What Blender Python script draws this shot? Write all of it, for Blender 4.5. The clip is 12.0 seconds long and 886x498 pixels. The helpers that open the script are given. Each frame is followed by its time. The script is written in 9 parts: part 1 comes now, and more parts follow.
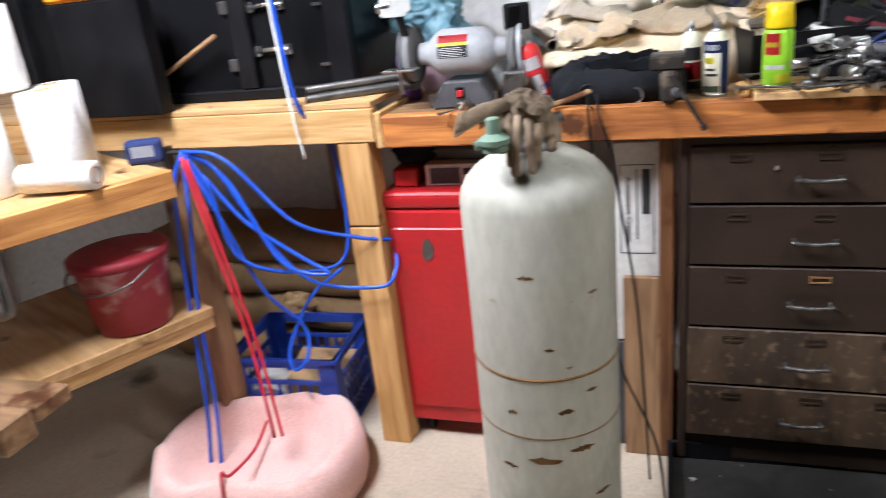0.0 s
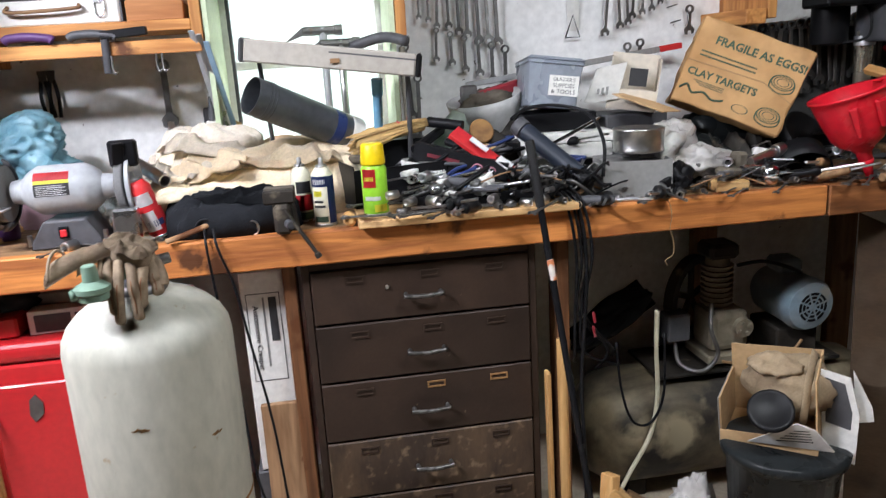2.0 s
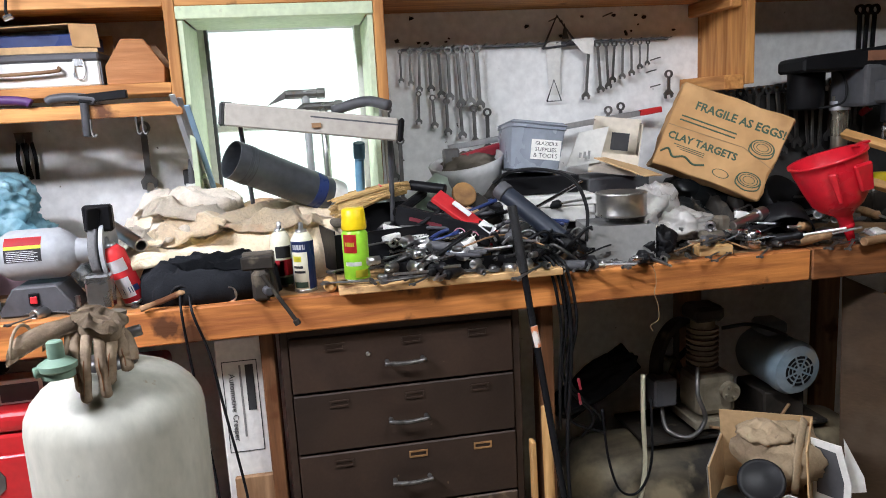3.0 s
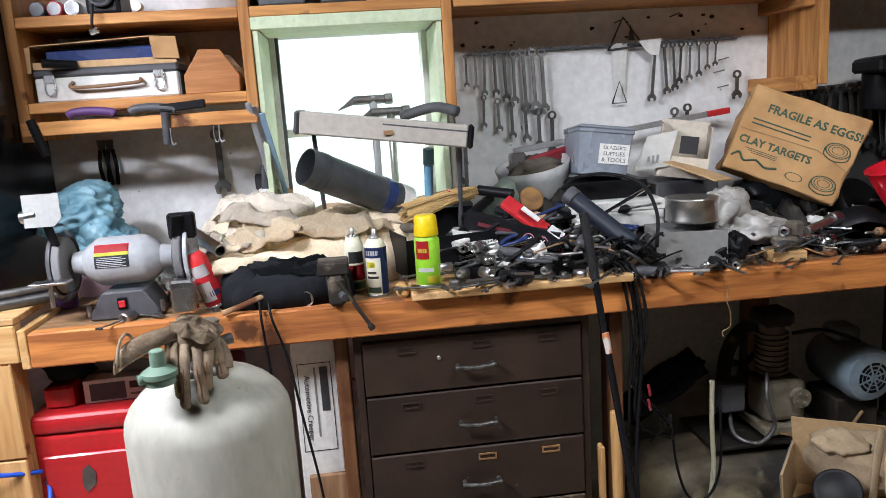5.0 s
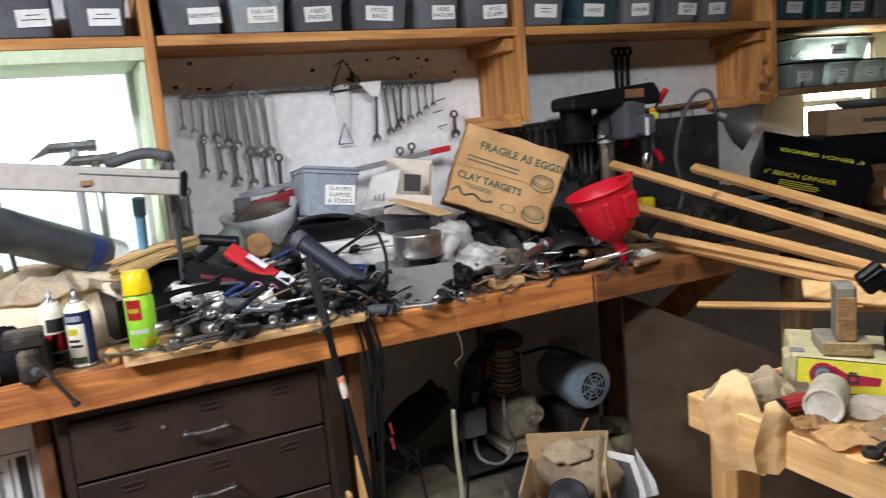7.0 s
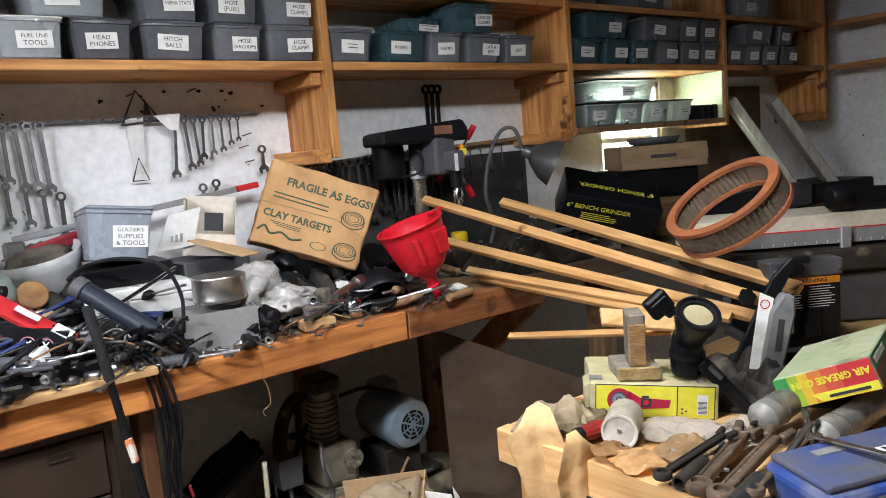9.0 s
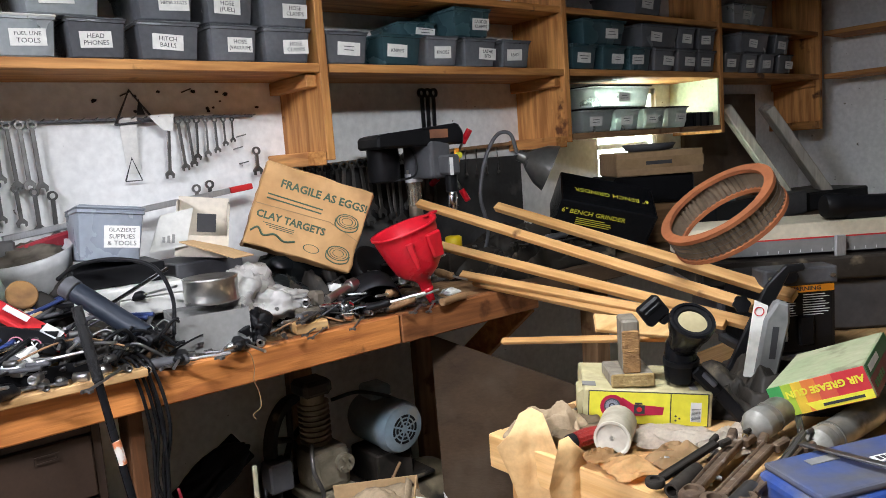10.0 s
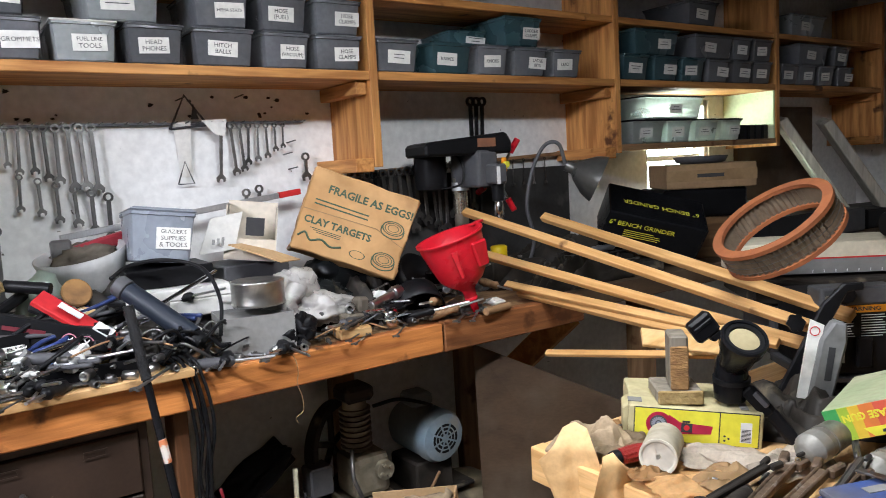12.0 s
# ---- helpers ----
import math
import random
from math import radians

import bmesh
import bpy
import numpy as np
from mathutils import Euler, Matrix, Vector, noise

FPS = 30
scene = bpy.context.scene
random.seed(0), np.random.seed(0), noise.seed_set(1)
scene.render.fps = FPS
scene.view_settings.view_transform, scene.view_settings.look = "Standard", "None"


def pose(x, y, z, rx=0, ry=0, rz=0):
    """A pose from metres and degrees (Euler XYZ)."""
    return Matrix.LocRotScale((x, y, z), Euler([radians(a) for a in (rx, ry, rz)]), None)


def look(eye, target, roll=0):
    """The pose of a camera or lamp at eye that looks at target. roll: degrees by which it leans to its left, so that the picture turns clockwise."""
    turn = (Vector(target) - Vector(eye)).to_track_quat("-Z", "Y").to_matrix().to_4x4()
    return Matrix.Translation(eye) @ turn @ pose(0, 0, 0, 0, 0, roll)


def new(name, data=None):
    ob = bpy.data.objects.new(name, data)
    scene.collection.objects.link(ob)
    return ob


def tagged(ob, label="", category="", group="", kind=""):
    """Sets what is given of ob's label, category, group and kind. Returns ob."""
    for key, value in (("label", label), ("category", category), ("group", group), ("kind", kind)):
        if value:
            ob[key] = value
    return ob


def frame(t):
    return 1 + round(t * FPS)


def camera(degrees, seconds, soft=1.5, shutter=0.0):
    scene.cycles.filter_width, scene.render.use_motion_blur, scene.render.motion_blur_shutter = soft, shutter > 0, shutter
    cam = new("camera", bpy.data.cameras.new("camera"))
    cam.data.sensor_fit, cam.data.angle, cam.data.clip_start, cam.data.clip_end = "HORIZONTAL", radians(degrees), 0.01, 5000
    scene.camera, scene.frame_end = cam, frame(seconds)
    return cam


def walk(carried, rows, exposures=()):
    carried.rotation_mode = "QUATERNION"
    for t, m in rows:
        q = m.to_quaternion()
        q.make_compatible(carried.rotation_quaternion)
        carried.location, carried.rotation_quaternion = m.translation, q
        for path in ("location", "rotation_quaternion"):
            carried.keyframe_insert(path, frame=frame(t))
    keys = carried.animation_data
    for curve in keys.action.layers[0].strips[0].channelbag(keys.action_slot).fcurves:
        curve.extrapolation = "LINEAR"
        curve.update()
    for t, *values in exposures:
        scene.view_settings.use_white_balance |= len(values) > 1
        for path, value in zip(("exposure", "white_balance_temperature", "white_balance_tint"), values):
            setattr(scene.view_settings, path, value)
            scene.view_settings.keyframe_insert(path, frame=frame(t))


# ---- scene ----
cam = camera(61.7, 12.0, soft=0.65, shutter=0.4)
PATH = [
    (0, (2.09, 0.286, 1.328), (1.463, 2.043, 0.608), -6.5),
    (0.5, (2.089, 0.284, 1.333), (1.82, 2.137, 0.63), -5.5),
    (1, (2.096, 0.284, 1.334), (2.087, 2.174, 0.678), -4.6),
    (1.5, (2.143, 0.27, 1.344), (2.297, 2.18, 0.77), -4.0),
    (2, (2.165, 0.278, 1.361), (2.447, 2.194, 0.861), -3.4),
    (2.5, (2.173, 0.303, 1.383), (2.508, 2.231, 0.969), -3.1),
    (3, (2.176, 0.312, 1.385), (2.514, 2.25, 1.021), -3.1),
    (3.5, (2.163, 0.299, 1.389), (2.397, 2.259, 1.069), -3.4),
    (3.7, (2.151, 0.297, 1.381), (2.349, 2.264, 1.074), -3.6),
    (5.5, (2.114, 0.314, 1.437), (2.358, 2.259, 1.042), -3.9),
    (6, (2.141, 0.326, 1.432), (2.558, 2.244, 1.049), -4.2),
    (6.5, (2.163, 0.335, 1.411), (2.804, 2.196, 1.062), -4.6),
    (7, (2.212, 0.331, 1.419), (3.042, 2.123, 1.102), -5.0),
    (7.5, (2.245, 0.347, 1.42), (3.236, 2.06, 1.129), -5.3),
    (9.5, (2.298, 0.35, 1.411), (3.538, 1.897, 1.151), -4.6),
    (10, (2.3, 0.355, 1.41), (3.536, 1.907, 1.159), -4.2),
    (10.5, (2.301, 0.361, 1.41), (3.529, 1.921, 1.171), -3.7),
    (11, (2.301, 0.363, 1.41), (3.516, 1.935, 1.179), -3.4),
    (11.5, (2.302, 0.364, 1.409), (3.495, 1.953, 1.184), -3.3),
    (12, (2.302, 0.364, 1.409), (3.447, 1.989, 1.189), -3.2),
]
walk(cam, [(t, look(eye, target, roll)) for t, eye, target, roll in PATH], exposures=[(0.0, -0.12), (1.5, -0.05), (3.0, -0.12), (5.5, -0.3), (6.5, -0.2), (7.5, 0.0), (9.5, 0.18), (12.0, 0.18)])

FLOOR, WALL, SHELF, BENCH, TOP = -0.05, 2.76, 2.47, 2.05, 0.97
CEIL = 2.36

# ---- light ----
world = bpy.data.worlds.new("sky")
scene.world = world
world.use_nodes = True
wn = world.node_tree.nodes
sky = wn.new("ShaderNodeTexSky")
sky.sky_type, sky.sun_disc = "NISHITA", False
sky.sun_elevation, sky.sun_rotation = radians(50), radians(200)
world.node_tree.links.new(sky.outputs[0], wn["Background"].inputs[0])
wn["Background"].inputs[1].default_value = 0.15


def lamp(name, kind, m, energy, colour, **more):
    data = bpy.data.lights.new(name, kind)
    data.energy, data.color = energy, colour
    for key, value in more.items():
        if key == "size":
            data.size = value
        elif key == "size_y":
            data.shape, data.size_y = "RECTANGLE", value
        elif key == "angle":
            data.angle = value
    ob = new(name, data)
    ob.matrix_world = m
    return ob


lamp("sun", "SUN", look((0, 0, 5), (0.35, 0.94, 3.8)), 2.0, (1.0, 0.95, 0.88), angle=radians(0.5))
# daylight in the two window openings
lamp("window_daylight", "AREA", look((2.12, 3.4, 2.5), (2.12, 2.45, 1.05)), 115.0, (0.84, 0.92, 1.0), size=1.0, size_y=0.8)
lamp("window_daylight", "AREA", look((5.47, 2.83, 1.45), (5.4, 0, 1.1)), 11.0, (0.85, 1.0, 0.88), size=0.45, size_y=0.5)
# two unseen ceiling tubes: left placed from shadows, right assumed to brighten that end
lamp("unseen_ceiling_tube", "AREA", look((0.92, 1.2, 2.25), (1.3, 1.66, 0.9)), 98.0, (0.885, 0.91, 1.03), size=0.8, size_y=0.09)
lamp("unseen_ceiling_tube", "AREA", look((2.95, 1.12, 2.25), (3.2, 1.7, 0.9)), 34.0, (0.905, 0.945, 1.0), size=0.8, size_y=0.09)


# ---- materials ----
def mat(name, a, b=None, rough=0.6, metal=0.0, scale=6.0, stretch=(1, 1, 1), fine=60.0, bump=0.15, contrast=(0.35, 0.7), spots=None,
        spot_scale=9.0, spot_edge=(0.6, 0.68), vary=0.12, trans=0.0, alpha=1.0, coat=0.0, sheen=0.0):
    """Base colour a to b by noise, a finer grain, spots of wear, relief, and a shift from object to object."""
    m = bpy.data.materials.new(name)
    m.use_nodes = True
    nt = m.node_tree
    N, L = nt.nodes, nt.links
    bsdf = N["Principled BSDF"]
    b = b or tuple(0.75 * v for v in a)
    tc, mp = N.new("ShaderNodeTexCoord"), N.new("ShaderNodeMapping")
    mp.inputs["Scale"].default_value = stretch
    info = N.new("ShaderNodeObjectInfo")
    off = N.new("ShaderNodeVectorMath")
    off.operation = "ADD"
    sc = N.new("ShaderNodeMath")
    sc.operation, sc.inputs[1].default_value = "MULTIPLY", 37.0
    L.new(info.outputs["Random"], sc.inputs[0])
    L.new(tc.outputs["Object"], off.inputs[0])
    L.new(sc.outputs[0], off.inputs[1])
    L.new(off.outputs[0], mp.inputs[0])
    big, small = N.new("ShaderNodeTexNoise"), N.new("ShaderNodeTexNoise")
    big.inputs["Scale"].default_value, big.inputs["Detail"].default_value = scale, 6
    big.inputs["Distortion"].default_value = 0.6
    small.inputs["Scale"].default_value, small.inputs["Detail"].default_value = fine, 4
    for n in (big, small):
        L.new(mp.outputs[0], n.inputs["Vector"])
    rng = N.new("ShaderNodeMapRange")
    rng.inputs["From Min"].default_value, rng.inputs["From Max"].default_value = contrast
    L.new(big.outputs[0], rng.inputs["Value"])
    mix = N.new("ShaderNodeMix")
    mix.data_type = "RGBA"
    mix.inputs[6].default_value, mix.inputs[7].default_value = (*a, 1), (*b, 1)
    L.new(rng.outputs[0], mix.inputs[0])
    out = mix.outputs[2]
    grain = N.new("ShaderNodeMix")
    grain.data_type, grain.blend_type = "RGBA", "MULTIPLY"
    g = N.new("ShaderNodeMapRange")
    g.inputs["To Min"].default_value, g.inputs["To Max"].default_value = 0.72, 1.25
    L.new(small.outputs[0], g.inputs["Value"])
    grain.inputs[0].default_value = 0.8
    L.new(out, grain.inputs[6])
    L.new(g.outputs[0], grain.inputs[7])
    out = grain.outputs[2]
    if spots:
        sn = N.new("ShaderNodeTexNoise")
        sn.inputs["Scale"].default_value, sn.inputs["Detail"].default_value = spot_scale, 5
        L.new(off.outputs[0], sn.inputs["Vector"])
        sr = N.new("ShaderNodeMapRange")
        sr.inputs["From Min"].default_value, sr.inputs["From Max"].default_value = spot_edge
        L.new(sn.outputs[0], sr.inputs["Value"])
        sm = N.new("ShaderNodeMix")
        sm.data_type = "RGBA"
        L.new(sr.outputs[0], sm.inputs[0])
        L.new(out, sm.inputs[6])
        sm.inputs[7].default_value = (*spots, 1)
        out = sm.outputs[2]
    hsv = N.new("ShaderNodeHueSaturation")
    vr = N.new("ShaderNodeMapRange")
    vr.inputs["To Min"].default_value, vr.inputs["To Max"].default_value = 1 - vary, 1 + vary
    L.new(info.outputs["Random"], vr.inputs["Value"])
    L.new(vr.outputs[0], hsv.inputs["Value"])
    L.new(out, hsv.inputs["Color"])
    L.new(hsv.outputs[0], bsdf.inputs["Base Color"])
    rr = N.new("ShaderNodeMapRange")
    rr.inputs["To Min"].default_value, rr.inputs["To Max"].default_value = max(0.04, rough - 0.15), min(1, rough + 0.15)
    L.new(big.outputs[0], rr.inputs["Value"])
    L.new(rr.outputs[0], bsdf.inputs["Roughness"])
    bsdf.inputs["Metallic"].default_value = metal
    bsdf.inputs["Specular IOR Level"].default_value = 0.32 if max(a) > 0.03 else 0.16
    bsdf.inputs["Transmission Weight"].default_value = trans
    bsdf.inputs["Alpha"].default_value = alpha
    bsdf.inputs["Coat Weight"].default_value = coat
    bsdf.inputs["Sheen Weight"].default_value = sheen
    if bump:
        bp = N.new("ShaderNodeBump")
        bp.inputs["Strength"].default_value, bp.inputs["Distance"].default_value = bump, 0.004
        L.new(small.outputs[0], bp.inputs["Height"])
        L.new(bp.outputs[0], bsdf.inputs["Normal"])
    return m


def wood(name, a, b, axis="x", knots=(0.1, 0.035, 0.012), rough=0.6, vary=0.15, stains=0.0):
    s = {"x": (1.2, 14, 14), "y": (14, 1.2, 14), "z": (14, 14, 1.2)}[axis]
    return mat(name, a, b, rough=rough, scale=2.6, stretch=s, fine=9, bump=0.3, contrast=(0.36, 0.64), spots=knots, spot_scale=7.0,
               spot_edge=(0.70 - stains, 0.76 - stains), vary=vary)


FIR_X = wood("fir_x", (0.62, 0.3, 0.095), (0.36, 0.145, 0.043), "x", stains=0.05)
FIR_Y = wood("fir_y", (0.62, 0.3, 0.095), (0.36, 0.145, 0.043), "y", stains=0.05)
FIR_Z = wood("fir_z", (0.62, 0.3, 0.095), (0.36, 0.145, 0.043), "z", stains=0.05)
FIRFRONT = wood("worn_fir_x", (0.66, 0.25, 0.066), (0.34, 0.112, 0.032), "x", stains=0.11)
# right front board: grime, plus its dimmer light worked into the colour
FIRDARK = wood("grimy_shaded_fir_x", (0.3, 0.115, 0.04), (0.15, 0.055, 0.02), "x", stains=0.1)
PINE_X = wood("pine_x", (0.66, 0.42, 0.19), (0.5, 0.28, 0.1), "x")
PINE_Y = wood("pine_y", (0.66, 0.42, 0.19), (0.5, 0.28, 0.1), "y")
PINE_Z = wood("pine_z", (0.64, 0.38, 0.155), (0.48, 0.25, 0.085), "z")
PLY = wood("plywood", (0.6, 0.38, 0.18), (0.44, 0.25, 0.1), "x", stains=0.05)
OLD_X = wood("old_board_x", (0.34, 0.2, 0.1), (0.2, 0.11, 0.055), "x", stains=0.08)
OLD_Z = wood("old_board_z", (0.32, 0.19, 0.1), (0.2, 0.11, 0.055), "z", stains=0.08)
GREYWOOD = wood("weathered_beam", (0.58, 0.54, 0.46), (0.4, 0.37, 0.31), "z", knots=(0.12, 0.1, 0.08))
# dark brown leg wood, with the shade under the bench in its colour
LEGWOOD = wood("shaded_brown_leg", (0.2, 0.085, 0.035), (0.1, 0.042, 0.018), "z", stains=0.1)
DARKPLY = mat("stained_plywood", (0.13, 0.08, 0.045), (0.075, 0.046, 0.028), rough=0.75, scale=3, stretch=(1, 1, 3), spots=(0.17, 0.125, 0.085), spot_scale=5, spot_edge=(0.5, 0.75))
CONCRETE = mat("concrete", (0.56, 0.48, 0.37), (0.42, 0.355, 0.27), rough=0.85, scale=2.5, fine=80, bump=0.3, spots=(0.2, 0.17, 0.13), spot_scale=3.5, spot_edge=(0.6, 0.72))
PLASTER = mat("white_wall_paint", (0.84, 0.84, 0.83), (0.79, 0.79, 0.78), rough=0.7, scale=2.2, fine=40, bump=0.08, spots=(0.12, 0.1, 0.085), spot_scale=34, spot_edge=(0.725, 0.745))
DARKCEIL = mat("dark_ceiling_board", (0.05, 0.042, 0.034), (0.03, 0.026, 0.022), rough=0.9, scale=4)
WHITE = mat("white_paint", (0.78, 0.78, 0.74), (0.68, 0.68, 0.63), rough=0.5, scale=8, bump=0.1, spots=(0.45, 0.42, 0.33), spot_edge=(0.7, 0.74))
PALEGREEN = mat("pale_green_paint", (0.66, 0.74, 0.52), (0.58, 0.68, 0.45), rough=0.6, scale=8, spots=(0.4, 0.38, 0.28), spot_edge=(0.69, 0.74))
BROWNSTEEL = mat("brown_steel", (0.038, 0.022, 0.015), (0.024, 0.014, 0.0095), rough=0.52, scale=5, fine=120, bump=0.05, spots=(0.2, 0.15, 0.1), spot_scale=24, spot_edge=(0.70, 0.76))
BROWNWORN = mat("brown_steel_worn", (0.045, 0.03, 0.022), (0.11, 0.07, 0.042), rough=0.5, scale=7, stretch=(1.6, 1, 0.5), fine=90, bump=0.08, spots=(0.24, 0.17, 0.105), spot_scale=38, spot_edge=(0.58, 0.8))
TANKGREY = mat("tank_paint", (0.53, 0.525, 0.455), (0.4, 0.39, 0.325), rough=0.5, scale=3, stretch=(1, 1, 0.45), fine=60, bump=0.06, contrast=(0.42, 0.64), spots=(0.3, 0.215, 0.125), spot_scale=26, spot_edge=(0.68, 0.76))
RUST = mat("rust", (0.3, 0.16, 0.06), (0.17, 0.09, 0.04), rough=0.9, scale=20, bump=0.4)
RED = mat("red_enamel", (0.5, 0.018, 0.022), (0.42, 0.014, 0.018), rough=0.35, scale=4, bump=0.03, coat=0.2, vary=0.05)
REDPLASTIC = mat("red_plastic", (0.55, 0.012, 0.025), (0.5, 0.01, 0.02), rough=0.3, scale=6, bump=0.02, vary=0.03)
BLACK = mat("black_plastic", (0.006, 0.006, 0.0068), (0.01, 0.01, 0.0115), rough=0.45, scale=9, fine=150, bump=0.08)
BLACKGLOSS = mat("black_gloss", (0.006, 0.0064, 0.0075), (0.01, 0.01, 0.0112), rough=0.22, scale=5, bump=0.02)
BLACKCLOTH = mat("black_cloth", (0.008, 0.009, 0.011), (0.016, 0.017, 0.02), rough=0.9, scale=12, fine=220, bump=0.4)
DARKGREASE = mat("greasy_black_iron", (0.02, 0.018, 0.016), (0.045, 0.037, 0.03), rough=0.55, scale=10, bump=0.3, spots=(0.17, 0.14, 0.1), spot_scale=14, spot_edge=(0.62, 0.74))
CASTIRON = mat("dusty_cast_iron", (0.13, 0.11, 0.085), (0.07, 0.057, 0.045), rough=0.75, scale=12, bump=0.4)
GREYTOOL = mat("grey_enamel", (0.36, 0.37, 0.38), (0.3, 0.31, 0.32), rough=0.4, scale=6, bump=0.04)
DARKGREY = mat("dark_grey_casting", (0.084, 0.084, 0.090), (0.060, 0.060, 0.066), rough=0.5, scale=8)
MOTORBLUE = mat("dusty_blue_grey_enamel", (0.2, 0.27, 0.32), (0.27, 0.3, 0.31), rough=0.55, scale=7, bump=0.1, spots=(0.3, 0.28, 0.24), spot_edge=(0.62, 0.75))
STEEL = mat("bright_steel", (0.62, 0.62, 0.62), (0.48, 0.48, 0.48), rough=0.3, metal=1.0, scale=10, bump=0.05)
DULLSTEEL = mat("dull_steel", (0.2, 0.195, 0.19), (0.11, 0.106, 0.102), rough=0.45, metal=0.9, scale=14, bump=0.1, spots=(0.14, 0.1, 0.07), spot_scale=20, spot_edge=(0.66, 0.76), vary=0.3)
CHROME = mat("chrome", (0.75, 0.75, 0.76), (0.66, 0.66, 0.67), rough=0.15, metal=1.0, scale=10, bump=0.02)
BRASS = mat("brass", (0.55, 0.4, 0.16), (0.42, 0.3, 0.12), rough=0.4, metal=1.0, bump=0.05)
ALU = mat("aluminium_sheet", (0.55, 0.56, 0.57), (0.46, 0.47, 0.48), rough=0.4, metal=0.7, scale=4, stretch=(6, 1, 1), bump=0.05)
GALV = mat("galvanised_duct", (0.13, 0.14, 0.155), (0.08, 0.088, 0.098), rough=0.4, metal=0.6, scale=10, bump=0.05)
BEIGEMETAL = mat("beige_enamel", (0.42, 0.39, 0.34), (0.36, 0.33, 0.29), rough=0.45, scale=4, bump=0.04, spots=(0.25, 0.2, 0.15), spot_edge=(0.7, 0.76))
CARD = mat("cardboard", (0.5, 0.33, 0.17), (0.42, 0.27, 0.135), rough=0.85, scale=5, fine=70, bump=0.12)
CARDORANGE = mat("kraft_carton", (0.47, 0.275, 0.12), (0.35, 0.19, 0.075), rough=0.7, scale=7, fine=25, bump=0.45, spots=(0.28, 0.15, 0.06), spot_scale=6, spot_edge=(0.58, 0.7))
CARDWHITE = mat("white_carton", (0.74, 0.73, 0.7), (0.66, 0.65, 0.61), rough=0.6, scale=5, bump=0.05)
CARDGREY = mat("grey_carton", (0.25, 0.247, 0.238), (0.19, 0.187, 0.178), rough=0.7, scale=5, bump=0.06)
KRAFT = mat("kraft_wrapping", (0.34, 0.22, 0.11), (0.25, 0.155, 0.075), rough=0.8, scale=3, fine=35, bump=0.3)
LEATHER = mat("tan_leather", (0.76, 0.5, 0.24), (0.62, 0.38, 0.165), rough=0.75, scale=6, fine=90, bump=0.2)
GLOVE = mat("work_glove_leather", (0.3, 0.225, 0.15), (0.16, 0.115, 0.078), rough=0.9, scale=14, fine=120, bump=0.35)
CANVAS = mat("dirty_canvas", (0.36, 0.27, 0.17), (0.26, 0.19, 0.12), rough=0.9, scale=8, fine=160, bump=0.3)
FLEECE = mat("cream_fleece", (0.82, 0.69, 0.5), (0.66, 0.53, 0.36), rough=1.0, scale=6, fine=120, bump=0.8, sheen=0.4, spots=(0.62, 0.32, 0.16), spot_scale=5, spot_edge=(0.62, 0.74))
RAG = mat("pale_rag", (0.72, 0.64, 0.53), (0.54, 0.47, 0.38), rough=1.0, scale=9, fine=150, bump=0.5, sheen=0.2)
PALERAG = mat("pale_work_rag", (0.68, 0.6, 0.5), (0.5, 0.42, 0.33), rough=1.0, scale=10, fine=170, bump=0.4)
PINK = mat("pink_plush", (0.78, 0.5, 0.45), (0.7, 0.42, 0.37), rough=1.0, scale=6, fine=160, bump=0.6, sheen=0.5)
PAPER = mat("paper_towel", (0.82, 0.81, 0.78), (0.75, 0.74, 0.71), rough=0.95, scale=20, fine=120, bump=0.4)
LABEL = mat("white_label", (0.82, 0.81, 0.77), (0.74, 0.73, 0.69), rough=0.6, scale=9, bump=0.03, vary=0.06)
INK = mat("black_ink", (0.03, 0.03, 0.035), (0.05, 0.05, 0.05), rough=0.7, bump=0, vary=0)
GREENINK = mat("green_ink", (0.05, 0.085, 0.055), (0.07, 0.1, 0.065), rough=0.8, bump=0, vary=0)
WHITEINK = mat("white_ink", (0.78, 0.78, 0.78), (0.7, 0.7, 0.7), rough=0.6, bump=0, vary=0)
YELLOWINK = mat("yellow_ink", (0.75, 0.7, 0.06), (0.7, 0.62, 0.05), rough=0.5, bump=0, vary=0)
REDINK = mat("red_ink", (0.6, 0.03, 0.03), (0.5, 0.02, 0.03), rough=0.5, bump=0, vary=0)
ORANGEINK = mat("orange_ink", (0.8, 0.3, 0.02), (0.75, 0.27, 0.02), rough=0.5, bump=0, vary=0)
YELLOW = mat("yellow_cap", (0.8, 0.58, 0.01), (0.76, 0.53, 0.01), rough=0.35, bump=0.01, vary=0)
LIME = mat("lime_can", (0.27, 0.62, 0.03), (0.33, 0.66, 0.05), rough=0.3, bump=0.01, vary=0)
BLUECAN = mat("dark_blue_can", (0.03, 0.05, 0.16), (0.025, 0.04, 0.12), rough=0.3, bump=0.01, vary=0)
CREAMCAN = mat("cream_can", (0.7, 0.67, 0.52), (0.62, 0.6, 0.46), rough=0.35, bump=0.01, vary=0)
BLUE = mat("blue_plastic", (0.02, 0.06, 0.36), (0.016, 0.05, 0.3), rough=0.4, bump=0.03)
HOSEBLUE = mat("blue_air_hose", (0.02, 0.1, 0.62), (0.016, 0.08, 0.5), rough=0.3, bump=0.02, vary=0.05)
HOSERED = mat("red_strap", (0.62, 0.03, 0.05), (0.5, 0.02, 0.04), rough=0.5, bump=0.1, vary=0.05)
BLUEBAG = mat("blue_plastic_bag", (0.3, 0.52, 0.6), (0.14, 0.34, 0.44), rough=0.42, scale=16, fine=70, bump=0.6, trans=0.3)
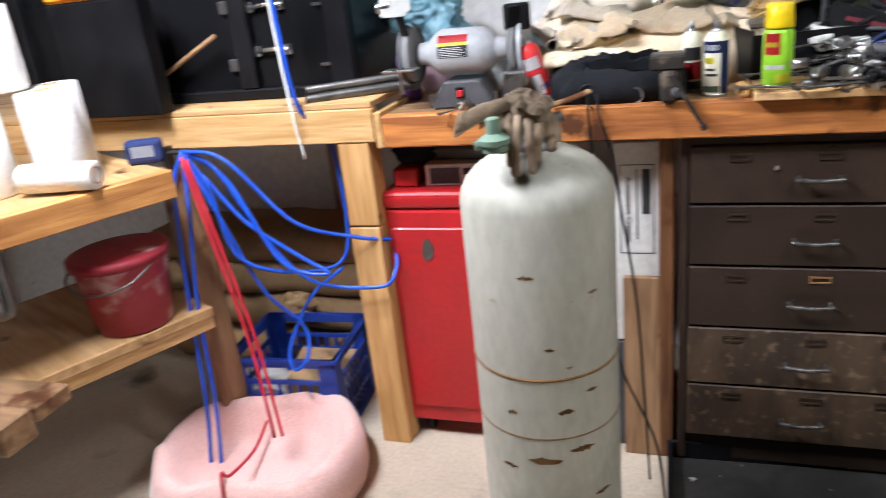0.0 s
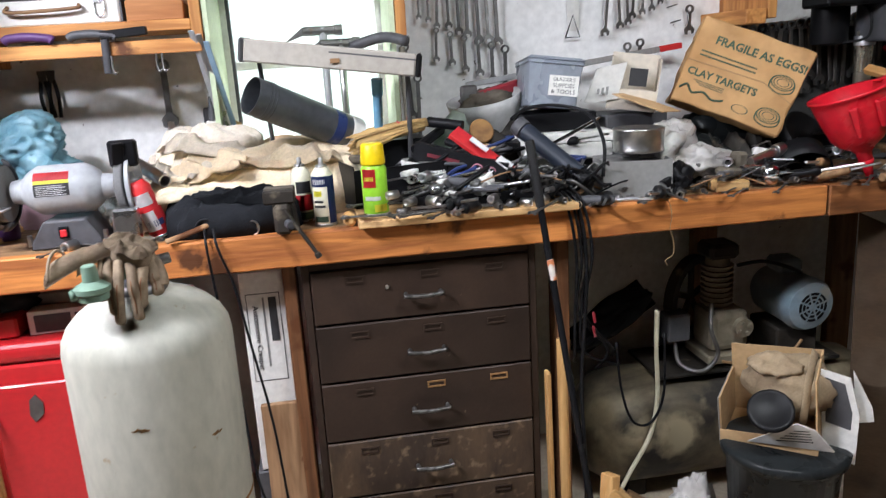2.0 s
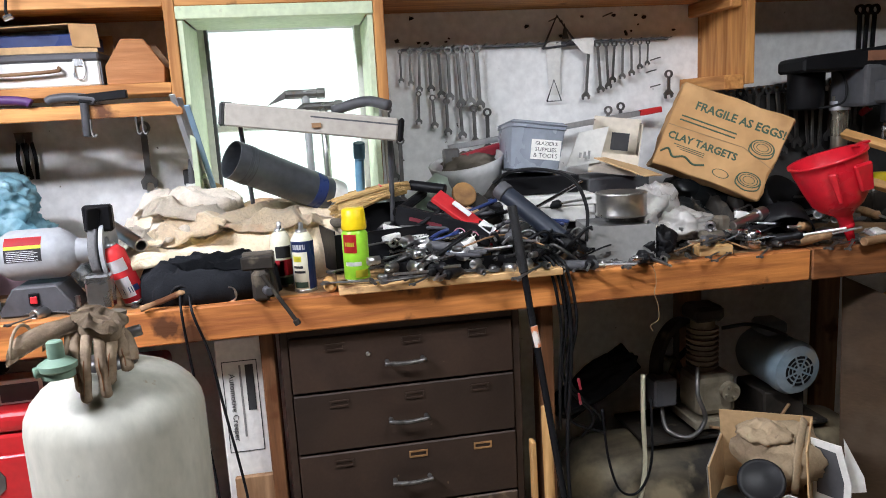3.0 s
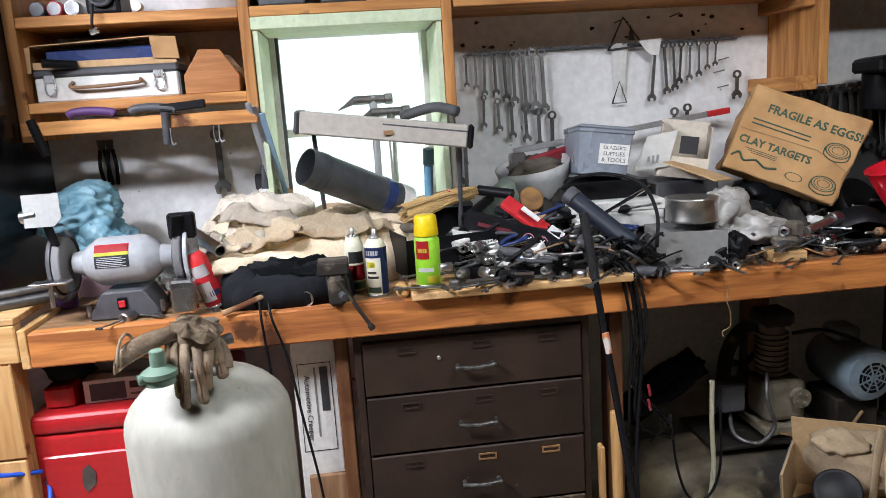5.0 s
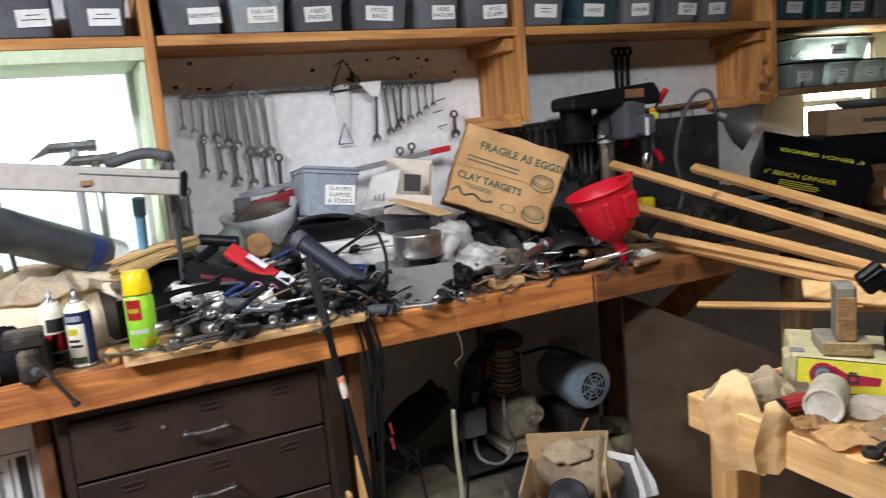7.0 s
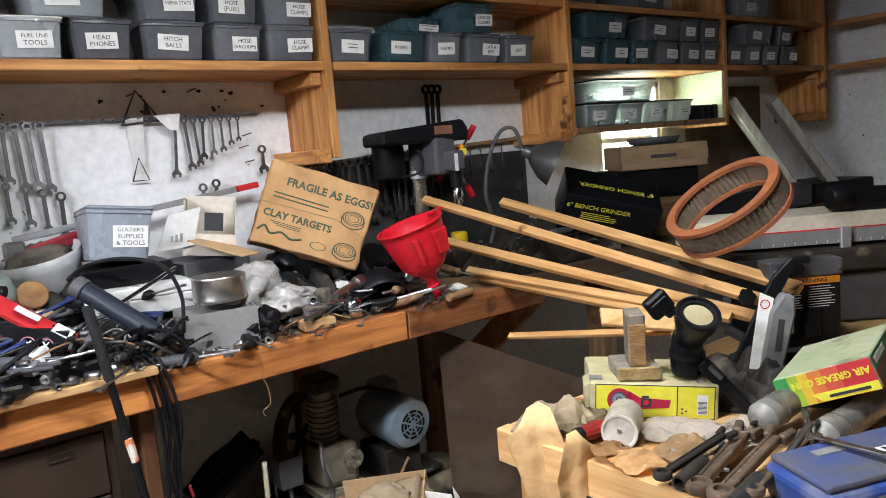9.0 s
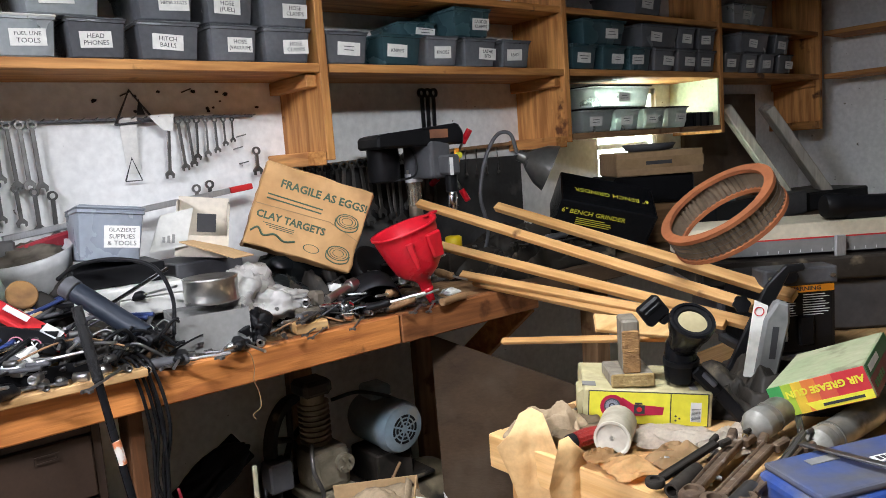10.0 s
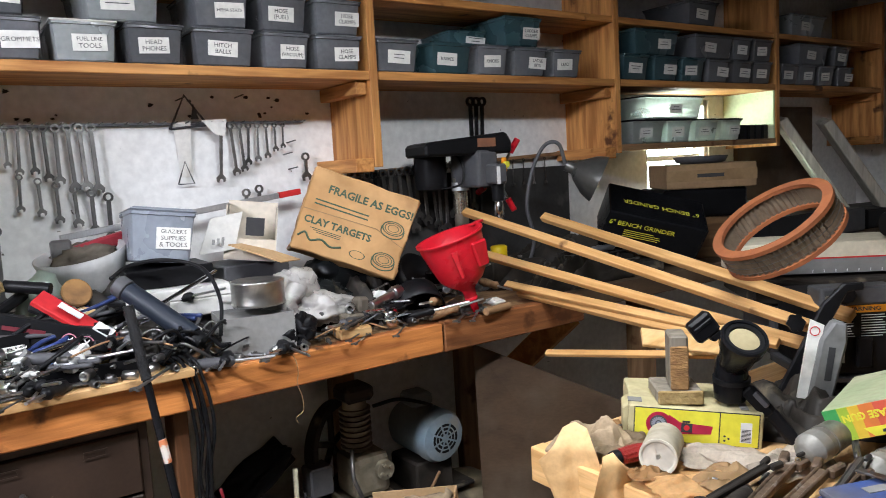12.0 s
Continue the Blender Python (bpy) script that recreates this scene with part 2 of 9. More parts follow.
WHITEBAG = mat("white_plastic_bag", (0.6, 0.57, 0.54), (0.44, 0.42, 0.4), rough=0.3, scale=12, fine=40, bump=0.3, trans=0.15)
CLEARBAG = mat("clear_plastic_film", (0.7, 0.75, 0.76), (0.6, 0.66, 0.68), rough=0.15, scale=10, bump=0.2, trans=0.7)
BINPLASTIC = mat("smoky_bin_plastic", (0.17, 0.175, 0.19), (0.11, 0.114, 0.125), rough=0.22, scale=5, fine=70, bump=0.02, trans=0.25, vary=0.25)
BINTEAL = mat("teal_bin_plastic", (0.05, 0.105, 0.12), (0.04, 0.085, 0.1), rough=0.28, scale=5, bump=0.02, trans=0.2, vary=0.2)
BINCLEAR = mat("clear_bin_plastic", (0.5, 0.53, 0.54), (0.4, 0.43, 0.44), rough=0.25, scale=5, bump=0.02, trans=0.5, vary=0.1)
BINGHOST = mat("thin_clear_bin", (0.78, 0.82, 0.8), (0.66, 0.7, 0.68), rough=0.3, scale=5, bump=0.02, trans=0.8, vary=0.1)
BINLIGHT = mat("grey_blue_bin_plastic", (0.3, 0.33, 0.38), (0.26, 0.29, 0.33), rough=0.3, scale=5, bump=0.02, trans=0.15)
STRAW = mat("broom_straw", (0.62, 0.42, 0.18), (0.48, 0.3, 0.12), rough=0.9, scale=4, stretch=(2, 40, 40), fine=12, bump=0.8)
FILTERORANGE = mat("orange_filter_seal", (0.33, 0.11, 0.042), (0.24, 0.08, 0.034), rough=0.7, scale=10, bump=0.1)
FILTERPLEAT = mat("dirty_filter_paper", (0.22, 0.165, 0.115), (0.14, 0.105, 0.072), rough=0.95, scale=20, bump=0.3)
GREENVALVE = mat("green_regulator_paint", (0.22, 0.33, 0.25), (0.12, 0.19, 0.14), rough=0.5, scale=14, bump=0.15, spots=(0.3, 0.28, 0.2), spot_edge=(0.64, 0.74))
LENSYELLOW = mat("yellowed_lens", (0.42, 0.36, 0.22), (0.3, 0.25, 0.14), rough=0.2, bump=0.05)
TRASHBAG = mat("black_bin_plastic", (0.014, 0.016, 0.017), (0.02, 0.023, 0.024), rough=0.3, scale=12, fine=40, bump=0.25)
PURPLE = mat("purple_grip", (0.1, 0.04, 0.14), (0.08, 0.03, 0.11), rough=0.5)
GRASS = mat("grass", (0.09, 0.13, 0.04), (0.05, 0.085, 0.025), rough=0.95, scale=3, fine=20, bump=0.5)
ABRASIVE = mat("grinding_wheel", (0.2, 0.2, 0.2), (0.15, 0.15, 0.15), rough=0.95, fine=200, bump=0.5)


def glass_mat():
    m = bpy.data.materials.new("window_glass")
    m.use_nodes = True
    b = m.node_tree.nodes["Principled BSDF"]
    b.inputs["Base Color"].default_value = (0.96, 0.98, 0.97, 1)
    b.inputs["Roughness"].default_value, b.inputs["Transmission Weight"].default_value, b.inputs["IOR"].default_value = 0.02, 1.0, 1.1
    return m


def glow_mat(name, colour, strength):
    m = bpy.data.materials.new(name)
    m.use_nodes = True
    b = m.node_tree.nodes["Principled BSDF"]
    b.inputs["Emission Color"].default_value, b.inputs["Emission Strength"].default_value = (*colour, 1), strength
    return m


GLASS = glass_mat()
TUBEGLOW = glow_mat("lit_tube", (1.0, 0.96, 0.9), 6.0)
OUTSIDE = glow_mat("bright_distance", (0.84, 1.0, 0.95), 0.82)


# ---- building blocks ----
def smooth(bm, angle=40):
    for f in bm.faces:
        f.smooth = True
    for e in bm.edges:
        if len(e.link_faces) == 2 and e.calc_face_angle(0) > radians(angle):
            e.smooth = False
    return bm


def box(sx, sy, sz, at=(0, 0, 0), bevel=0.0, m=None, seg=1):
    """A box whose base centre is at the given place."""
    bm = bmesh.new()
    bmesh.ops.create_cube(bm, size=1)
    bmesh.ops.transform(bm, matrix=Matrix.Translation((0, 0, 0.5)), verts=bm.verts)
    bmesh.ops.transform(bm, matrix=Matrix.Diagonal((sx, sy, sz, 1)), verts=bm.verts)
    if bevel:
        bmesh.ops.bevel(bm, geom=bm.edges[:], offset=min(bevel, 0.45 * min(sx, sy, sz)), segments=seg, affect="EDGES", profile=0.5)
    bmesh.ops.transform(bm, matrix=Matrix.Translation(at) if m is None else m, verts=bm.verts)
    return bm


def span(a, b, bevel=0.0):
    """A box from corner to corner."""
    lo, hi = [min(u, v) for u, v in zip(a, b)], [max(u, v) for u, v in zip(a, b)]
    return box(hi[0] - lo[0], hi[1] - lo[1], hi[2] - lo[2], ((lo[0] + hi[0]) / 2, (lo[1] + hi[1]) / 2, lo[2]), bevel)


def lathe(profile, seg=24, m=None, flutes=0, flute=0.0):
    """A turned body about z from (radius, height) pairs, closed at both ends."""
    bm = bmesh.new()
    rings = []
    for r, z in profile:
        ring = []
        for k in range(seg):
            a = 2 * math.pi * k / seg
            q = r * (1 + flute * math.cos(flutes * a))
            ring.append(bm.verts.new((q * math.cos(a), q * math.sin(a), z)))
        rings.append(ring)
    for low, high in zip(rings, rings[1:]):
        for k in range(seg):
            bm.faces.new((low[k], low[(k + 1) % seg], high[(k + 1) % seg], high[k]))
    bm.faces.new(rings[0][::-1])
    bm.faces.new(rings[-1])
    if m is not None:
        bmesh.ops.transform(bm, matrix=m, verts=bm.verts)
    return smooth(bm, 35)


def cyl(r, h, at=(0, 0, 0), seg=20, r2=None, m=None, chamfer=0.0):
    r2 = r if r2 is None else r2
    c = chamfer
    prof = [(r - c, 0), (r, c), (r2, h - c), (r2 - c, h)] if c else [(r, 0), (r2, h)]
    return lathe(prof, seg, Matrix.Translation(at) if m is None else m)


def along(a, b):
    """The pose that carries z from a towards b."""
    a, b = Vector(a), Vector(b)
    return Matrix.Translation(a) @ (b - a).to_track_quat("Z", "Y").to_matrix().to_4x4()


def rod(a, b, r, seg=12, r2=None):
    return cyl(r, (Vector(b) - Vector(a)).length, seg=seg, r2=r2, m=along(a, b), chamfer=min(r * 0.2, 0.002))


def beam(a, b, w, h, bevel=0.002, up=(0, 0, 1)):
    """A square-cut board from a to b, w wide and h high."""
    a, b = Vector(a), Vector(b)
    x = (b - a).normalized()
    y = Vector(up).cross(x).normalized()
    z = x.cross(y)
    m = Matrix((x, y, z)).transposed().to_4x4()
    m.translation = (a + b) / 2
    return box((b - a).length, w, h, bevel=bevel, m=m @ Matrix.Translation((0, 0, -h / 2)))


def curve_points(points, n=8):
    """A smooth line through the points."""
    P = [Vector(p) for p in points]
    P = [2 * P[0] - P[1]] + P + [2 * P[-1] - P[-2]]
    out = []
    for i in range(1, len(P) - 2):
        for k in range(n):
            t = k / n
            a, b, c, d = P[i - 1 : i + 3]
            out.append(0.5 * (2 * b + (c - a) * t + (2 * a - 5 * b + 4 * c - d) * t * t + (3 * b - a - 3 * c + d) * t**3))
    return out + [P[-2]]


def tube(points, r, seg=8, n=8, flat=1.0):
    """A bent round bar, hose or cable."""
    line = curve_points(points, n) if n else [Vector(p) for p in points]
    bm = bmesh.new()
    rings, side = [], None
    for i, p in enumerate(line):
        d = (line[min(i + 1, len(line) - 1)] - line[max(i - 1, 0)]).normalized()
        if side is None:
            side = d.orthogonal().normalized()
        side = (side - d * side.dot(d)).normalized()
        other = d.cross(side)
        rings.append([bm.verts.new(p + r * (math.cos(2 * math.pi * k / seg) * side + flat * math.sin(2 * math.pi * k / seg) * other)) for k in range(seg)])
    for low, high in zip(rings, rings[1:]):
        for k in range(seg):
            bm.faces.new((low[k], low[(k + 1) % seg], high[(k + 1) % seg], high[k]))
    bm.faces.new(rings[0][::-1])
    bm.faces.new(rings[-1])
    return smooth(bm, 50)


def prism(outline, depth, m=None, bevel=0.0):
    """A flat outline in x, z, thickened along y from 0 to depth."""
    bm = bmesh.new()
    f = bm.faces.new([bm.verts.new((x, 0, z)) for x, z in outline])
    out = bmesh.ops.extrude_face_region(bm, geom=[f])
    bmesh.ops.translate(bm, vec=(0, depth, 0), verts=[v for v in out["geom"] if isinstance(v, bmesh.types.BMVert)])
    bmesh.ops.recalc_face_normals(bm, faces=bm.faces)
    if bevel:
        bmesh.ops.bevel(bm, geom=bm.edges[:], offset=bevel, segments=1, affect="EDGES", profile=0.5)
    if m is not None:
        bmesh.ops.transform(bm, matrix=m, verts=bm.verts)
    return bm


def heap(w, d, h, seed, n=44, folds=0.35, freq=5.0, power=2.6, ragged=0.25, tilt=(0, 0)):
    """A crumpled soft pile on a flat support: uneven outline, ridged folds."""
    bm = bmesh.new()
    grid = []
    for i in range(n + 1):
        row = []
        for j in range(n + 1):
            u, v = 2 * i / n - 1, 2 * j / n - 1
            r, a = max(abs(u), abs(v)), math.atan2(v, u)
            edge = 1 + ragged * noise.noise((1.3 * math.cos(a) + seed, 1.3 * math.sin(a), seed * 0.7)) + 0.5 * ragged * noise.noise((4 * math.cos(a), 4 * math.sin(a) + seed, 3))
            s = math.hypot(u, v) or 1
            k = r / s * edge
            x, y = u * k * w / 2, v * k * d / 2
            warp = noise.noise((1.6 * u + seed, 1.6 * v - seed, seed))
            th = 2.4 * noise.noise((seed, 0.4 * u, 0.4 * v))
            fold = math.sin(freq * 1.9 * (u * math.cos(th) + v * math.sin(th)) + 5.5 * warp)
            fine = noise.noise((freq * u + 3, freq * v, seed)) + 0.5 * noise.noise((2.3 * freq * u, 2.3 * freq * v, seed + 4))
            lump = 0.75 + 0.5 * noise.noise((1.5 * u + seed, 1.5 * v, 2 * seed))
            z = h * (1 - r**power) * (lump + folds * (0.3 * fold + 0.14 * fine))
            z *= 1 + tilt[0] * u + tilt[1] * v
            row.append(bm.verts.new((x, y, max(z, 0.0) + (0.004 if r < 1 else 0.0))))
        grid.append(row)
    for i in range(n):
        for j in range(n):
            bm.faces.new((grid[i][j], grid[i + 1][j], grid[i + 1][j + 1], grid[i][j + 1]))
    rim = [grid[i][0] for i in range(n)] + [grid[n][j] for j in range(n)] + [grid[i][n] for i in range(n, 0, -1)] + [grid[0][j] for j in range(n, 0, -1)]
    bm.faces.new(rim[::-1])
    return smooth(bm, 75)


def crumple(r, seed, squash=(1, 1, 1), amount=0.35, freq=2.2, sub=4, crease=34):
    """A crushed bag or ball of cloth."""
    bm = bmesh.new()
    bmesh.ops.create_icosphere(bm, subdivisions=sub, radius=1)
    for v in bm.verts:
        p = v.co.copy()
        q = noise.noise(p * freq * 0.8 + Vector((seed, 0, seed)))
        e = noise.noise(p * freq * 2.1 + Vector((0, seed, 1)))
        g = noise.noise(p * freq * 4.6 + Vector((seed, 2, 0)))
        k = 1 + amount * (0.85 * q + 0.55 * (0.35 - 1.5 * abs(e)) + 0.22 * (0.3 - 1.4 * abs(g)))
        v.co = Vector((p.x * squash[0], p.y * squash[1], p.z * squash[2])) * r * k
    return smooth(bm, crease)


def drape(w, d, h, seed, n=56, ridge=0.5, swell=0.6, lean=0.0, step=0.3):
    """Cloth dropped in a heap: broad swells, creases that run and fork, a steep hem."""
    bm = bmesh.new()
    grid = []
    for i in range(n + 1):
        row = []
        for j in range(n + 1):
            u, v = 2 * i / n - 1, 2 * j / n - 1
            r, a = max(abs(u), abs(v)), math.atan2(v, u)
            edge = 1 + 0.16 * noise.noise((1.2 * math.cos(a) + seed, 1.2 * math.sin(a), seed)) + 0.06 * noise.noise((5 * math.cos(a), 5 * math.sin(a), seed))
            k = r / (math.hypot(u, v) or 1) * edge
            wx = u + 0.35 * noise.noise((1.4 * u, 1.4 * v, seed + 5))
            wy = v + 0.35 * noise.noise((1.4 * u + 9, 1.4 * v, seed + 5))
            big = noise.noise((1.1 * wx + seed, 1.1 * wy, seed))
            run = 0.35 - 1.5 * abs(noise.noise((1.3 * wx + 2.6 * wy, 0.7 * wx - 0.4 * wy, seed + 2)))
            small = 0.3 - 1.3 * abs(noise.noise((3.4 * wx, 4.6 * wy, seed + 8))) + 0.25 * noise.noise((9 * wx, 11 * wy, seed))
            z = h * (1 - r**5) ** step * (0.72 + swell * big + ridge * (0.42 * run + 0.34 * small) + lean * v)
            row.append(bm.verts.new((u * k * w / 2, v * k * d / 2, max(z, 0.003) if r < 1 else 0.0)))
        grid.append(row)
    for i in range(n):
        for j in range(n):
            bm.faces.new((grid[i][j], grid[i + 1][j], grid[i + 1][j + 1], grid[i][j + 1]))
    rim = [grid[i][0] for i in range(n)] + [grid[n][j] for j in range(n)] + [grid[i][n] for i in range(n, 0, -1)] + [grid[0][j] for j in range(n, 0, -1)]
    bm.faces.new(rim[::-1])
    return smooth(bm, 80)


def rag_sheet(w, d, h, seed, n=46):
    """A limp cloth thrown down: ragged outline, sharp running folds, a thin edge."""
    bm = bmesh.new()
    grid = []
    for i in range(n + 1):
        line = []
        for j in range(n + 1):
            u, v = 2 * i / n - 1, 2 * j / n - 1
            a = math.atan2(v, u)
            r = max(abs(u), abs(v))
            edge = 1 + 0.28 * noise.noise((1.1 * math.cos(a) + seed, 1.1 * math.sin(a), seed)) + 0.12 * noise.noise((3.7 * math.cos(a), 3.7 * math.sin(a), seed + 2))
            k = edge * (0.55 + 0.45 * r / (math.hypot(u, v) or 1))
            wx, wy = u + 0.4 * noise.noise((1.3 * u, 1.3 * v, seed + 5)), v + 0.4 * noise.noise((1.3 * u + 7, 1.3 * v, seed + 5))
            run = 1 - 2.2 * abs(noise.noise((0.8 * wx + 1.1 * wy, 0.5 * wx - 0.3 * wy, seed + 2)))
            cross = 1 - 2.0 * abs(noise.noise((1.5 * wx - 0.7 * wy, 1.1 * wy, seed + 8)))
            z = h * (0.22 + 0.55 * max(0, run) + 0.34 * max(0, cross) + 0.3 * noise.noise((1.2 * u, 1.2 * v, seed))) * (1 - 0.5 * r**4)
            line.append(bm.verts.new((u * k * w / 2, v * k * d / 2, max(z, 0.002))))
        grid.append(line)
    for i in range(n):
        for j in range(n):
            bm.faces.new((grid[i][j], grid[i + 1][j], grid[i + 1][j + 1], grid[i][j + 1]))
    bmesh.ops.solidify(bm, geom=bm.faces[:], thickness=0.0018)
    return smooth(bm, 85)


def ring_sheet(outer, inner, h, seg=28, m=None):
    """A ring with a square section."""
    bm = bmesh.new()
    rings = []
    for r, z in ((outer, 0), (outer, h), (inner, h), (inner, 0)):
        rings.append([bm.verts.new((r * math.cos(2 * math.pi * k / seg), r * math.sin(2 * math.pi * k / seg), z)) for k in range(seg)])
    for a in range(4):
        low, high = rings[a], rings[(a + 1) % 4]
        for k in range(seg):
            bm.faces.new((low[k], low[(k + 1) % seg], high[(k + 1) % seg], high[k]))
    if m is not None:
        bmesh.ops.transform(bm, matrix=m, verts=bm.verts)
    bmesh.ops.recalc_face_normals(bm, faces=bm.faces)
    return smooth(bm, 40)


def join(*bms):
    out = bmesh.new()
    for b in bms:
        me = bpy.data.meshes.new("join")
        b.to_mesh(me)
        b.free()
        out.from_mesh(me)
        bpy.data.meshes.remove(me)
    return out


def moved(bm, m):
    bmesh.ops.transform(bm, matrix=m, verts=bm.verts)
    return bm


def mesh_of(bm, name, material):
    me = bpy.data.meshes.new(name)
    bm.to_mesh(me)
    bm.free()
    me.materials.append(material)
    return me


def part(name, bm, material, parent=None, label="", m=None):
    """One mesh object under a thing or a part."""
    ob = new(name, mesh_of(bm, name, material))
    ob.parent = parent
    if m is not None:
        ob.matrix_basis = m
    return tagged(ob, label)


def thing(name, label, category, m=None, group=""):
    ob = new(name)
    ob.empty_display_size = 0.05
    if m is not None:
        ob.matrix_basis = m
    return tagged(ob, label, category, group)


def single(name, bm, material, label, category, m=None, group="", kind=""):
    ob = part(name, bm, material, None, label, m)
    return tagged(ob, label, category, group, kind)


def structure(name, bm, material, label, category):
    return single(name, bm, material, label, category, kind="structure")


def words(text, size, material, parent, m, name="lettering", stretch=1.0, bold=0.0):
    """Lettering in the built-in font, lying in its own x, y plane and turned by m."""
    cu = bpy.data.curves.new("lettering", "FONT")
    cu.body, cu.size, cu.extrude, cu.offset = text, size, 0.0004, bold
    cu.align_x, cu.align_y = "CENTER", "CENTER"
    cu.resolution_u = 2
    ob = new("lettering", cu)
    me = bpy.data.meshes.new_from_object(ob.evaluated_get(bpy.context.evaluated_depsgraph_get()))
    bpy.data.objects.remove(ob)
    me.transform(Matrix.Diagonal((stretch, 1, 1, 1)))
    me.materials.clear()
    me.materials.append(material)
    t = new(name, me)
    t.parent = parent
    t.matrix_basis = m
    return t


def open_box(parent, w, d, heights, material, t=0.004):
    """An open carton: base and four walls, front, back, left, right, each a part."""
    f, b, l, r_ = heights
    part("carton_base", span((-w / 2, -d / 2, 0), (w / 2, d / 2, t)), material, parent)
    part("carton_wall", span((-w / 2, -d / 2, t), (w / 2, -d / 2 + t, f)), material, parent)
    part("carton_wall", span((-w / 2, d / 2 - t, t), (w / 2, d / 2, b)), material, parent)
    part("carton_wall", span((-w / 2, -d / 2 + t, t), (-w / 2 + t, d / 2 - t, l)), material, parent)
    part("carton_wall", span((w / 2 - t, -d / 2 + t, t), (w / 2, d / 2 - t, r_)), material, parent)


FRONT = pose(0, 0, 0, 90, 0, 0)  # lettering that faces -y

# ---- the room ----
structure("floor", span((-1.2, -2.4, FLOOR - 0.1), (7.6, 2.95, FLOOR)), CONCRETE, "dusty stained tan concrete floor", "floor")
structure("ground", span((-40, 3.0, FLOOR - 0.4), (50, 60, FLOOR - 0.3)), GRASS, "mown green grass outside the windows", "ground")
W1 = (1.865, 2.385, 0.99, 1.70)
W2 = (5.22, 5.74, 1.1, 1.68)


def north_wall():
    bms, y0, y1 = [], WALL, WALL + 0.14
    edges = [-1.2, W1[0], W1[1], W2[0], W2[1], 7.6]
    for a, b in ((0, 1), (2, 3), (4, 5)):
        bms.append(span((edges[a], y0, FLOOR), (edges[b], y1, CEIL)))
    for w in (W1, W2):
        bms += [span((w[0], y0, FLOOR), (w[1], y1, w[2])), span((w[0], y0, w[3]), (w[1], y1, CEIL))]
    return join(*bms)


structure("wall_north", north_wall(), PLASTER, "white painted wall with stains and nail holes", "wall")
structure("wall_west", span((-1.2, -2.4, FLOOR), (-1.0, WALL, CEIL)), PLASTER, "grey-white painted side wall", "wall")
structure("wall_east", span((7.32, -2.4, FLOOR), (7.6, WALL, CEIL)), PLASTER, "white painted end wall", "wall")
# unseen wall behind the camera, dark so that little light bounces back
structure("wall_south", span((-1.0, -2.4, FLOOR), (7.32, -2.2, CEIL)), DARKCEIL, "unseen back wall, kept dark to cut bounced light", "wall")
structure("ceiling", join(span((-1.2, -2.4, CEIL), (7.6, 2.95, CEIL + 0.1)), *[span((-1.2, y, CEIL - 0.14), (7.6, y + 0.04, CEIL)) for y in (-1.8, -1.2, -0.6, 0.0, 0.6, 1.2, 1.8, 2.35)]),
          DARKCEIL, "dark bare ceiling boards on joists", "ceiling")


def window(name, w, label):
    x0, x1, z0, z1 = w
    top = tagged(new(name), label, "window", kind="structure")
    y = WALL + 0.06
    f = 0.028
    part("window_frame", join(span((x0, y - 0.05, z0), (x0 + f, y + 0.04, z1)), span((x1 - f, y - 0.05, z0), (x1, y + 0.04, z1)),
                              span((x0, y - 0.05, z1 - f), (x1, y + 0.04, z1)), span((x0, y - 0.05, z0), (x1, y + 0.04, z0 + f))), WHITE, top)
    mid = 1.37 if z0 < 1.05 else (z0 + z1) / 2
    part("gasket", span((x0 + f, y - 0.046, z0 + f), (x0 + f + 0.01, y - 0.021, z1 - f)), DARKGREY, top, "dark weather strip")
    part("sash_rail", span((x0 + f, y - 0.02, mid - 0.014), (x1 - f, y + 0.02, mid + 0.014), 0.003), WHITE, top)
    part("window_sill", span((x0 - 0.02, WALL - 0.05, z0 - 0.025), (x1 + 0.02, WALL + 0.09, z0), 0.004), WHITE, top)
    for a, b in ((z0 + f, mid - 0.014), (mid + 0.014, z1 - f)):
        p = part("pane", span((x0 + f, y - 0.002, a), (x1 - f, y + 0.002, b)), GLASS, top)
        p.visible_shadow = False
    return top


window("window_1", W1, "white-framed sash window with bright daylight outside")
window("window_2", W2, "small window behind stacked boxes, greenish daylight")
structure("backdrop", span((-6, 9.0, -0.35), (16, 9.1, 6.0)), OUTSIDE, "hazy bright distance outside", "backdrop")

# ---- ceiling fixtures ----
# housings for the two unseen tubes, the right one assumed
for x, y, s in ((0.92, 1.2, 0.9), (2.95, 1.12, 0.9)):
    lf = thing("ceiling_light", "unseen white strip light fixture under the ceiling joists", "light", pose(x, y, 2.285), "strip lights")
    part("housing", box(s, 0.14, 0.05, (0, 0, 0.01), 0.006), WHITE, lf)
    part("diffuser", box(s - 0.04, 0.1, 0.008, (0, 0, 0.0), 0.003), TUBEGLOW, lf)

# ---- shelving above the bench ----
Z1, Z2 = 1.700, 1.955
shelf = thing("wall_shelf", "long open orange-brown timber wall shelving", "shelf", pose(0, 0, 0))
for a, b in ((1.25, 1.83), (1.86, 2.39), (2.425, 3.535), (3.57, 4.695), (4.73, 5.885), (5.92, 7.0)):
    part("shelf_board", span((a, SHELF, Z1), (b, WALL, Z1 + 0.028), 0.002), FIR_X, shelf)
    part("shelf_board", span((a, SHELF + 0.004, Z2), (b, WALL, Z2 + 0.026), 0.002), FIR_X, shelf)
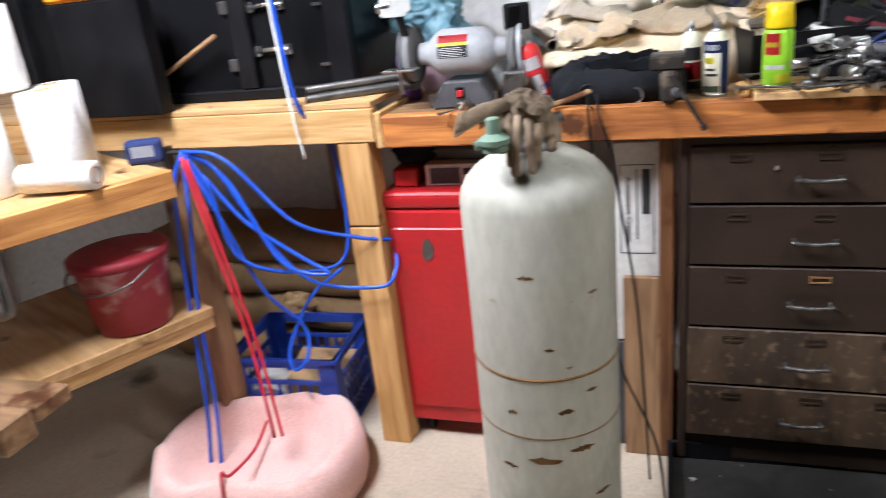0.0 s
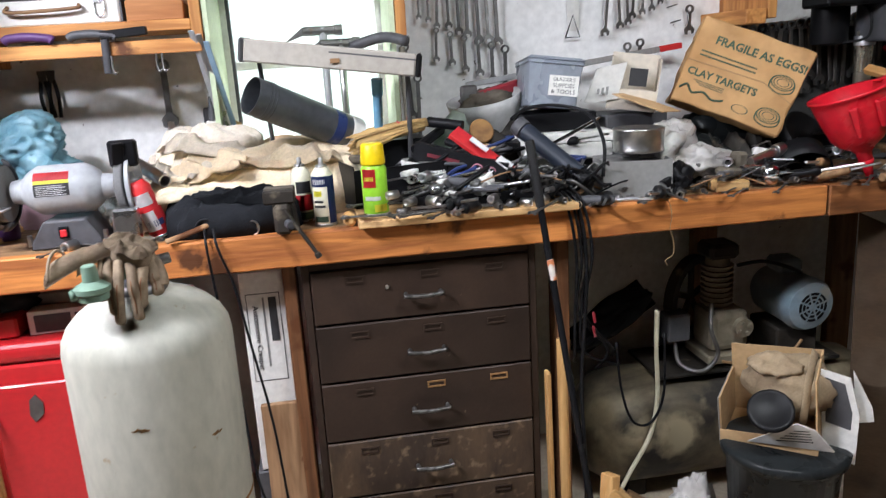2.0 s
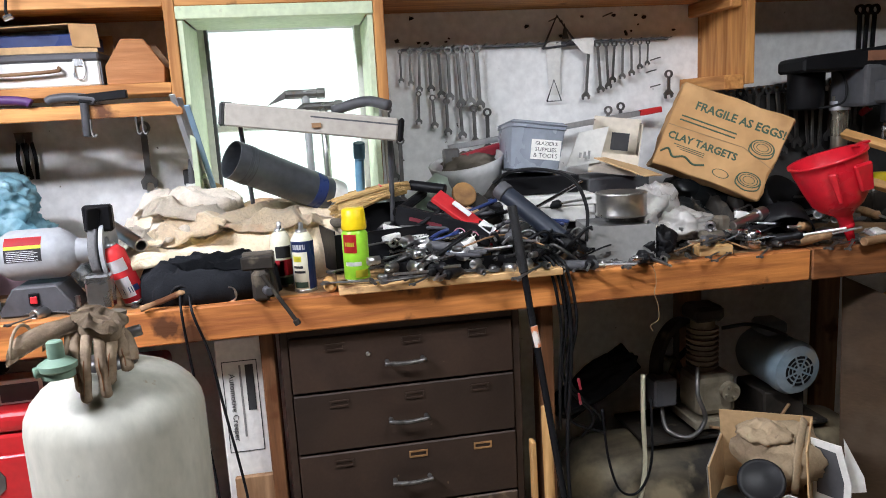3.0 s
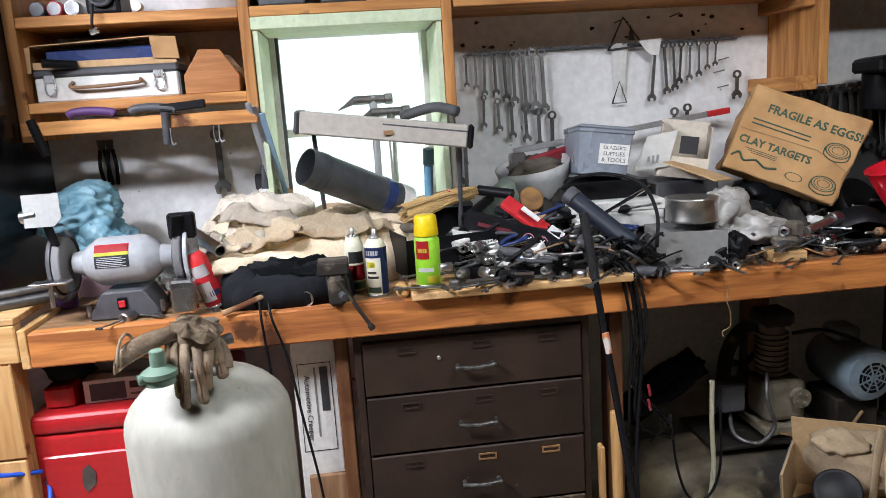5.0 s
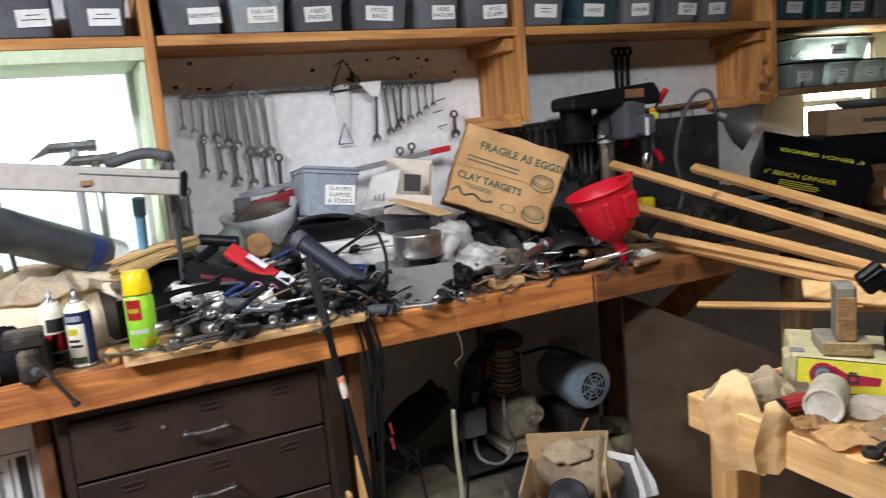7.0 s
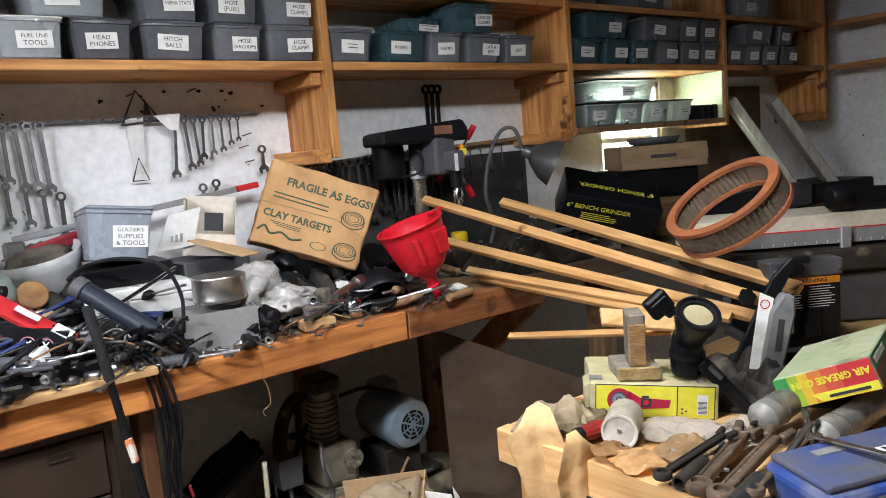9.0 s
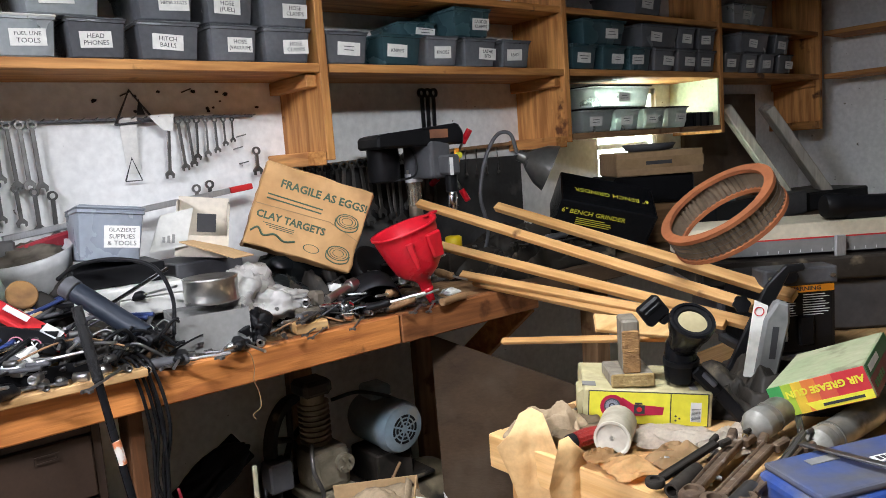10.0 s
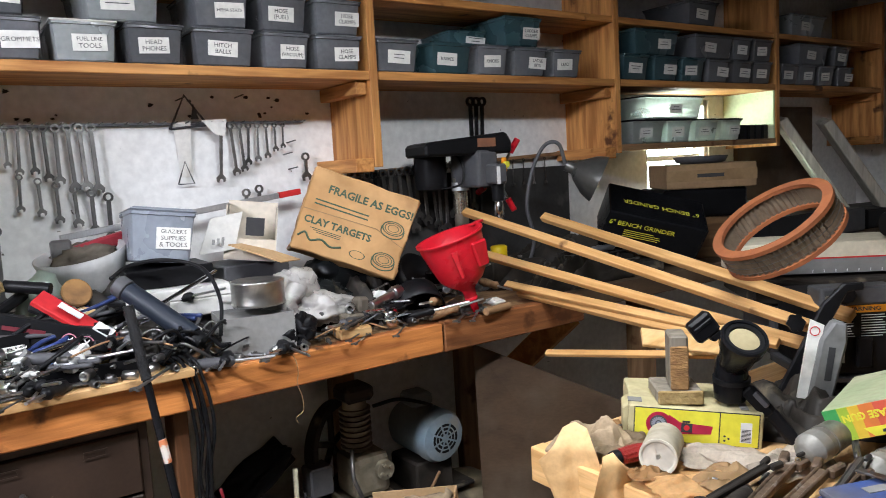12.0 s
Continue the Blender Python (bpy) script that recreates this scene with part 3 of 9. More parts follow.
for x, z in ((1.22, 1.40), (1.83, 1.415), (2.39, 1.415), (3.535, 1.42), (4.695, 1.425), (5.885, 1.42), (7.0, 1.40)):
    part("upright", span((x, SHELF - 0.003, z), (x + 0.03, WALL, CEIL - 0.14), 0.002), FIR_Z, shelf)
for x in (3.465, 4.625, 6.93):
    part("cleat", span((x, SHELF + 0.0, 1.405), (x + 0.068, WALL - 0.005, 1.45), 0.003), FIR_Y, shelf)
    part("cleat", span((x + 0.03, SHELF + 0.02, Z1 - 0.045), (x + 0.068, WALL - 0.005, Z1 - 0.002), 0.003), FIR_Y, shelf)
part("shelf_board", span((1.25, SHELF, 1.475), (1.83, WALL, 1.503), 0.002), FIR_X, shelf)
part("lower_rail", span((1.23, SHELF - 0.022, 1.415), (1.855, SHELF - 0.001, 1.452), 0.002), FIR_X, shelf)
part("shelf_board", span((4.73, SHELF, 1.435), (5.885, WALL - 0.01, 1.460), 0.002), OLD_X, shelf)
part("cleat", span((1.86, SHELF - 0.004, Z1 - 0.035), (2.39, SHELF + 0.02, Z1 - 0.001), 0.002), PALEGREEN, shelf)
part("reveal_board", span((1.862, SHELF + 0.005, 0.99), (1.876, WALL - 0.001, Z1 - 0.036)), PALEGREEN, shelf)
part("reveal_board", span((2.374, SHELF + 0.005, 0.99), (2.388, WALL - 0.001, Z1 - 0.036)), PALEGREEN, shelf)
part("reveal_board", span((1.876, SHELF + 0.021, Z1 - 0.03), (2.374, WALL + 0.02, Z1 - 0.003)), PALEGREEN, shelf)
part("reveal_board", span((5.87, SHELF + 0.005, 1.45), (5.884, WALL - 0.001, Z1 - 0.002)), PALEGREEN, shelf, "pale board lit by the window")
side = thing("side_shelf", "rough timber shelf along the white end wall", "shelf", pose(0, 0, 0))
for z in (Z1, Z2):
    part("shelf_board", span((7.035, -1.2, z), (7.319, WALL - 0.3, z + 0.028), 0.002), FIR_Y, side)
part("upright", span((7.05, -1.2, 1.42), (7.319, -1.17, Z1 - 0.001), 0.002), FIR_Z, side)

# ---- the long bench ----
bench = thing("workbench", "long timber workbench with a worn orange fir edge", "workbench", pose(0, 0, 0))
part("bench_top", span((1.33, BENCH + 0.04, TOP - 0.03), (4.04, WALL - 0.002, TOP), 0.002), OLD_X, bench, "dirty dark bench top")
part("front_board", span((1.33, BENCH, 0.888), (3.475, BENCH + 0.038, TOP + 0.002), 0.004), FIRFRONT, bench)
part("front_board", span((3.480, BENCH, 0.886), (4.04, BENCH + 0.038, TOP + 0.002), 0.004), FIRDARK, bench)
part("end_board", span((1.31, BENCH, 0.888), (1.329, WALL - 0.3, TOP + 0.012), 0.002), PINE_Y, bench)
part("leg", span((2.022, BENCH + 0.06, FLOOR), (2.056, BENCH + 0.15, 0.93), 0.003), LEGWOOD, bench)
part("leg", span((2.735, BENCH + 0.055, FLOOR), (2.77, BENCH + 0.135, 0.93), 0.003), LEGWOOD, bench)
part("leg", span((3.95, WALL - 0.12, FLOOR), (4.04, WALL - 0.08, 0.93), 0.003), OLD_Z, bench)
part("leg", span((3.42, WALL - 0.09, FLOOR), (3.51, WALL - 0.05, 0.93), 0.003), OLD_Z, bench)
part("brace", beam((4.03, BENCH + 0.06, 0.90), (3.96, BENCH + 0.36, 0.62), 0.038, 0.085), FIR_X, bench)

left = thing("side_workbench", "pale pine workbench section on a doubled post", "workbench", pose(0, 0, 0))
part("front_board", span((-0.6, BENCH - 0.002, 0.905), (1.308, BENCH + 0.036, 0.995), 0.003), PINE_X, left)
part("bench_top", span((-0.6, BENCH + 0.0, 0.996), (1.308, WALL - 0.002, 1.012), 0.002), PLY, left)
part("post", span((1.195, BENCH + 0.001, 0.67), (1.285, BENCH + 0.038, 0.904), 0.003), PINE_Z, left)
part("post", span((1.195, BENCH + 0.039, FLOOR), (1.285, BENCH + 0.077, 0.994), 0.003), PINE_Z, left)
part("post", span((1.192, BENCH + 0.002, FLOOR), (1.282, BENCH + 0.038, 0.665), 0.003), PINE_Z, left)
part("rear_leg", span((0.84, WALL - 0.1, FLOOR), (0.9, WALL - 0.03, 0.99), 0.003), OLD_Z, left)

# ---- the wing along the west wall ----
wing = thing("wing_workbench", "timber wing bench with a lower shelf", "workbench", pose(0.838, 1.82, 0) @ pose(0, 0, 0, 0, 0, -27) @ pose(-0.838, -1.82, 0))
part("bench_top", span((0.03, 0.2, 0.875), (0.80, 1.82, 0.905), 0.003), PLY, wing)
part("front_board", span((0.802, 0.2, 0.835), (0.838, 1.82, 0.907), 0.003), FIR_Y, wing)
part("lower_shelf", span((0.2, 0.2, 0.46), (0.79, 1.86, 0.49), 0.003), PLY, wing)
part("lower_rail", span((0.74, 0.2, 0.42), (0.78, 1.86, 0.459), 0.003), PINE_Y, wing)
part("leg", span((0.615, 1.87, FLOOR), (0.68, 1.96, 0.872), 0.004), OLD_Z, wing)
part("leg", span((0.70, 0.95, FLOOR), (0.738, 1.04, 0.872), 0.004), OLD_Z, wing)

# ---- propane cylinder ----
TX, TY, TR = 1.818, 1.60, 0.144
tank = thing("propane_tank", "tall pale grey propane cylinder with rust rings", "propane tank", pose(TX, TY, FLOOR))
prof = [(0.12, 0.0), (0.135, 0.0), (0.135, 0.03), (TR, 0.06)]
prof += [(TR, z) for z in (0.3, 0.5, 0.515, 0.63, 0.645, 0.955)]
prof += [(TR * math.cos(a), 0.955 + 0.095 * math.sin(a)) for a in [radians(d) for d in (12, 25, 38, 50, 62, 74, 84)]]
part("body", lathe(prof, 48), TANKGREY, tank)
for z, q in ((0.505, 0.6), (0.635, 1.0)):
    part("weld_ring", lathe([(TR - 0.002, z - 0.004 * q), (TR + 0.0015 * q, z - 0.002 * q), (TR + 0.0015 * q, z + 0.002 * q), (TR - 0.002, z + 0.004 * q)], 48), RUST, tank, "rusty weld ring")
random.seed(31)
for a_, z, w_, h_ in ((-14, 0.455, 26, 0.016), (16, 0.475, 20, 0.012), (-38, 0.56, 9, 0.006), (4, 0.565, 12, 0.01), (26, 0.60, 10, 0.007), (-20, 0.845, 12, 0.005), (30, 0.80, 9, 0.006), (-6, 0.70, 8, 0.005), (-44, 0.43, 14, 0.008), (34, 0.355, 16, 0.008), (8, 0.66, 5, 0.004), (-30, 0.33, 12, 0.007)):
    bm = bmesh.new()
    vs = []
    for q in range(9):
        a = radians(a_ + w_ * (q / 8 - 0.5) + 20)
        mid, half_h = z + 0.004 * noise.noise((q * 0.9, z * 40, 1)), h_ * 0.5 * (0.25 + 0.75 * math.sin(math.pi * q / 8)) * (0.8 + 0.6 * random.random())
        vs.append([bm.verts.new(((TR + e) * math.sin(a), -(TR + e) * math.cos(a), mid + f * half_h)) for e, f in ((0.0006, -1), (0.0006, 1))])
    for p_, q_ in zip(vs, vs[1:]):
        bm.faces.new((p_[0], q_[0], q_[1], p_[1]))
    bmesh.ops.solidify(bm, geom=bm.faces[:], thickness=0.0004)
    part("rust_streak", bm, RUST, tank, "scraped rusty streak")
part("neck_ring", lathe([(0.045, 1.0), (0.045, 1.035), (0.036, 1.04)], 20), DULLSTEEL, tank, m=pose(0, 0, 0.022))
part("valve", join(lathe([(0.02, 1.03), (0.02, 1.06), (0.026, 1.062), (0.026, 1.08), (0.016, 1.085), (0.013, 1.10)], 14), rod((0.02, 0, 1.07), (0.055, 0.01, 1.075), 0.01)), DULLSTEEL, tank, m=pose(0, 0, 0.022))
part("handwheel", lathe([(0.008, 1.1), (0.022, 1.104), (0.024, 1.113), (0.008, 1.116)], 18, pose(0.012, 0, 0), 6, 0.08), CASTIRON, tank, m=pose(0, 0, 0.022))
part("regulator", join(lathe([(0.014, -0.012), (0.024, -0.01), (0.024, 0.0), (0.028, 0.003), (0.028, 0.011), (0.02, 0.016), (0.0125, 0.02), (0.0115, 0.044), (0.009, 0.046)], 20, pose(-0.04, -0.105, 1.064)),
                       rod((-0.04, -0.105, 1.072), (0, 0, 1.07), 0.01), rod((-0.04, -0.105, 1.07), (-0.07, -0.12, 1.066), 0.009)), GREENVALVE, tank, "green gas regulator", pose(0.0, -0.02, 0.018))

# ---- brown drawer cabinet ----
PULL = mat("worn_black_pull", (0.07, 0.065, 0.06), (0.2, 0.19, 0.18), rough=0.4, metal=0.7, scale=60, bump=0.1)
CX0, CX1, CY = 2.07, 2.675, 2.09
cab = thing("drawer_cabinet", "dark brown steel five-drawer cabinet, rusty below", "cabinet", pose((CX0 + CX1) / 2, CY, FLOOR))
HW = (CX1 - CX0) / 2
part("side_panel", span((-HW, 0.004, 0.02), (-HW + 0.02, 0.5, 0.93), 0.002), BROWNSTEEL, cab)
part("side_panel", span((HW - 0.02, 0.004, 0.02), (HW, 0.5, 0.93), 0.002), BROWNSTEEL, cab)
part("top_panel", span((-HW + 0.02, 0.004, 0.912), (HW - 0.02, 0.5, 0.93)), BROWNSTEEL, cab)
part("back_panel", span((-HW + 0.02, 0.48, 0.02), (HW - 0.02, 0.5, 0.912)), BROWNSTEEL, cab)
part("base_panel", span((-HW + 0.02, 0.02, 0.02), (HW - 0.02, 0.48, 0.09)), BROWNSTEEL, cab)
DZ = [0.1, 0.265, 0.435, 0.605, 0.765, 0.912]
for k in range(5):
    z0, z1 = DZ[k], DZ[k + 1]
    d = part("drawer", join(span((-HW + 0.022, -0.004, z0 + 0.003), (HW - 0.022, 0.016, z1 - 0.003), 0.003), span((-HW + 0.03, 0.016, z0 + 0.01), (HW - 0.03, 0.4, z1 - 0.02))), BROWNWORN if k < 2 else BROWNSTEEL, cab)
    zc = z0 + 0.45 * (z1 - z0)
    part("handle", join(rod((-0.045, -0.006, zc), (-0.045, -0.03, zc), 0.006, 8), rod((0.045, -0.006, zc), (0.045, -0.03, zc), 0.006, 8), tube([(-0.052, -0.028, zc), (0, -0.034, zc - 0.002), (0.052, -0.028, zc)], 0.006)), PULL, d, "dark worn steel pull")
    for x in (-0.17, 0.02, 0.19):
        part("card_holder", join(*[span((x - 0.024, -0.0075, zz), (x + 0.024, -0.0042, zz + 0.004)) for zz in (z1 - 0.04, z1 - 0.026)], *[span((x + e - 0.002, -0.0075, z1 - 0.036), (x + e + 0.002, -0.0042, z1 - 0.026)) for e in (-0.022, 0.022)]), RUST if (k == 2 and x > 0) else BROWNSTEEL, d)
part("lock", rod((-0.09, -0.003, 0.855), (-0.09, -0.009, 0.855), 0.006), STEEL, cab)
part("plinth", span((-HW + 0.01, 0.03, 0.0), (HW - 0.01, 0.49, 0.019)), BROWNWORN, cab)

# ---- red tool cabinet ----
rc = thing("red_cabinet", "red enamelled steel tool cabinet on castors", "cabinet", pose(1.505, 2.3, FLOOR - 0.0))
part("body", box(0.46, 0.4, 0.69, (0, 0, 0.06), 0.01, seg=2), RED, rc)
part("lid", box(0.47, 0.41, 0.05, (0, 0, 0.751), 0.018, seg=3), RED, rc)
part("door", box(0.42, 0.012, 0.58, (0.005, -0.206, 0.12), 0.004), RED, rc)
part("hasp", prism([(-0.11, 0.6), (-0.088, 0.62), (-0.085, 0.65), (-0.1, 0.672), (-0.115, 0.66), (-0.12, 0.62)], 0.003, pose(0, -0.2155, 0)), DULLSTEEL, rc, "worn bare metal patch")
for x in (-0.18, 0.18):
    for y in (-0.15, 0.15):
        part("castor", join(cyl(0.028, 0.02, m=pose(x - 0.01, y, 0.028, 0, 90, 0), chamfer=0.004), box(0.03, 0.03, 0.012, (x, y, 0.047))), BLACK, rc)

gv = thing("work_gloves", "pair of worn brown leather work gloves draped over the valve", "gloves", pose(TX - 0.018, TY - 0.06, FLOOR + 1.118) @ Matrix.Diagonal((0.64, 0.68, 0.66, 1)))


def glove_cuff(seed, spread):
    """A stiff open gauntlet: a half-rolled sheet that arches from the wrist and flares outward."""
    bm = bmesh.new()
    n, grid = 20, []
    for i in range(n + 1):
        line = []
        for j in range(n + 1):
            u, v = i / n, j / n
            r = 0.03 + 0.036 * v + 0.004 * noise.noise((3 * u, 3 * v, seed))
            a = radians(-20 + (200 + spread) * u)
            along_ = Vector((0.02 - 0.135 * v, -0.012 - 0.05 * v, 0.035 - 0.01 * v - 0.035 * v * v))
            line.append(bm.verts.new(along_ + Vector((0.25 * r * math.cos(a), r * math.cos(a), 0.75 * r * math.sin(a) - 0.01))))
        grid.append(line)
    for i in range(n):
        for j in range(n):
            bm.faces.new((grid[i][j], grid[i + 1][j], grid[i + 1][j + 1], grid[i][j + 1]))
    bmesh.ops.solidify(bm, geom=bm.faces[:], thickness=0.003)
    return smooth(bm, 70)


part("cuff", glove_cuff(2.0, 10), GLOVE, gv)
part("cuff_hem", tube([(-0.118, -0.062 + 0.066 * math.cos(radians(a)), 0.028 + 0.0495 * math.sin(radians(a)) - 0.03) for a in range(-20, 200, 30)], 0.004, 8, 4), GLOVE, gv)
part("palm", smooth(moved(box(0.1, 0.075, 0.055, (0, 0, 0), 0.026, seg=4), pose(0.045, -0.02, -0.012, 8, 20, -8)), 80), GLOVE, gv)
part("back", rag_sheet(0.13, 0.1, 0.03, 6.2), GLOVE, gv, m=pose(0.045, -0.024, 0.028, 16, 22, -6))
for k, (x, l_, y) in enumerate(((-0.004, 0.105, -0.066), (0.024, 0.128, -0.074), (0.052, 0.122, -0.07), (0.078, 0.098, -0.058), (0.1, 0.075, -0.04))):
    w_ = 0.006 * (-1) ** k
    part("finger", tube([(x * 0.8, -0.03, 0.012), (x, y + 0.012, -0.01), (x + w_ * 0.5, y - 0.008, -0.34 * l_ - 0.014), (x + w_, y - 0.006, -0.7 * l_), (x + w_ * 1.4, y - 0.013, -l_), (x + w_ * 1.4, y - 0.011, -l_ - 0.006)], 0.0152, 12, 6, 0.8), GLOVE, gv)
    part("seam", tube([(x + 0.001, y - 0.004, -0.02), (x + w_ * 0.5, y - 0.0225, -0.34 * l_ - 0.014), (x + w_, y - 0.0205, -0.7 * l_), (x + w_ * 1.4, y - 0.027, -l_ + 0.004)], 0.0016, 5, 5), LEGWOOD, gv)
part("thumb", tube([(0.06, 0.0, 0.01), (0.1, -0.02, -0.005), (0.118, -0.035, -0.04), (0.12, -0.042, -0.066)], 0.0145, 12, 6), GLOVE, gv)
part("finger", tube([(-0.02, -0.03, 0.03), (-0.016, -0.05, 0.0), (-0.022, -0.064, -0.04), (-0.02, -0.066, -0.085)], 0.0125, 12, 6, 0.7), GLOVE, gv)


# ---- small tools used all over the bench ----
def wrench_mesh(length, w):
    """A combination wrench hanging down -z from its ring at the origin: ring, shank, open jaw."""
    ring_r, shank = w * 0.95, w * 0.42
    ring = ring_sheet(ring_r, ring_r * 0.58, w * 0.55, 14, pose(0, w * 0.27, 0, 90, 0, 0))
    bar = box(shank * 2, w * 0.38, length - 1.6 * w, (0, 0, -length + 0.8 * w), 0.0015)
    z = -length
    jaw = [(-shank, z + 1.2 * w), (-1.15 * w, z + 0.35 * w), (-0.95 * w, z - 0.75 * w), (-0.5 * w, z - 0.85 * w), (-0.45 * w, z - 0.05 * w), (0, z + 0.12 * w), (0.5 * w, z - 0.05 * w),
           (0.62 * w, z - 0.7 * w), (1.0 * w, z - 0.5 * w), (1.15 * w, z + 0.35 * w), (shank, z + 1.2 * w)]
    return join(ring, bar, prism(jaw, w * 0.5, pose(0, -w * 0.25, 0)))


WRENCHES = {}


def wrench(length, w, m, group, label="dull steel combination wrench hung on a nail", material=None):
    key = (round(length, 2), round(w, 3))
    if key not in WRENCHES:
        WRENCHES[key] = mesh_of(wrench_mesh(*key), "combination_wrench", material or DULLSTEEL)
    ob = new("combination_wrench", WRENCHES[key])
    ob.matrix_basis = m
    return tagged(ob, label, "wrench", group)


def screwdriver(m, length, handle, label):
    t = thing("screwdriver", label, "screwdriver", m, "loose hand tools")
    part("handle", lathe([(0.008, 0), (0.013, 0.006), (0.014, 0.03), (0.011, 0.07), (0.013, 0.085), (0.007, 0.095)], 12, None, 6, 0.06), handle, t)
    part("shaft", cyl(0.0035, length, (0, 0, 0.094), 8), STEEL, t)
    return t


def hammer(m, length, label, handle=None, head=None):
    """Stands on its handle's foot."""
    t = thing("hammer", label, "hammer", m, "hammers")
    part("handle", lathe([(0.013, 0), (0.016, 0.02), (0.013, 0.1), (0.011, length * 0.6), (0.013, length)], 10), handle or OLD_Z, t)
    part("head", join(rod((-0.06, 0, length - 0.01), (0.035, 0, length - 0.01), 0.014, 10), rod((0.035, 0, length - 0.01), (0.06, 0, length - 0.01), 0.017, 10), prism([(-0.115, -0.03), (-0.06, 0.012), (-0.06, -0.012)], 0.022, pose(0, -0.011, length - 0.01))), head or DULLSTEEL, t)
    return t


# ---- west corner ----
bc = thing("black_cabinet", "black steel cabinet with latched doors on the pine bench", "cabinet", pose(0.66, 2.17, 1.013))
part("body", span((-0.6, 0.03, 0), (0.56, 0.48, 0.85), 0.006), BLACKGLOSS, bc)
for x0, x1 in ((-0.6, -0.53), (0.2, 0.255), (0.49, 0.56), (-0.2, -0.145)):
    part("stile", span((x0, 0.0, 0.03), (x1, 0.03, 0.85), 0.004), BLACK, bc)
part("rail", span((-0.6, -0.002, 0.0), (0.56, 0.03, 0.03), 0.004), BLACK, bc)
for x in (0.29,):
    for z in (0.13, 0.25, 0.40):
        part("latch", join(tube([(x - 0.03, 0.022, z), (x + 0.02, 0.012, z + 0.006), (x + 0.075, 0.018, z + 0.002)], 0.006, 6), span((x - 0.035, 0.018, z - 0.012), (x - 0.018, 0.03, z + 0.016)), span((x + 0.06, 0.018, z - 0.012), (x + 0.078, 0.03, z + 0.016))), STEEL, bc, "bright spring latch")
for z in (0.08, 0.24, 0.33, 0.47):
    part("hinge", span((0.165, 0.016, z), (0.198, 0.03, z + 0.035), 0.002), DULLSTEEL, bc)
    part("hinge", span((0.455, 0.02, z), (0.488, 0.03, z + 0.008)), STEEL, bc)
single("pry_bar", tube([(0.35, 2.15, 1.02), (0.55, 2.145, 1.07), (0.82, 2.15, 1.2)], 0.007), OLD_X, "thin brown stick leaning on the black cabinet", "stick")
ob = thing("orange_bin", "orange plastic bin on a black stand on the bench", "bin", pose(0.55, 2.03, 1.33))
part("front", box(0.3, 0.06, 0.07, (0, 0, 0), 0.008), ORANGEINK, ob)
part("base", box(0.3, 0.06, 0.315, (0, 0.005, -0.317), 0.004), BLACK, ob)


def towel_roll(m, h, r, label):
    t = thing("paper_towel_roll", label, "paper roll", m, "paper rolls")
    part("paper", lathe([(0.02, 0.002), (r - 0.004, 0), (r, 0.006), (r, h * 0.5), (r - 0.002, h - 0.004), (r - 0.006, h), (0.022, h - 0.001)], 28), PAPER, t)
    part("core", ring_sheet(0.021, 0.018, h + 0.002, 16), CARD, t)


for k, (x, y) in enumerate(((0.60, 1.72), (0.46, 1.62), (0.52, 1.83))):
    towel_roll(pose(x, y, 0.906), 0.235, 0.066, "white paper towel roll standing on the wing bench")
towel_roll(pose(0.49, 1.70, 1.146), 0.2, 0.07, "white paper towel roll stacked on top of two others")
towel_roll(pose(0.56, 1.625, 0.945, 0, 90, 8), 0.2, 0.036, "narrow white paper roll lying on the wing bench")
sk = thing("sealed_packet", "dark blue printed packet on the bench", "packet", pose(0.70, 1.90, 0.906, 0, 0, 20))
part("pouch", box(0.1, 0.04, 0.065, (0, 0, 0), 0.012, seg=2), BLUECAN, sk)
part("label", box(0.06, 0.001, 0.03, (0, -0.021, 0.02)), BINLIGHT, sk)
bucket = thing("red_bucket", "scuffed dark red plastic bucket on the lower shelf", "bucket", pose(0.645, 1.765, 0.491))
WORNRED = mat("scuffed_red_plastic", (0.3, 0.025, 0.04), (0.24, 0.02, 0.03), rough=0.5, scale=5, spots=(0.5, 0.33, 0.34), spot_scale=9, spot_edge=(0.54, 0.66))
part("pail", lathe([(0.085, 0), (0.1, 0.004), (0.122, 0.2), (0.126, 0.205), (0.126, 0.215), (0.116, 0.215), (0.095, 0.012), (0.01, 0.01)], 32), WORNRED, bucket)
part("rim", lathe([(0.12, 0.19), (0.132, 0.192), (0.132, 0.214), (0.12, 0.217)], 32), WORNRED, bucket)
# dark disc added to stand for the shade inside the pail
part("dark_contents", lathe([(0.02, 0.13), (0.108, 0.13), (0.109, 0.15), (0.02, 0.155)], 28), DARKGREASE, bucket, "dark disc for the shade inside the pail")
part("bail", tube([(0.13, 0, 0.2), (0.1, -0.1, 0.16), (0, -0.135, 0.14), (-0.1, -0.1, 0.16), (-0.13, 0, 0.2)], 0.003), DULLSTEEL, bucket)
single("timber_offcut", span((0.5, 1.30, 0.491), (0.76, 1.40, 0.53), 0.004), OLD_X, "short weathered timber offcut", "offcut", group="offcuts")
single("timber_offcut", span((0.55, 1.18, 0.491), (0.80, 1.26, 0.56), 0.004), OLD_X, "dull weathered timber block", "offcut", group="offcuts")
cl = thing("bar_clamp", "steel bar clamp hung on the bench edge", "clamp", pose(0.72, 1.33, 0.86))
part("frame", tube([(0, 0, 0.05), (0.03, 0, 0.04), (0.035, 0, -0.1), (0.0, 0, -0.13)], 0.012, 8), DULLSTEEL, cl)
part("screw", rod((0.0, 0, -0.13), (0.0, 0, -0.02), 0.007), STEEL, cl)
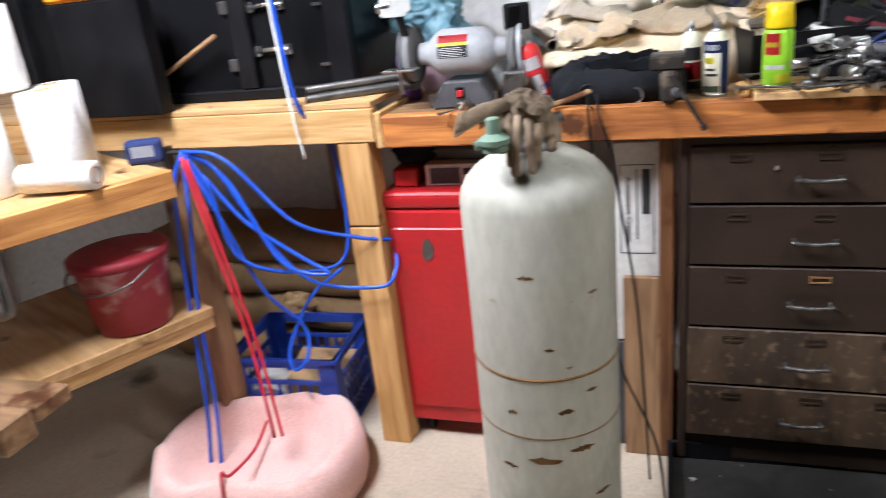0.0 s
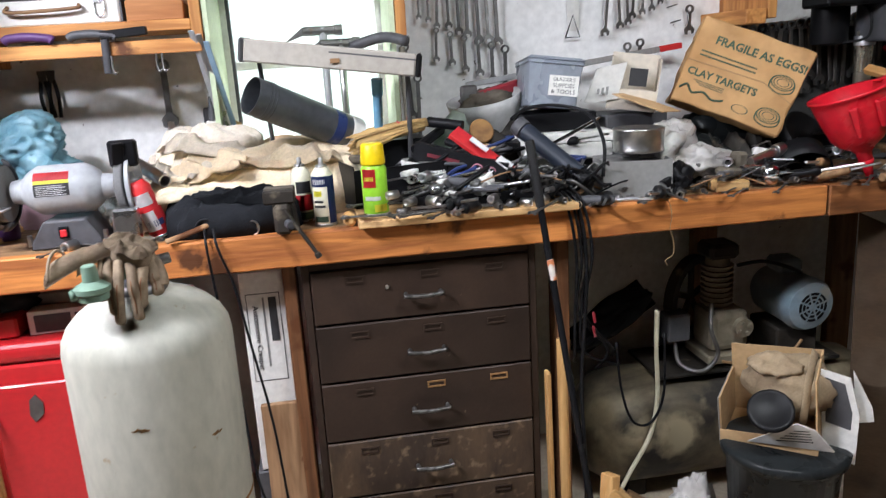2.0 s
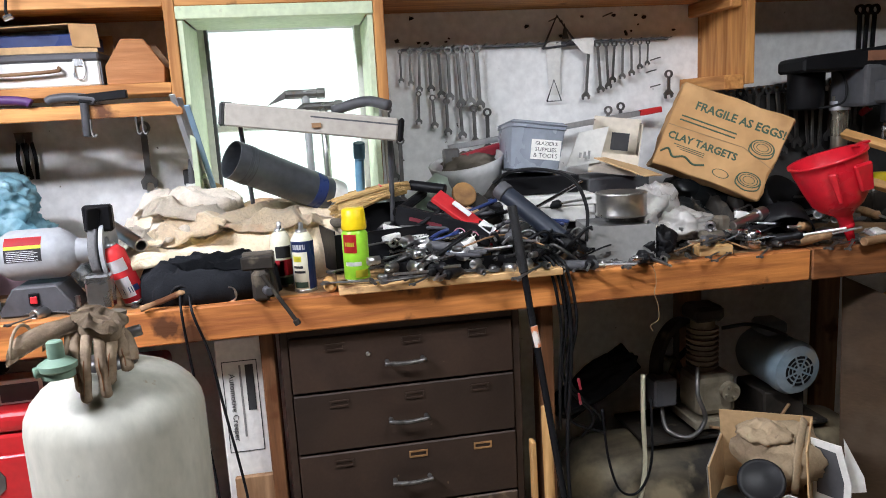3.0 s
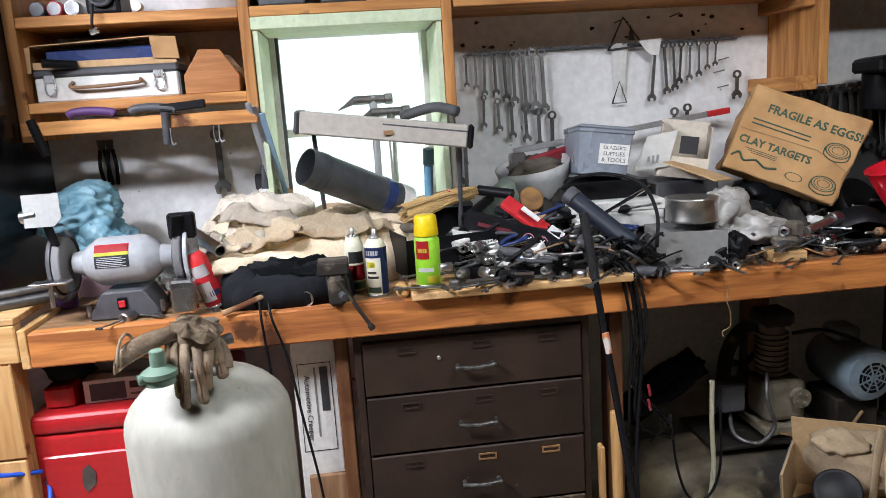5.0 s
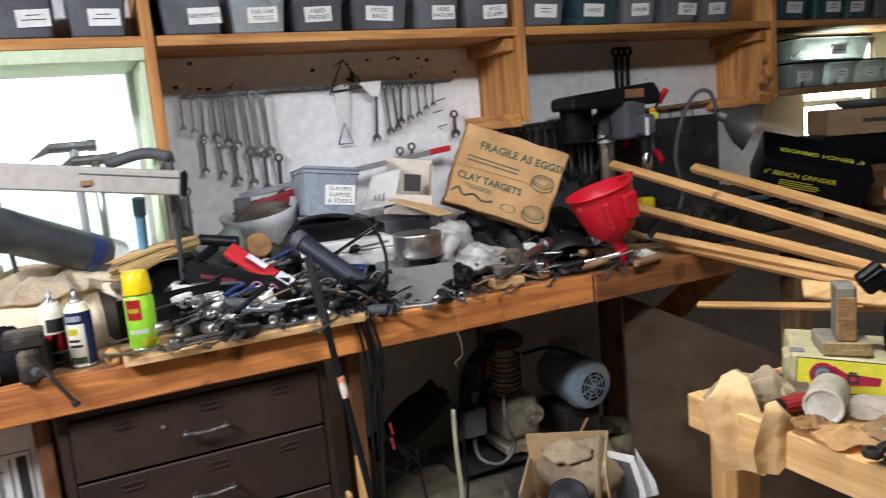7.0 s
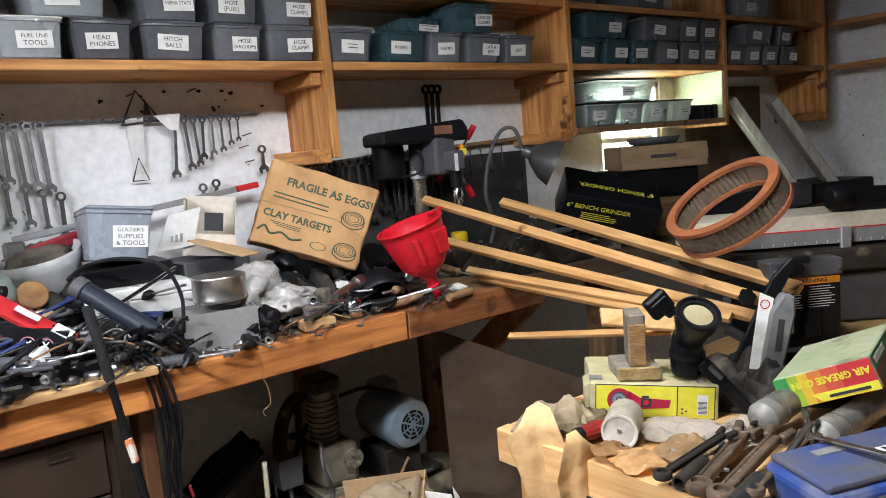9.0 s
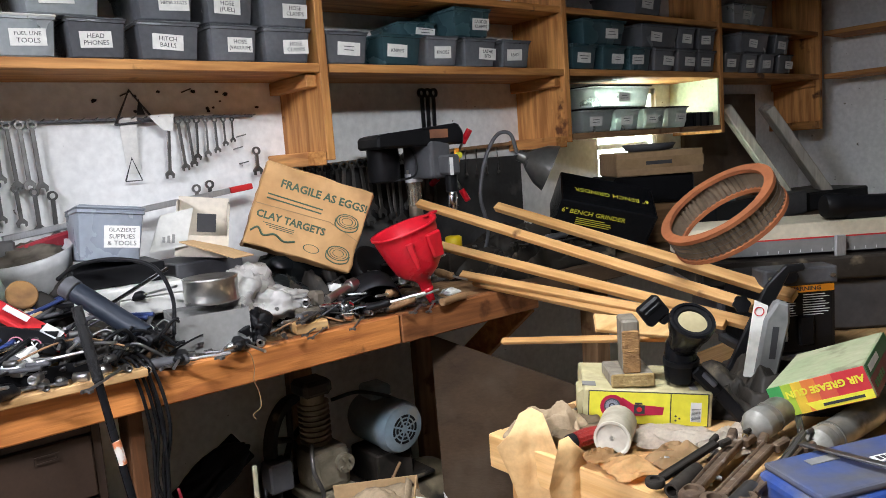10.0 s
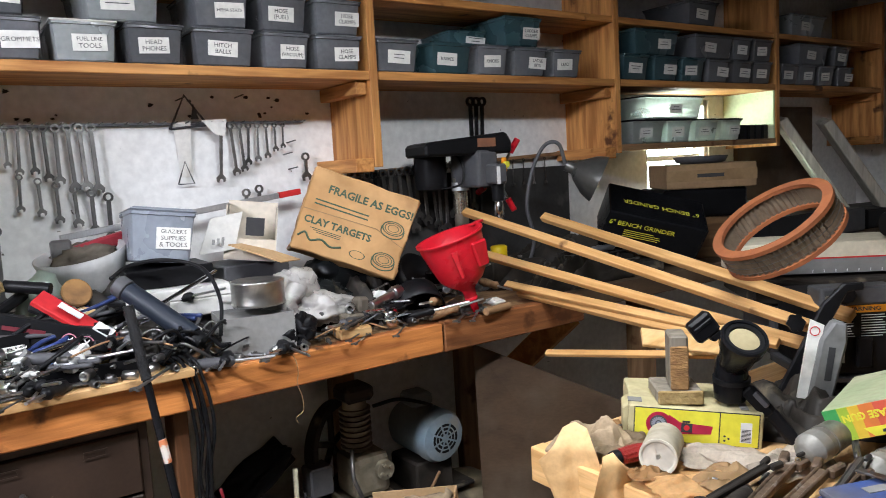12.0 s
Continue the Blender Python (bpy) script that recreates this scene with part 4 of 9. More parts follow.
single("conduit_pole", rod((1.06, 0.97, FLOOR), (0.66, 1.16, 0.42), 0.016, 14), mat("zinc_pipe", (0.5, 0.52, 0.55), (0.4, 0.42, 0.44), rough=0.35, metal=0.8), "galvanised pipe leaning against the wing bench", "pipe")

# kraft-wrapped batts behind the crate
for k, (z, w, x) in enumerate(((FLOOR, 1.0, 0.62), (0.10, 1.02, 0.58), (0.235, 0.98, 0.63), (0.36, 0.95, 0.60))):
    bm = box(w, 0.3, 0.13, (0, 0, 0), 0.05, seg=3)
    bmesh.ops.subdivide_edges(bm, edges=[e for e in bm.edges if e.calc_length() > 0.1], cuts=8, use_grid_fill=True)
    for v in bm.verts:
        v.co += 0.018 * noise.noise_vector(v.co * 7 + Vector((k * 3, 0, 0)))
    single("insulation_batt", smooth(bm, 60), KRAFT, "brown kraft-wrapped insulation batt stacked against the wall", "insulation", pose(x, 2.58, z + 0.012), "wrapped batts")
single("torn_wrapper", crumple(0.05, 5.5, (1.2, 0.6, 1.0), 0.6), KRAFT, "torn brown paper wrapper", "paper", pose(0.78, 2.37, 0.25))


def milk_crate(m):
    c = thing("milk_crate", "blue plastic milk crate holding papers", "crate", m)
    s, h, t = 0.16, 0.27, 0.009
    part("floor_grid", join(*[span((-s, y - 0.004, 0), (s, y + 0.004, 0.008)) for y in np.linspace(-0.14, 0.14, 9)], *[span((x - 0.004, -s, 0), (x + 0.004, s, 0.0081)) for x in np.linspace(-0.14, 0.14, 9)]), BLUE, c)
    for k in range(4):
        bars = [span((-s, s - t, z), (s, s, z + hh)) for z, hh in ((0.0, 0.02), (0.075, 0.007), (0.14, 0.007), (0.185, 0.012), (h - 0.028, 0.028))]
        bars += [span((x - 0.0035, s - t + 0.001, 0.01), (x + 0.0035, s - 0.001, 0.19)) for x in np.linspace(-0.135, 0.135, 10)]
        bars += [span((x - 0.025, s - t, 0.0), (x + 0.025, s, h)) for x in (-0.135, 0.135)]
        bars.append(span((-s, s - 0.004, h - 0.012), (s, s + 0.006, h)))
        for b_ in bars:
            part("slat", moved(b_, pose(0, 0, 0, 0, 0, 90 * k)), BLUE, c)
    return c


milk_crate(pose(0.875, 2.19, FLOOR, 0, 0, 4) @ Matrix.Diagonal((1.16, 1.0, 1.05, 1)))
single("carton", box(0.2, 0.2, 0.17, (0, 0, 0), 0.004), CARD, "folded cardboard sheets inside the crate", "carton", pose(0.925, 2.2, FLOOR + 0.01, 4, 6, 12))
single("paper_bundle", crumple(0.08, 2.2, (1, 1, 1.2), 0.2), PAPER, "crumpled white papers in the crate", "paper", pose(0.80, 2.11, FLOOR + 0.1))

# plush pet bed
bed = thing("pet_bed", "pink plush cushioned pet bed on the floor", "pet bed", pose(0.92, 1.80, FLOOR, 0, 0, 14) @ Matrix.Diagonal((1.15, 1.15, 1.25, 1)))
bm = bmesh.new()
n, rows = 56, [(1.0, 0.0), (1.05, 0.04), (1.05, 0.09), (0.99, 0.13), (0.9, 0.14), (0.8, 0.115), (0.72, 0.065), (0.5, 0.055), (0.25, 0.055)]
rings = []
for q, z in rows:
    ring = []
    for k in range(n):
        a = 2 * math.pi * k / n
        sq = (abs(math.cos(a)) ** 3.2 + abs(math.sin(a)) ** 3.2) ** (-1 / 3.2)
        w = 1 + 0.03 * math.cos(6 * a) * (q > 0.7)
        dz = 0.012 * noise.noise((3 * q * math.cos(a), 3 * q * math.sin(a), 4)) + (-0.012 * max(0, math.cos(6 * a)) ** 6 if 0.72 < q < 1.0 else 0)
        ring.append(bm.verts.new((0.25 * q * w * sq * math.cos(a), 0.20 * q * w * sq * math.sin(a), max(z + dz, 0) if z else 0)))
    rings.append(ring)
for lo, hi in zip(rings, rings[1:]):
    for k in range(n):
        bm.faces.new((lo[k], lo[(k + 1) % n], hi[(k + 1) % n], hi[k]))
bm.faces.new(rings[-1])
bm.faces.new(rings[0][::-1])
part("bolster", smooth(bm, 80), PINK, bed)
part("piping", tube([(-0.02, -0.21, 0.06), (-0.02, -0.19, 0.163), (-0.018, -0.15, 0.135), (-0.015, 0.0, 0.096), (-0.015, 0.12, 0.1)], 0.004), HOSERED, bed, "thin red seam ribbon")

# hoses on the wing bench
hook = (0.80, 1.92, 0.93)
hs = thing("air_hose", "tangled bright blue air hose hung from a bench hook", "hose", pose(0, 0, 0))
loops = [
    [hook, (0.92, 1.93, 0.90), (1.08, 1.95, 0.72), (1.22, 2.02, 0.65), (1.30, 2.08, 0.62)],
    [hook, (0.88, 1.94, 0.87), (0.98, 1.96, 0.66), (1.08, 2.0, 0.52), (1.27, 2.02, 0.50), (1.31, 2.05, 0.53), (1.30, 2.10, 0.58), (1.24, 2.16, 0.6)],
    [hook, (0.86, 1.92, 0.82), (0.90, 1.93, 0.62), (1.05, 2.0, 0.55), (1.15, 2.1, 0.58), (1.14, 2.12, 0.9), (1.108, 2.04, 1.0), (1.092, 2.03, 1.2), (1.085, 2.03, 1.6), (1.08, 2.05, 2.2)],
    [hook, (0.80, 1.90, 0.80), (0.78, 1.86, 0.5), (0.79, 1.82, 0.2), (0.78, 1.78, -0.04)],
    [hook, (0.77, 1.89, 0.82), (0.76, 1.85, 0.5), (0.765, 1.81, 0.2), (0.75, 1.77, -0.04)],
    [hook, (0.87, 1.92, 0.75), (0.93, 1.97, 0.5), (1.0, 2.03, 0.36), (1.02, 1.99, 0.28), (0.98, 1.97, 0.24), (0.96, 2.0, 0.3), (1.0, 2.1, 0.42), (1.1, 2.15, 0.5)],
    [hook, (0.90, 1.95, 0.84), (1.02, 1.95, 0.60), (1.15, 1.97, 0.56), (1.05, 1.97, 0.62), (0.93, 1.95, 0.72), (0.84, 1.93, 0.86)],
]
for L_ in loops:
    part("hose_loop", tube(L_, 0.0055, 8, 8), HOSEBLUE, hs)
part("hook", join(rod((0.75, 1.93, 0.925), (0.83, 1.93, 0.925), 0.006, 8), span((0.735, 1.92, 0.873), (0.75, 1.95, 0.94))), DULLSTEEL, hs)
single("thin_rope", tube([(1.065, 2.035, 2.2), (1.072, 2.03, 1.6), (1.08, 2.03, 1.2), (1.092, 2.025, 1.0), (1.1, 2.035, 0.87)], 0.004, 8), WHITE, "white cord hanging over the pine bench edge", "cord")
single("red_strap", join(tube([(0.81, 1.90, 0.92), (0.86, 1.88, 0.7), (0.93, 1.85, 0.4), (0.98, 1.80, 0.12)], 0.005, 8), tube([(0.815, 1.91, 0.91), (0.87, 1.89, 0.7), (0.945, 1.86, 0.4), (1.0, 1.81, 0.12)], 0.005, 8)), HOSERED, "bright red cord hanging from the bench hook", "cord")

# things on and beside the red cabinet
RCT = FLOOR + 0.802
single("red_tool_case", box(0.07, 0.2, 0.055, (0, 0, 0), 0.006), RED, "small red case on the red cabinet", "case", pose(1.34, 2.24, RCT))
single("black_bag", crumple(0.06, 7.1, (1.1, 1, 0.7), 0.3), BLACKCLOTH, "crumpled black cloth bag on the red case", "bag", pose(1.35, 2.22, RCT + 0.09))
pk = thing("tool_carton", "grey and white printed tool carton on the red cabinet", "carton", pose(1.52, 2.26, RCT, 0, 0, 3))
part("carton", box(0.26, 0.2, 0.06, (0, 0, 0), 0.002), CARDWHITE, pk)
part("print", span((-0.115, -0.1015, 0.006), (-0.03, -0.1005, 0.05)), DARKGREY, pk)
part("print", span((-0.02, -0.1015, 0.03), (0.06, -0.1005, 0.048)), INK, pk)
part("print", span((-0.02, -0.1015, 0.012), (0.1, -0.1005, 0.018)), CARDGREY, pk)
single("flat_carton", box(0.24, 0.19, 0.03, (0, 0, 0), 0.003), CARDGREY, "flat grey carton on top of another", "carton", pose(1.53, 2.29, RCT + 0.061, 0, 0, -6))

# creeper carton and plank under the bench
cr = thing("creeper_carton", "white printed carton standing upright under the bench", "carton", pose(1.965, 2.20, 0.30, 0, 0, 0))
part("carton", box(0.112, 0.1, 0.56, (0, 0, 0), 0.003), mat("white_printed_card", (0.78, 0.77, 0.74), (0.68, 0.67, 0.63), rough=0.6), cr)
part("panel_line", join(span((-0.044, -0.0512, 0.26), (0.042, -0.0505, 0.262)), span((-0.044, -0.0512, 0.5), (0.042, -0.0505, 0.502)), span((-0.044, -0.0512, 0.26), (-0.042, -0.0505, 0.502)), span((0.04, -0.0512, 0.26), (0.042, -0.0505, 0.502))), INK, cr)
part("logo_bar", span((0.012, -0.0515, 0.37), (0.032, -0.0505, 0.49)), INK, cr)
words("Automotive Creeper", 0.021, INK, cr, pose(-0.022, -0.0515, 0.38) @ pose(0, 0, 0, 90, 90, 0))
part("small_print", span((-0.003, -0.0515, 0.3), (0.002, -0.0505, 0.49)), CARDGREY, cr)
single("leaning_plank", beam((1.985, 2.12, FLOOR), (1.985, 2.135, 0.50), 0.115, 0.018, up=(0, 1, 0)), OLD_Z, "grey-brown worn plank with nail holes, leaning upright", "plank", None)
single("packing_crate", box(0.14, 0.22, 0.345, (0, 0, 0), 0.004), DARKGREY, "dark box behind the leaning plank", "box", pose(1.965, 2.26, FLOOR))
single("power_cord", tube([(1.86, 2.06, 1.0), (1.865, 2.03, 0.95), (1.875, 2.035, 0.8), (1.9, 2.0, 0.6), (1.93, 1.95, 0.35), (2.02, 1.9, 0.15), (2.05, 1.85, -0.045)], 0.0032, 8), BLACK, "black power cord hanging over the bench edge", "cord")
single("power_cord", tube([(1.88, 2.06, 1.0), (1.89, 2.03, 0.955), (1.915, 2.035, 0.86), (1.935, 2.03, 0.72), (1.97, 2.0, 0.5), (1.99, 1.98, 0.2), (2.0, 2.0, -0.045)], 0.0032, 8), BLACK, "black power cord hanging beside another", "cord")

# ---- bench grinder ----
GZ = TOP + 0.002
gr = thing("bench_grinder", "grey bench grinder with eye shields and warning sticker", "grinder", pose(1.535, 2.17, GZ) @ Matrix.Diagonal((0.86, 0.86, 0.9, 1)))
part("base", prism([(-0.095, 0), (0.095, 0), (0.092, 0.02), (0.055, 0.075), (-0.055, 0.075), (-0.092, 0.02)], 0.13, pose(0, -0.065, 0), 0.004), DARKGREY, gr)
part("switch", join(span((-0.016, -0.071, 0.028), (0.01, -0.064, 0.06), 0.002)), BLACK, gr)
part("switch_rocker", span((-0.012, -0.0745, 0.033), (0.006, -0.0705, 0.052), 0.002), REDINK, gr, "red rocker switch")
part("motor", lathe([(0.03, -0.135), (0.035, -0.105), (0.05, -0.09), (0.062, -0.07), (0.066, -0.06), (0.066, 0.06), (0.062, 0.07), (0.05, 0.09), (0.035, 0.105), (0.03, 0.135)], 32, pose(0, 0, 0.15, 0, 90, 0)), GREYTOOL, gr)
for a0, a1, material, z0 in ((0.35, 0.72, REDINK, 0), (0.72, 0.86, YELLOWINK, 0), (0.86, 1.35, INK, 0)):
    bm = bmesh.new()
    vs = [[bm.verts.new((x, -0.0668 * math.sin(a), 0.15 + 0.0668 * math.cos(a))) for x in (-0.062, 0.03)] for a in np.linspace(a0 + 0.35, a1 + 0.35, 6)]
    for p_, q_ in zip(vs, vs[1:]):
        bm.faces.new((p_[0], q_[0], q_[1], p_[1]))
    bmesh.ops.solidify(bm, geom=bm.faces[:], thickness=0.0006)
    part("sticker", bm, material, gr, "red, yellow and black warning sticker")
for k in range(6):
    a = 1.3 + 0.07 * k
    part("small_print", rod((-0.056, -0.0672 * math.sin(a), 0.15 + 0.0672 * math.cos(a)), (0.012 + 0.01 * (k % 2), -0.0672 * math.sin(a), 0.15 + 0.0672 * math.cos(a)), 0.0007, 6), WHITEINK, gr)
for s_ in (-1, 1):
    x = 0.16 * s_
    part("wheel", cyl(0.076, 0.022, m=pose(x - 0.011, -0.005, 0.15, 0, 90, 0), seg=36, chamfer=0.003), ABRASIVE, gr)
    part("wheel_guard", lathe([(0.05, 0), (0.083, 0.003), (0.085, 0.01), (0.085, 0.014)], 32, pose(x + (0.014 if s_ > 0 else -0.028), 0.005, 0.15, 0, 90, 0)), GREYTOOL if s_ > 0 else DARKGREY, gr)
    part("guard_rim", tube([(x, 0.09 * math.sin(a), 0.15 - 0.09 * math.cos(a)) for a in np.linspace(-0.3, 2.6, 9)], 0.018, 8, 3, 0.35), DARKGREY, gr)
    part("arm", beam((x, -0.05, 0.21), (x + 0.01 * s_, -0.06, 0.265), 0.035, 0.012), BLACK, gr)
    part("tool_rest", join(span((x - 0.06, -0.125, 0.118), (x + 0.04, -0.075, 0.124), 0.002), rod((x + 0.02 * s_, -0.08, 0.05), (x + 0.02 * s_, -0.08, 0.118), 0.006)) if s_ < 0 else span((x - 0.02, -0.115, 0.01), (x + 0.045, -0.07, 0.10), 0.006), STEEL, gr)
    for y in (-0.05, 0.05):
        part("bolt", cyl(0.007, 0.03, (0.105 * s_ * 0.95, y, 0.01), 6), STEEL, gr)
part("eye_shield", prism([(-0.055, 0), (0.02, 0), (0.04, 0.02), (0.035, 0.085), (-0.06, 0.085)], 0.003, pose(-0.165, -0.08, 0.265, -12, 0, 0)), mat("scratched_clear_plastic", (0.5, 0.5, 0.48), (0.42, 0.42, 0.4), rough=0.3, trans=0.3), gr, "scratched plastic eye shield")
part("eye_shield", box(0.075, 0.03, 0.07, (0.175, -0.03, 0.2), 0.006), BLACK, gr)
part("shield_clamp", rod((-0.235, -0.06, 0.29), (-0.19, -0.06, 0.295), 0.016), STEEL, gr)
for y, z, r_, ma in ((2.09, TOP + 0.038, 0.014, DULLSTEEL), (2.13, TOP + 0.045, 0.017, STEEL), (2.10, TOP + 0.062, 0.011, DULLSTEEL)):
    single("steel_pipe", ring_sheet(r_, r_ * 0.75, 0.3, 18, along((1.11, y - 0.01, z + 0.012), (1.4, y + 0.13, z + 0.02))), ma, "short length of steel pipe by the grinder", "pipe", group="pipes")

# ---- behind the grinder ----
bb = thing("blue_plastic_bag", "crumpled translucent blue plastic bag", "plastic bag", pose(1.34, 2.47, TOP) @ Matrix.Diagonal((0.86, 0.86, 0.8, 1)))
part("bag", join(moved(crumple(0.12, 1.7, (1.05, 0.7, 0.8), 0.5, 1.5, 5, 26), pose(0.0, 0, 0.275, 0, -8, 0)), moved(crumple(0.11, 4.4, (1.0, 0.7, 0.85), 0.5, 1.6, 5, 26), pose(0.075, -0.02, 0.165)), moved(crumple(0.05, 2.4, (1.6, 0.8, 0.45), 0.7, 2.0, 4, 14), pose(-0.1, 0, 0.31, 0, 8, 0)), moved(crumple(0.05, 7.4, (1.3, 0.8, 0.9), 0.7, 2.0, 4, 14), pose(0.17, -0.03, 0.10))), BLUEBAG, bb)
part("tub", cyl(0.06, 0.12, (0.03, -0.03, 0.002), 20, 0.066), mat("pinkish_tub", (0.5, 0.3, 0.36), (0.4, 0.28, 0.32), rough=0.4, trans=0.2), bb, "pinkish plastic tub under the bag")
single("plastic_film", crumple(0.07, 9.2, (0.9, 0.6, 1.0), 0.4), CLEARBAG, "clear crinkled plastic wrap with blue print", "plastic wrap", pose(1.62, 2.32, TOP + 0.075))
single("purple_bottle", lathe([(0.03, 0), (0.032, 0.01), (0.032, 0.12), (0.012, 0.15), (0.012, 0.17)], 16), PURPLE, "dark purple plastic bottle", "bottle", pose(1.33, 2.30, TOP))


def spray_can(m, r, h, body, cap, label, patches, cap_h=0.045, dome=True):
    t = thing("spray_can", label, "spray can", m, "spray cans")
    part("can", lathe([(r - 0.004, 0), (r, 0.003), (r, h - 0.012), (r - 0.006, h - 0.002), (r * 0.6, h + 0.006)], 28), body, t)
    if cap:
        part("cap", lathe([(r - 0.002, h - 0.002), (r - 0.001, h + 0.002), (r - 0.004, h + cap_h - 0.004), (r - 0.008, h + cap_h)], 28), cap, t)
    else:
        part("nozzle", lathe([(r * 0.55, h + 0.002), (r * 0.5, h + 0.012), (0.006, h + 0.014), (0.006, h + 0.028), (0.003, h + 0.03)], 14), STEEL, t)
    part("base_rim", lathe([(r - 0.001, 0.0), (r + 0.001, 0.002), (r + 0.001, 0.006), (r - 0.001, 0.008)], 28), STEEL, t)
    for a0, a1, z0, z1, ma in patches:
        bm = bmesh.new()
        vs = [[bm.verts.new(((r + 0.0006) * math.sin(radians(a)), -(r + 0.0006) * math.cos(radians(a)), z)) for z in (z0, z1)] for a in np.linspace(a0, a1, 8)]
        for p_, q_ in zip(vs, vs[1:]):
            bm.faces.new((p_[0], q_[0], q_[1], p_[1]))
        bmesh.ops.solidify(bm, geom=bm.faces[:], thickness=0.0005)
        part("print", bm, ma, t)
    return t


spray_can(pose(1.745, 2.15, TOP + 0.008, 4, 17, 10) @ pose(0, 0, 0, 0, -34, 0), 0.027, 0.14, REDINK, None, "red, white and blue spray can leaning on the coat",
          [(-60, 20, 0.02, 0.07, WHITEINK), (-40, 50, 0.03, 0.045, BLUECAN), (-50, 40, 0.085, 0.115, WHITEINK)])
spray_can(pose(2.09, 2.21, TOP), 0.026, 0.135, CREAMCAN, None, "cream, red and black can behind the blue one", [(-70, 70, 0.03, 0.07, REDINK), (-30, 60, 0.075, 0.105, INK), (-70, 70, 0.005, 0.025, GREENVALVE)])
sc = spray_can(pose(2.145, 2.13, TOP), 0.027, 0.14, CREAMCAN, None, "cream and dark blue fluid can on the bench", [(22, 130, 0.008, 0.126, BLUECAN), (-130, -72, 0.008, 0.126, BLUECAN), (-72, 22, 0.1, 0.126, BLUECAN), (-60, 12, 0.106, 0.118, WHITEINK), (-58, -4, 0.06, 0.066, INK), (-58, 6, 0.048, 0.054, INK), (-60, 15, 0.012, 0.026, GREENINK), (-58, -10, 0.076, 0.09, YELLOWINK)])
spray_can(pose(2.272, 2.10, TOP + 0.021, 0, 0, 0), 0.0315, 0.128, LIME, YELLOW, "lime green spray can with a yellow cap", [(-62, 2, 0.072, 0.117, REDINK), (-54, -8, 0.088, 0.098, YELLOWINK), (-10, 50, 0.012, 0.03, YELLOWINK), (-55, 20, 0.04, 0.05, WHITEINK)], 0.05)

# ---- coat, rags, cardboard ----
single("cardboard_sheet", prism([(-0.16, 0), (0.1, 0), (0.13, 0.24), (0.06, 0.28), (-0.02, 0.2), (-0.15, 0.06)], 0.004, pose(1.80, 2.53, TOP + 0.012, -24, 0, 8)), CARD, "tan cardboard sheet behind the rags", "cardboard")
wr = thing("wool_rag", "pale crumpled wool rag on a pile", "rag", pose(1.80, 2.46, TOP))
part("cloth", drape(0.34, 0.30, 0.225, 4.7, ridge=0.55, swell=0.45, lean=0.14), RAG, wr)
part("fold", drape(0.2, 0.12, 0.05, 14.2, n=36, ridge=0.6), RAG, wr, m=pose(0.09, -0.02, 0.19, 0, 6, -12))
co = thing("work_coat", "dirty cream fleece-lined work coat, heaped", "coat", pose(2.0, 2.42, TOP))
part("lining", drape(0.62, 0.34, 0.19, 8.3, n=64, ridge=0.45, swell=0.4, lean=0.16), FLEECE, co)
part("lapel", drape(0.44, 0.18, 0.165, 5.6, ridge=0.4, swell=0.3, lean=0.15), FLEECE, co, m=pose(-0.085, -0.125, 0.0, 0, 0, 8))
part("fold", rag_sheet(0.30, 0.22, 0.075, 3.9), RAG, wr, m=pose(0.05, -0.02, 0.15, 4, 8, 12))
part("fold", rag_sheet(0.2, 0.18, 0.06, 12.6), RAG, wr, m=pose(-0.04, -0.09, 0.11, 12, -6, -20))
part("fold", rag_sheet(0.34, 0.24, 0.08, 21.3), FLEECE, co, m=pose(0.08, -0.03, 0.12, 6, 2, 8))
part("fold", rag_sheet(0.26, 0.2, 0.07, 28.9), FLEECE, co, m=pose(-0.16, -0.06, 0.12, 10, -8, -14))
dj = thing("dark_jacket", "black quilted jacket sleeve folded on the bench", "jacket", pose(1.92, 2.155, TOP))
part("sleeve", drape(0.34, 0.16, 0.115, 2.9, ridge=0.5, swell=0.3, lean=0.1), BLACKCLOTH, dj)
part("fold", rag_sheet(0.2, 0.1, 0.04, 41.7), BLACKCLOTH, dj, m=pose(0.03, -0.01, 0.07, 8, 4, 6))
part("collar", drape(0.2, 0.05, 0.03, 33.0, n=30, ridge=0.5), FLEECE, dj, "cream fleece collar", pose(-0.11, 0.03, 0.085, 0, 0, 30))
single("steel_tube", ring_sheet(0.017, 0.013, 0.24, 18, along((1.755, 2.22, 1.10), (1.60, 2.43, 1.16))), STEEL, "short bright steel tube lying on the pile", "tube", group="pipes")
hm = thing("hatchet", "small red-headed hatchet with a pale wooden handle", "hatchet", pose(0, 0, 0))
part("handle", tube([(1.775, 2.04, TOP + 0.012), (1.82, 2.06, TOP + 0.022), (1.87, 2.085, TOP + 0.036)], 0.0075, 10, 5, 0.7), OLD_X, hm)
part("head", box(0.05, 0.02, 0.03, (1.885, 2.09, TOP + 0.022), 0.005), REDINK, hm)
fl = thing("flashlight", "small chrome flashlight lying on the bench", "flashlight", pose(1.97, 2.085, TOP + 0.02))
part("body", rod((0.03, 0.06, 0), (0.003, 0.0, 0), 0.012), BLACK, fl)
part("head", lathe([(0.012, 0), (0.019, 0.012), (0.019, 0.022), (0.015, 0.022), (0.012, 0.016)], 18, along((0.008, 0.012, 0), (-0.002, -0.012, 0))), CHROME, fl)
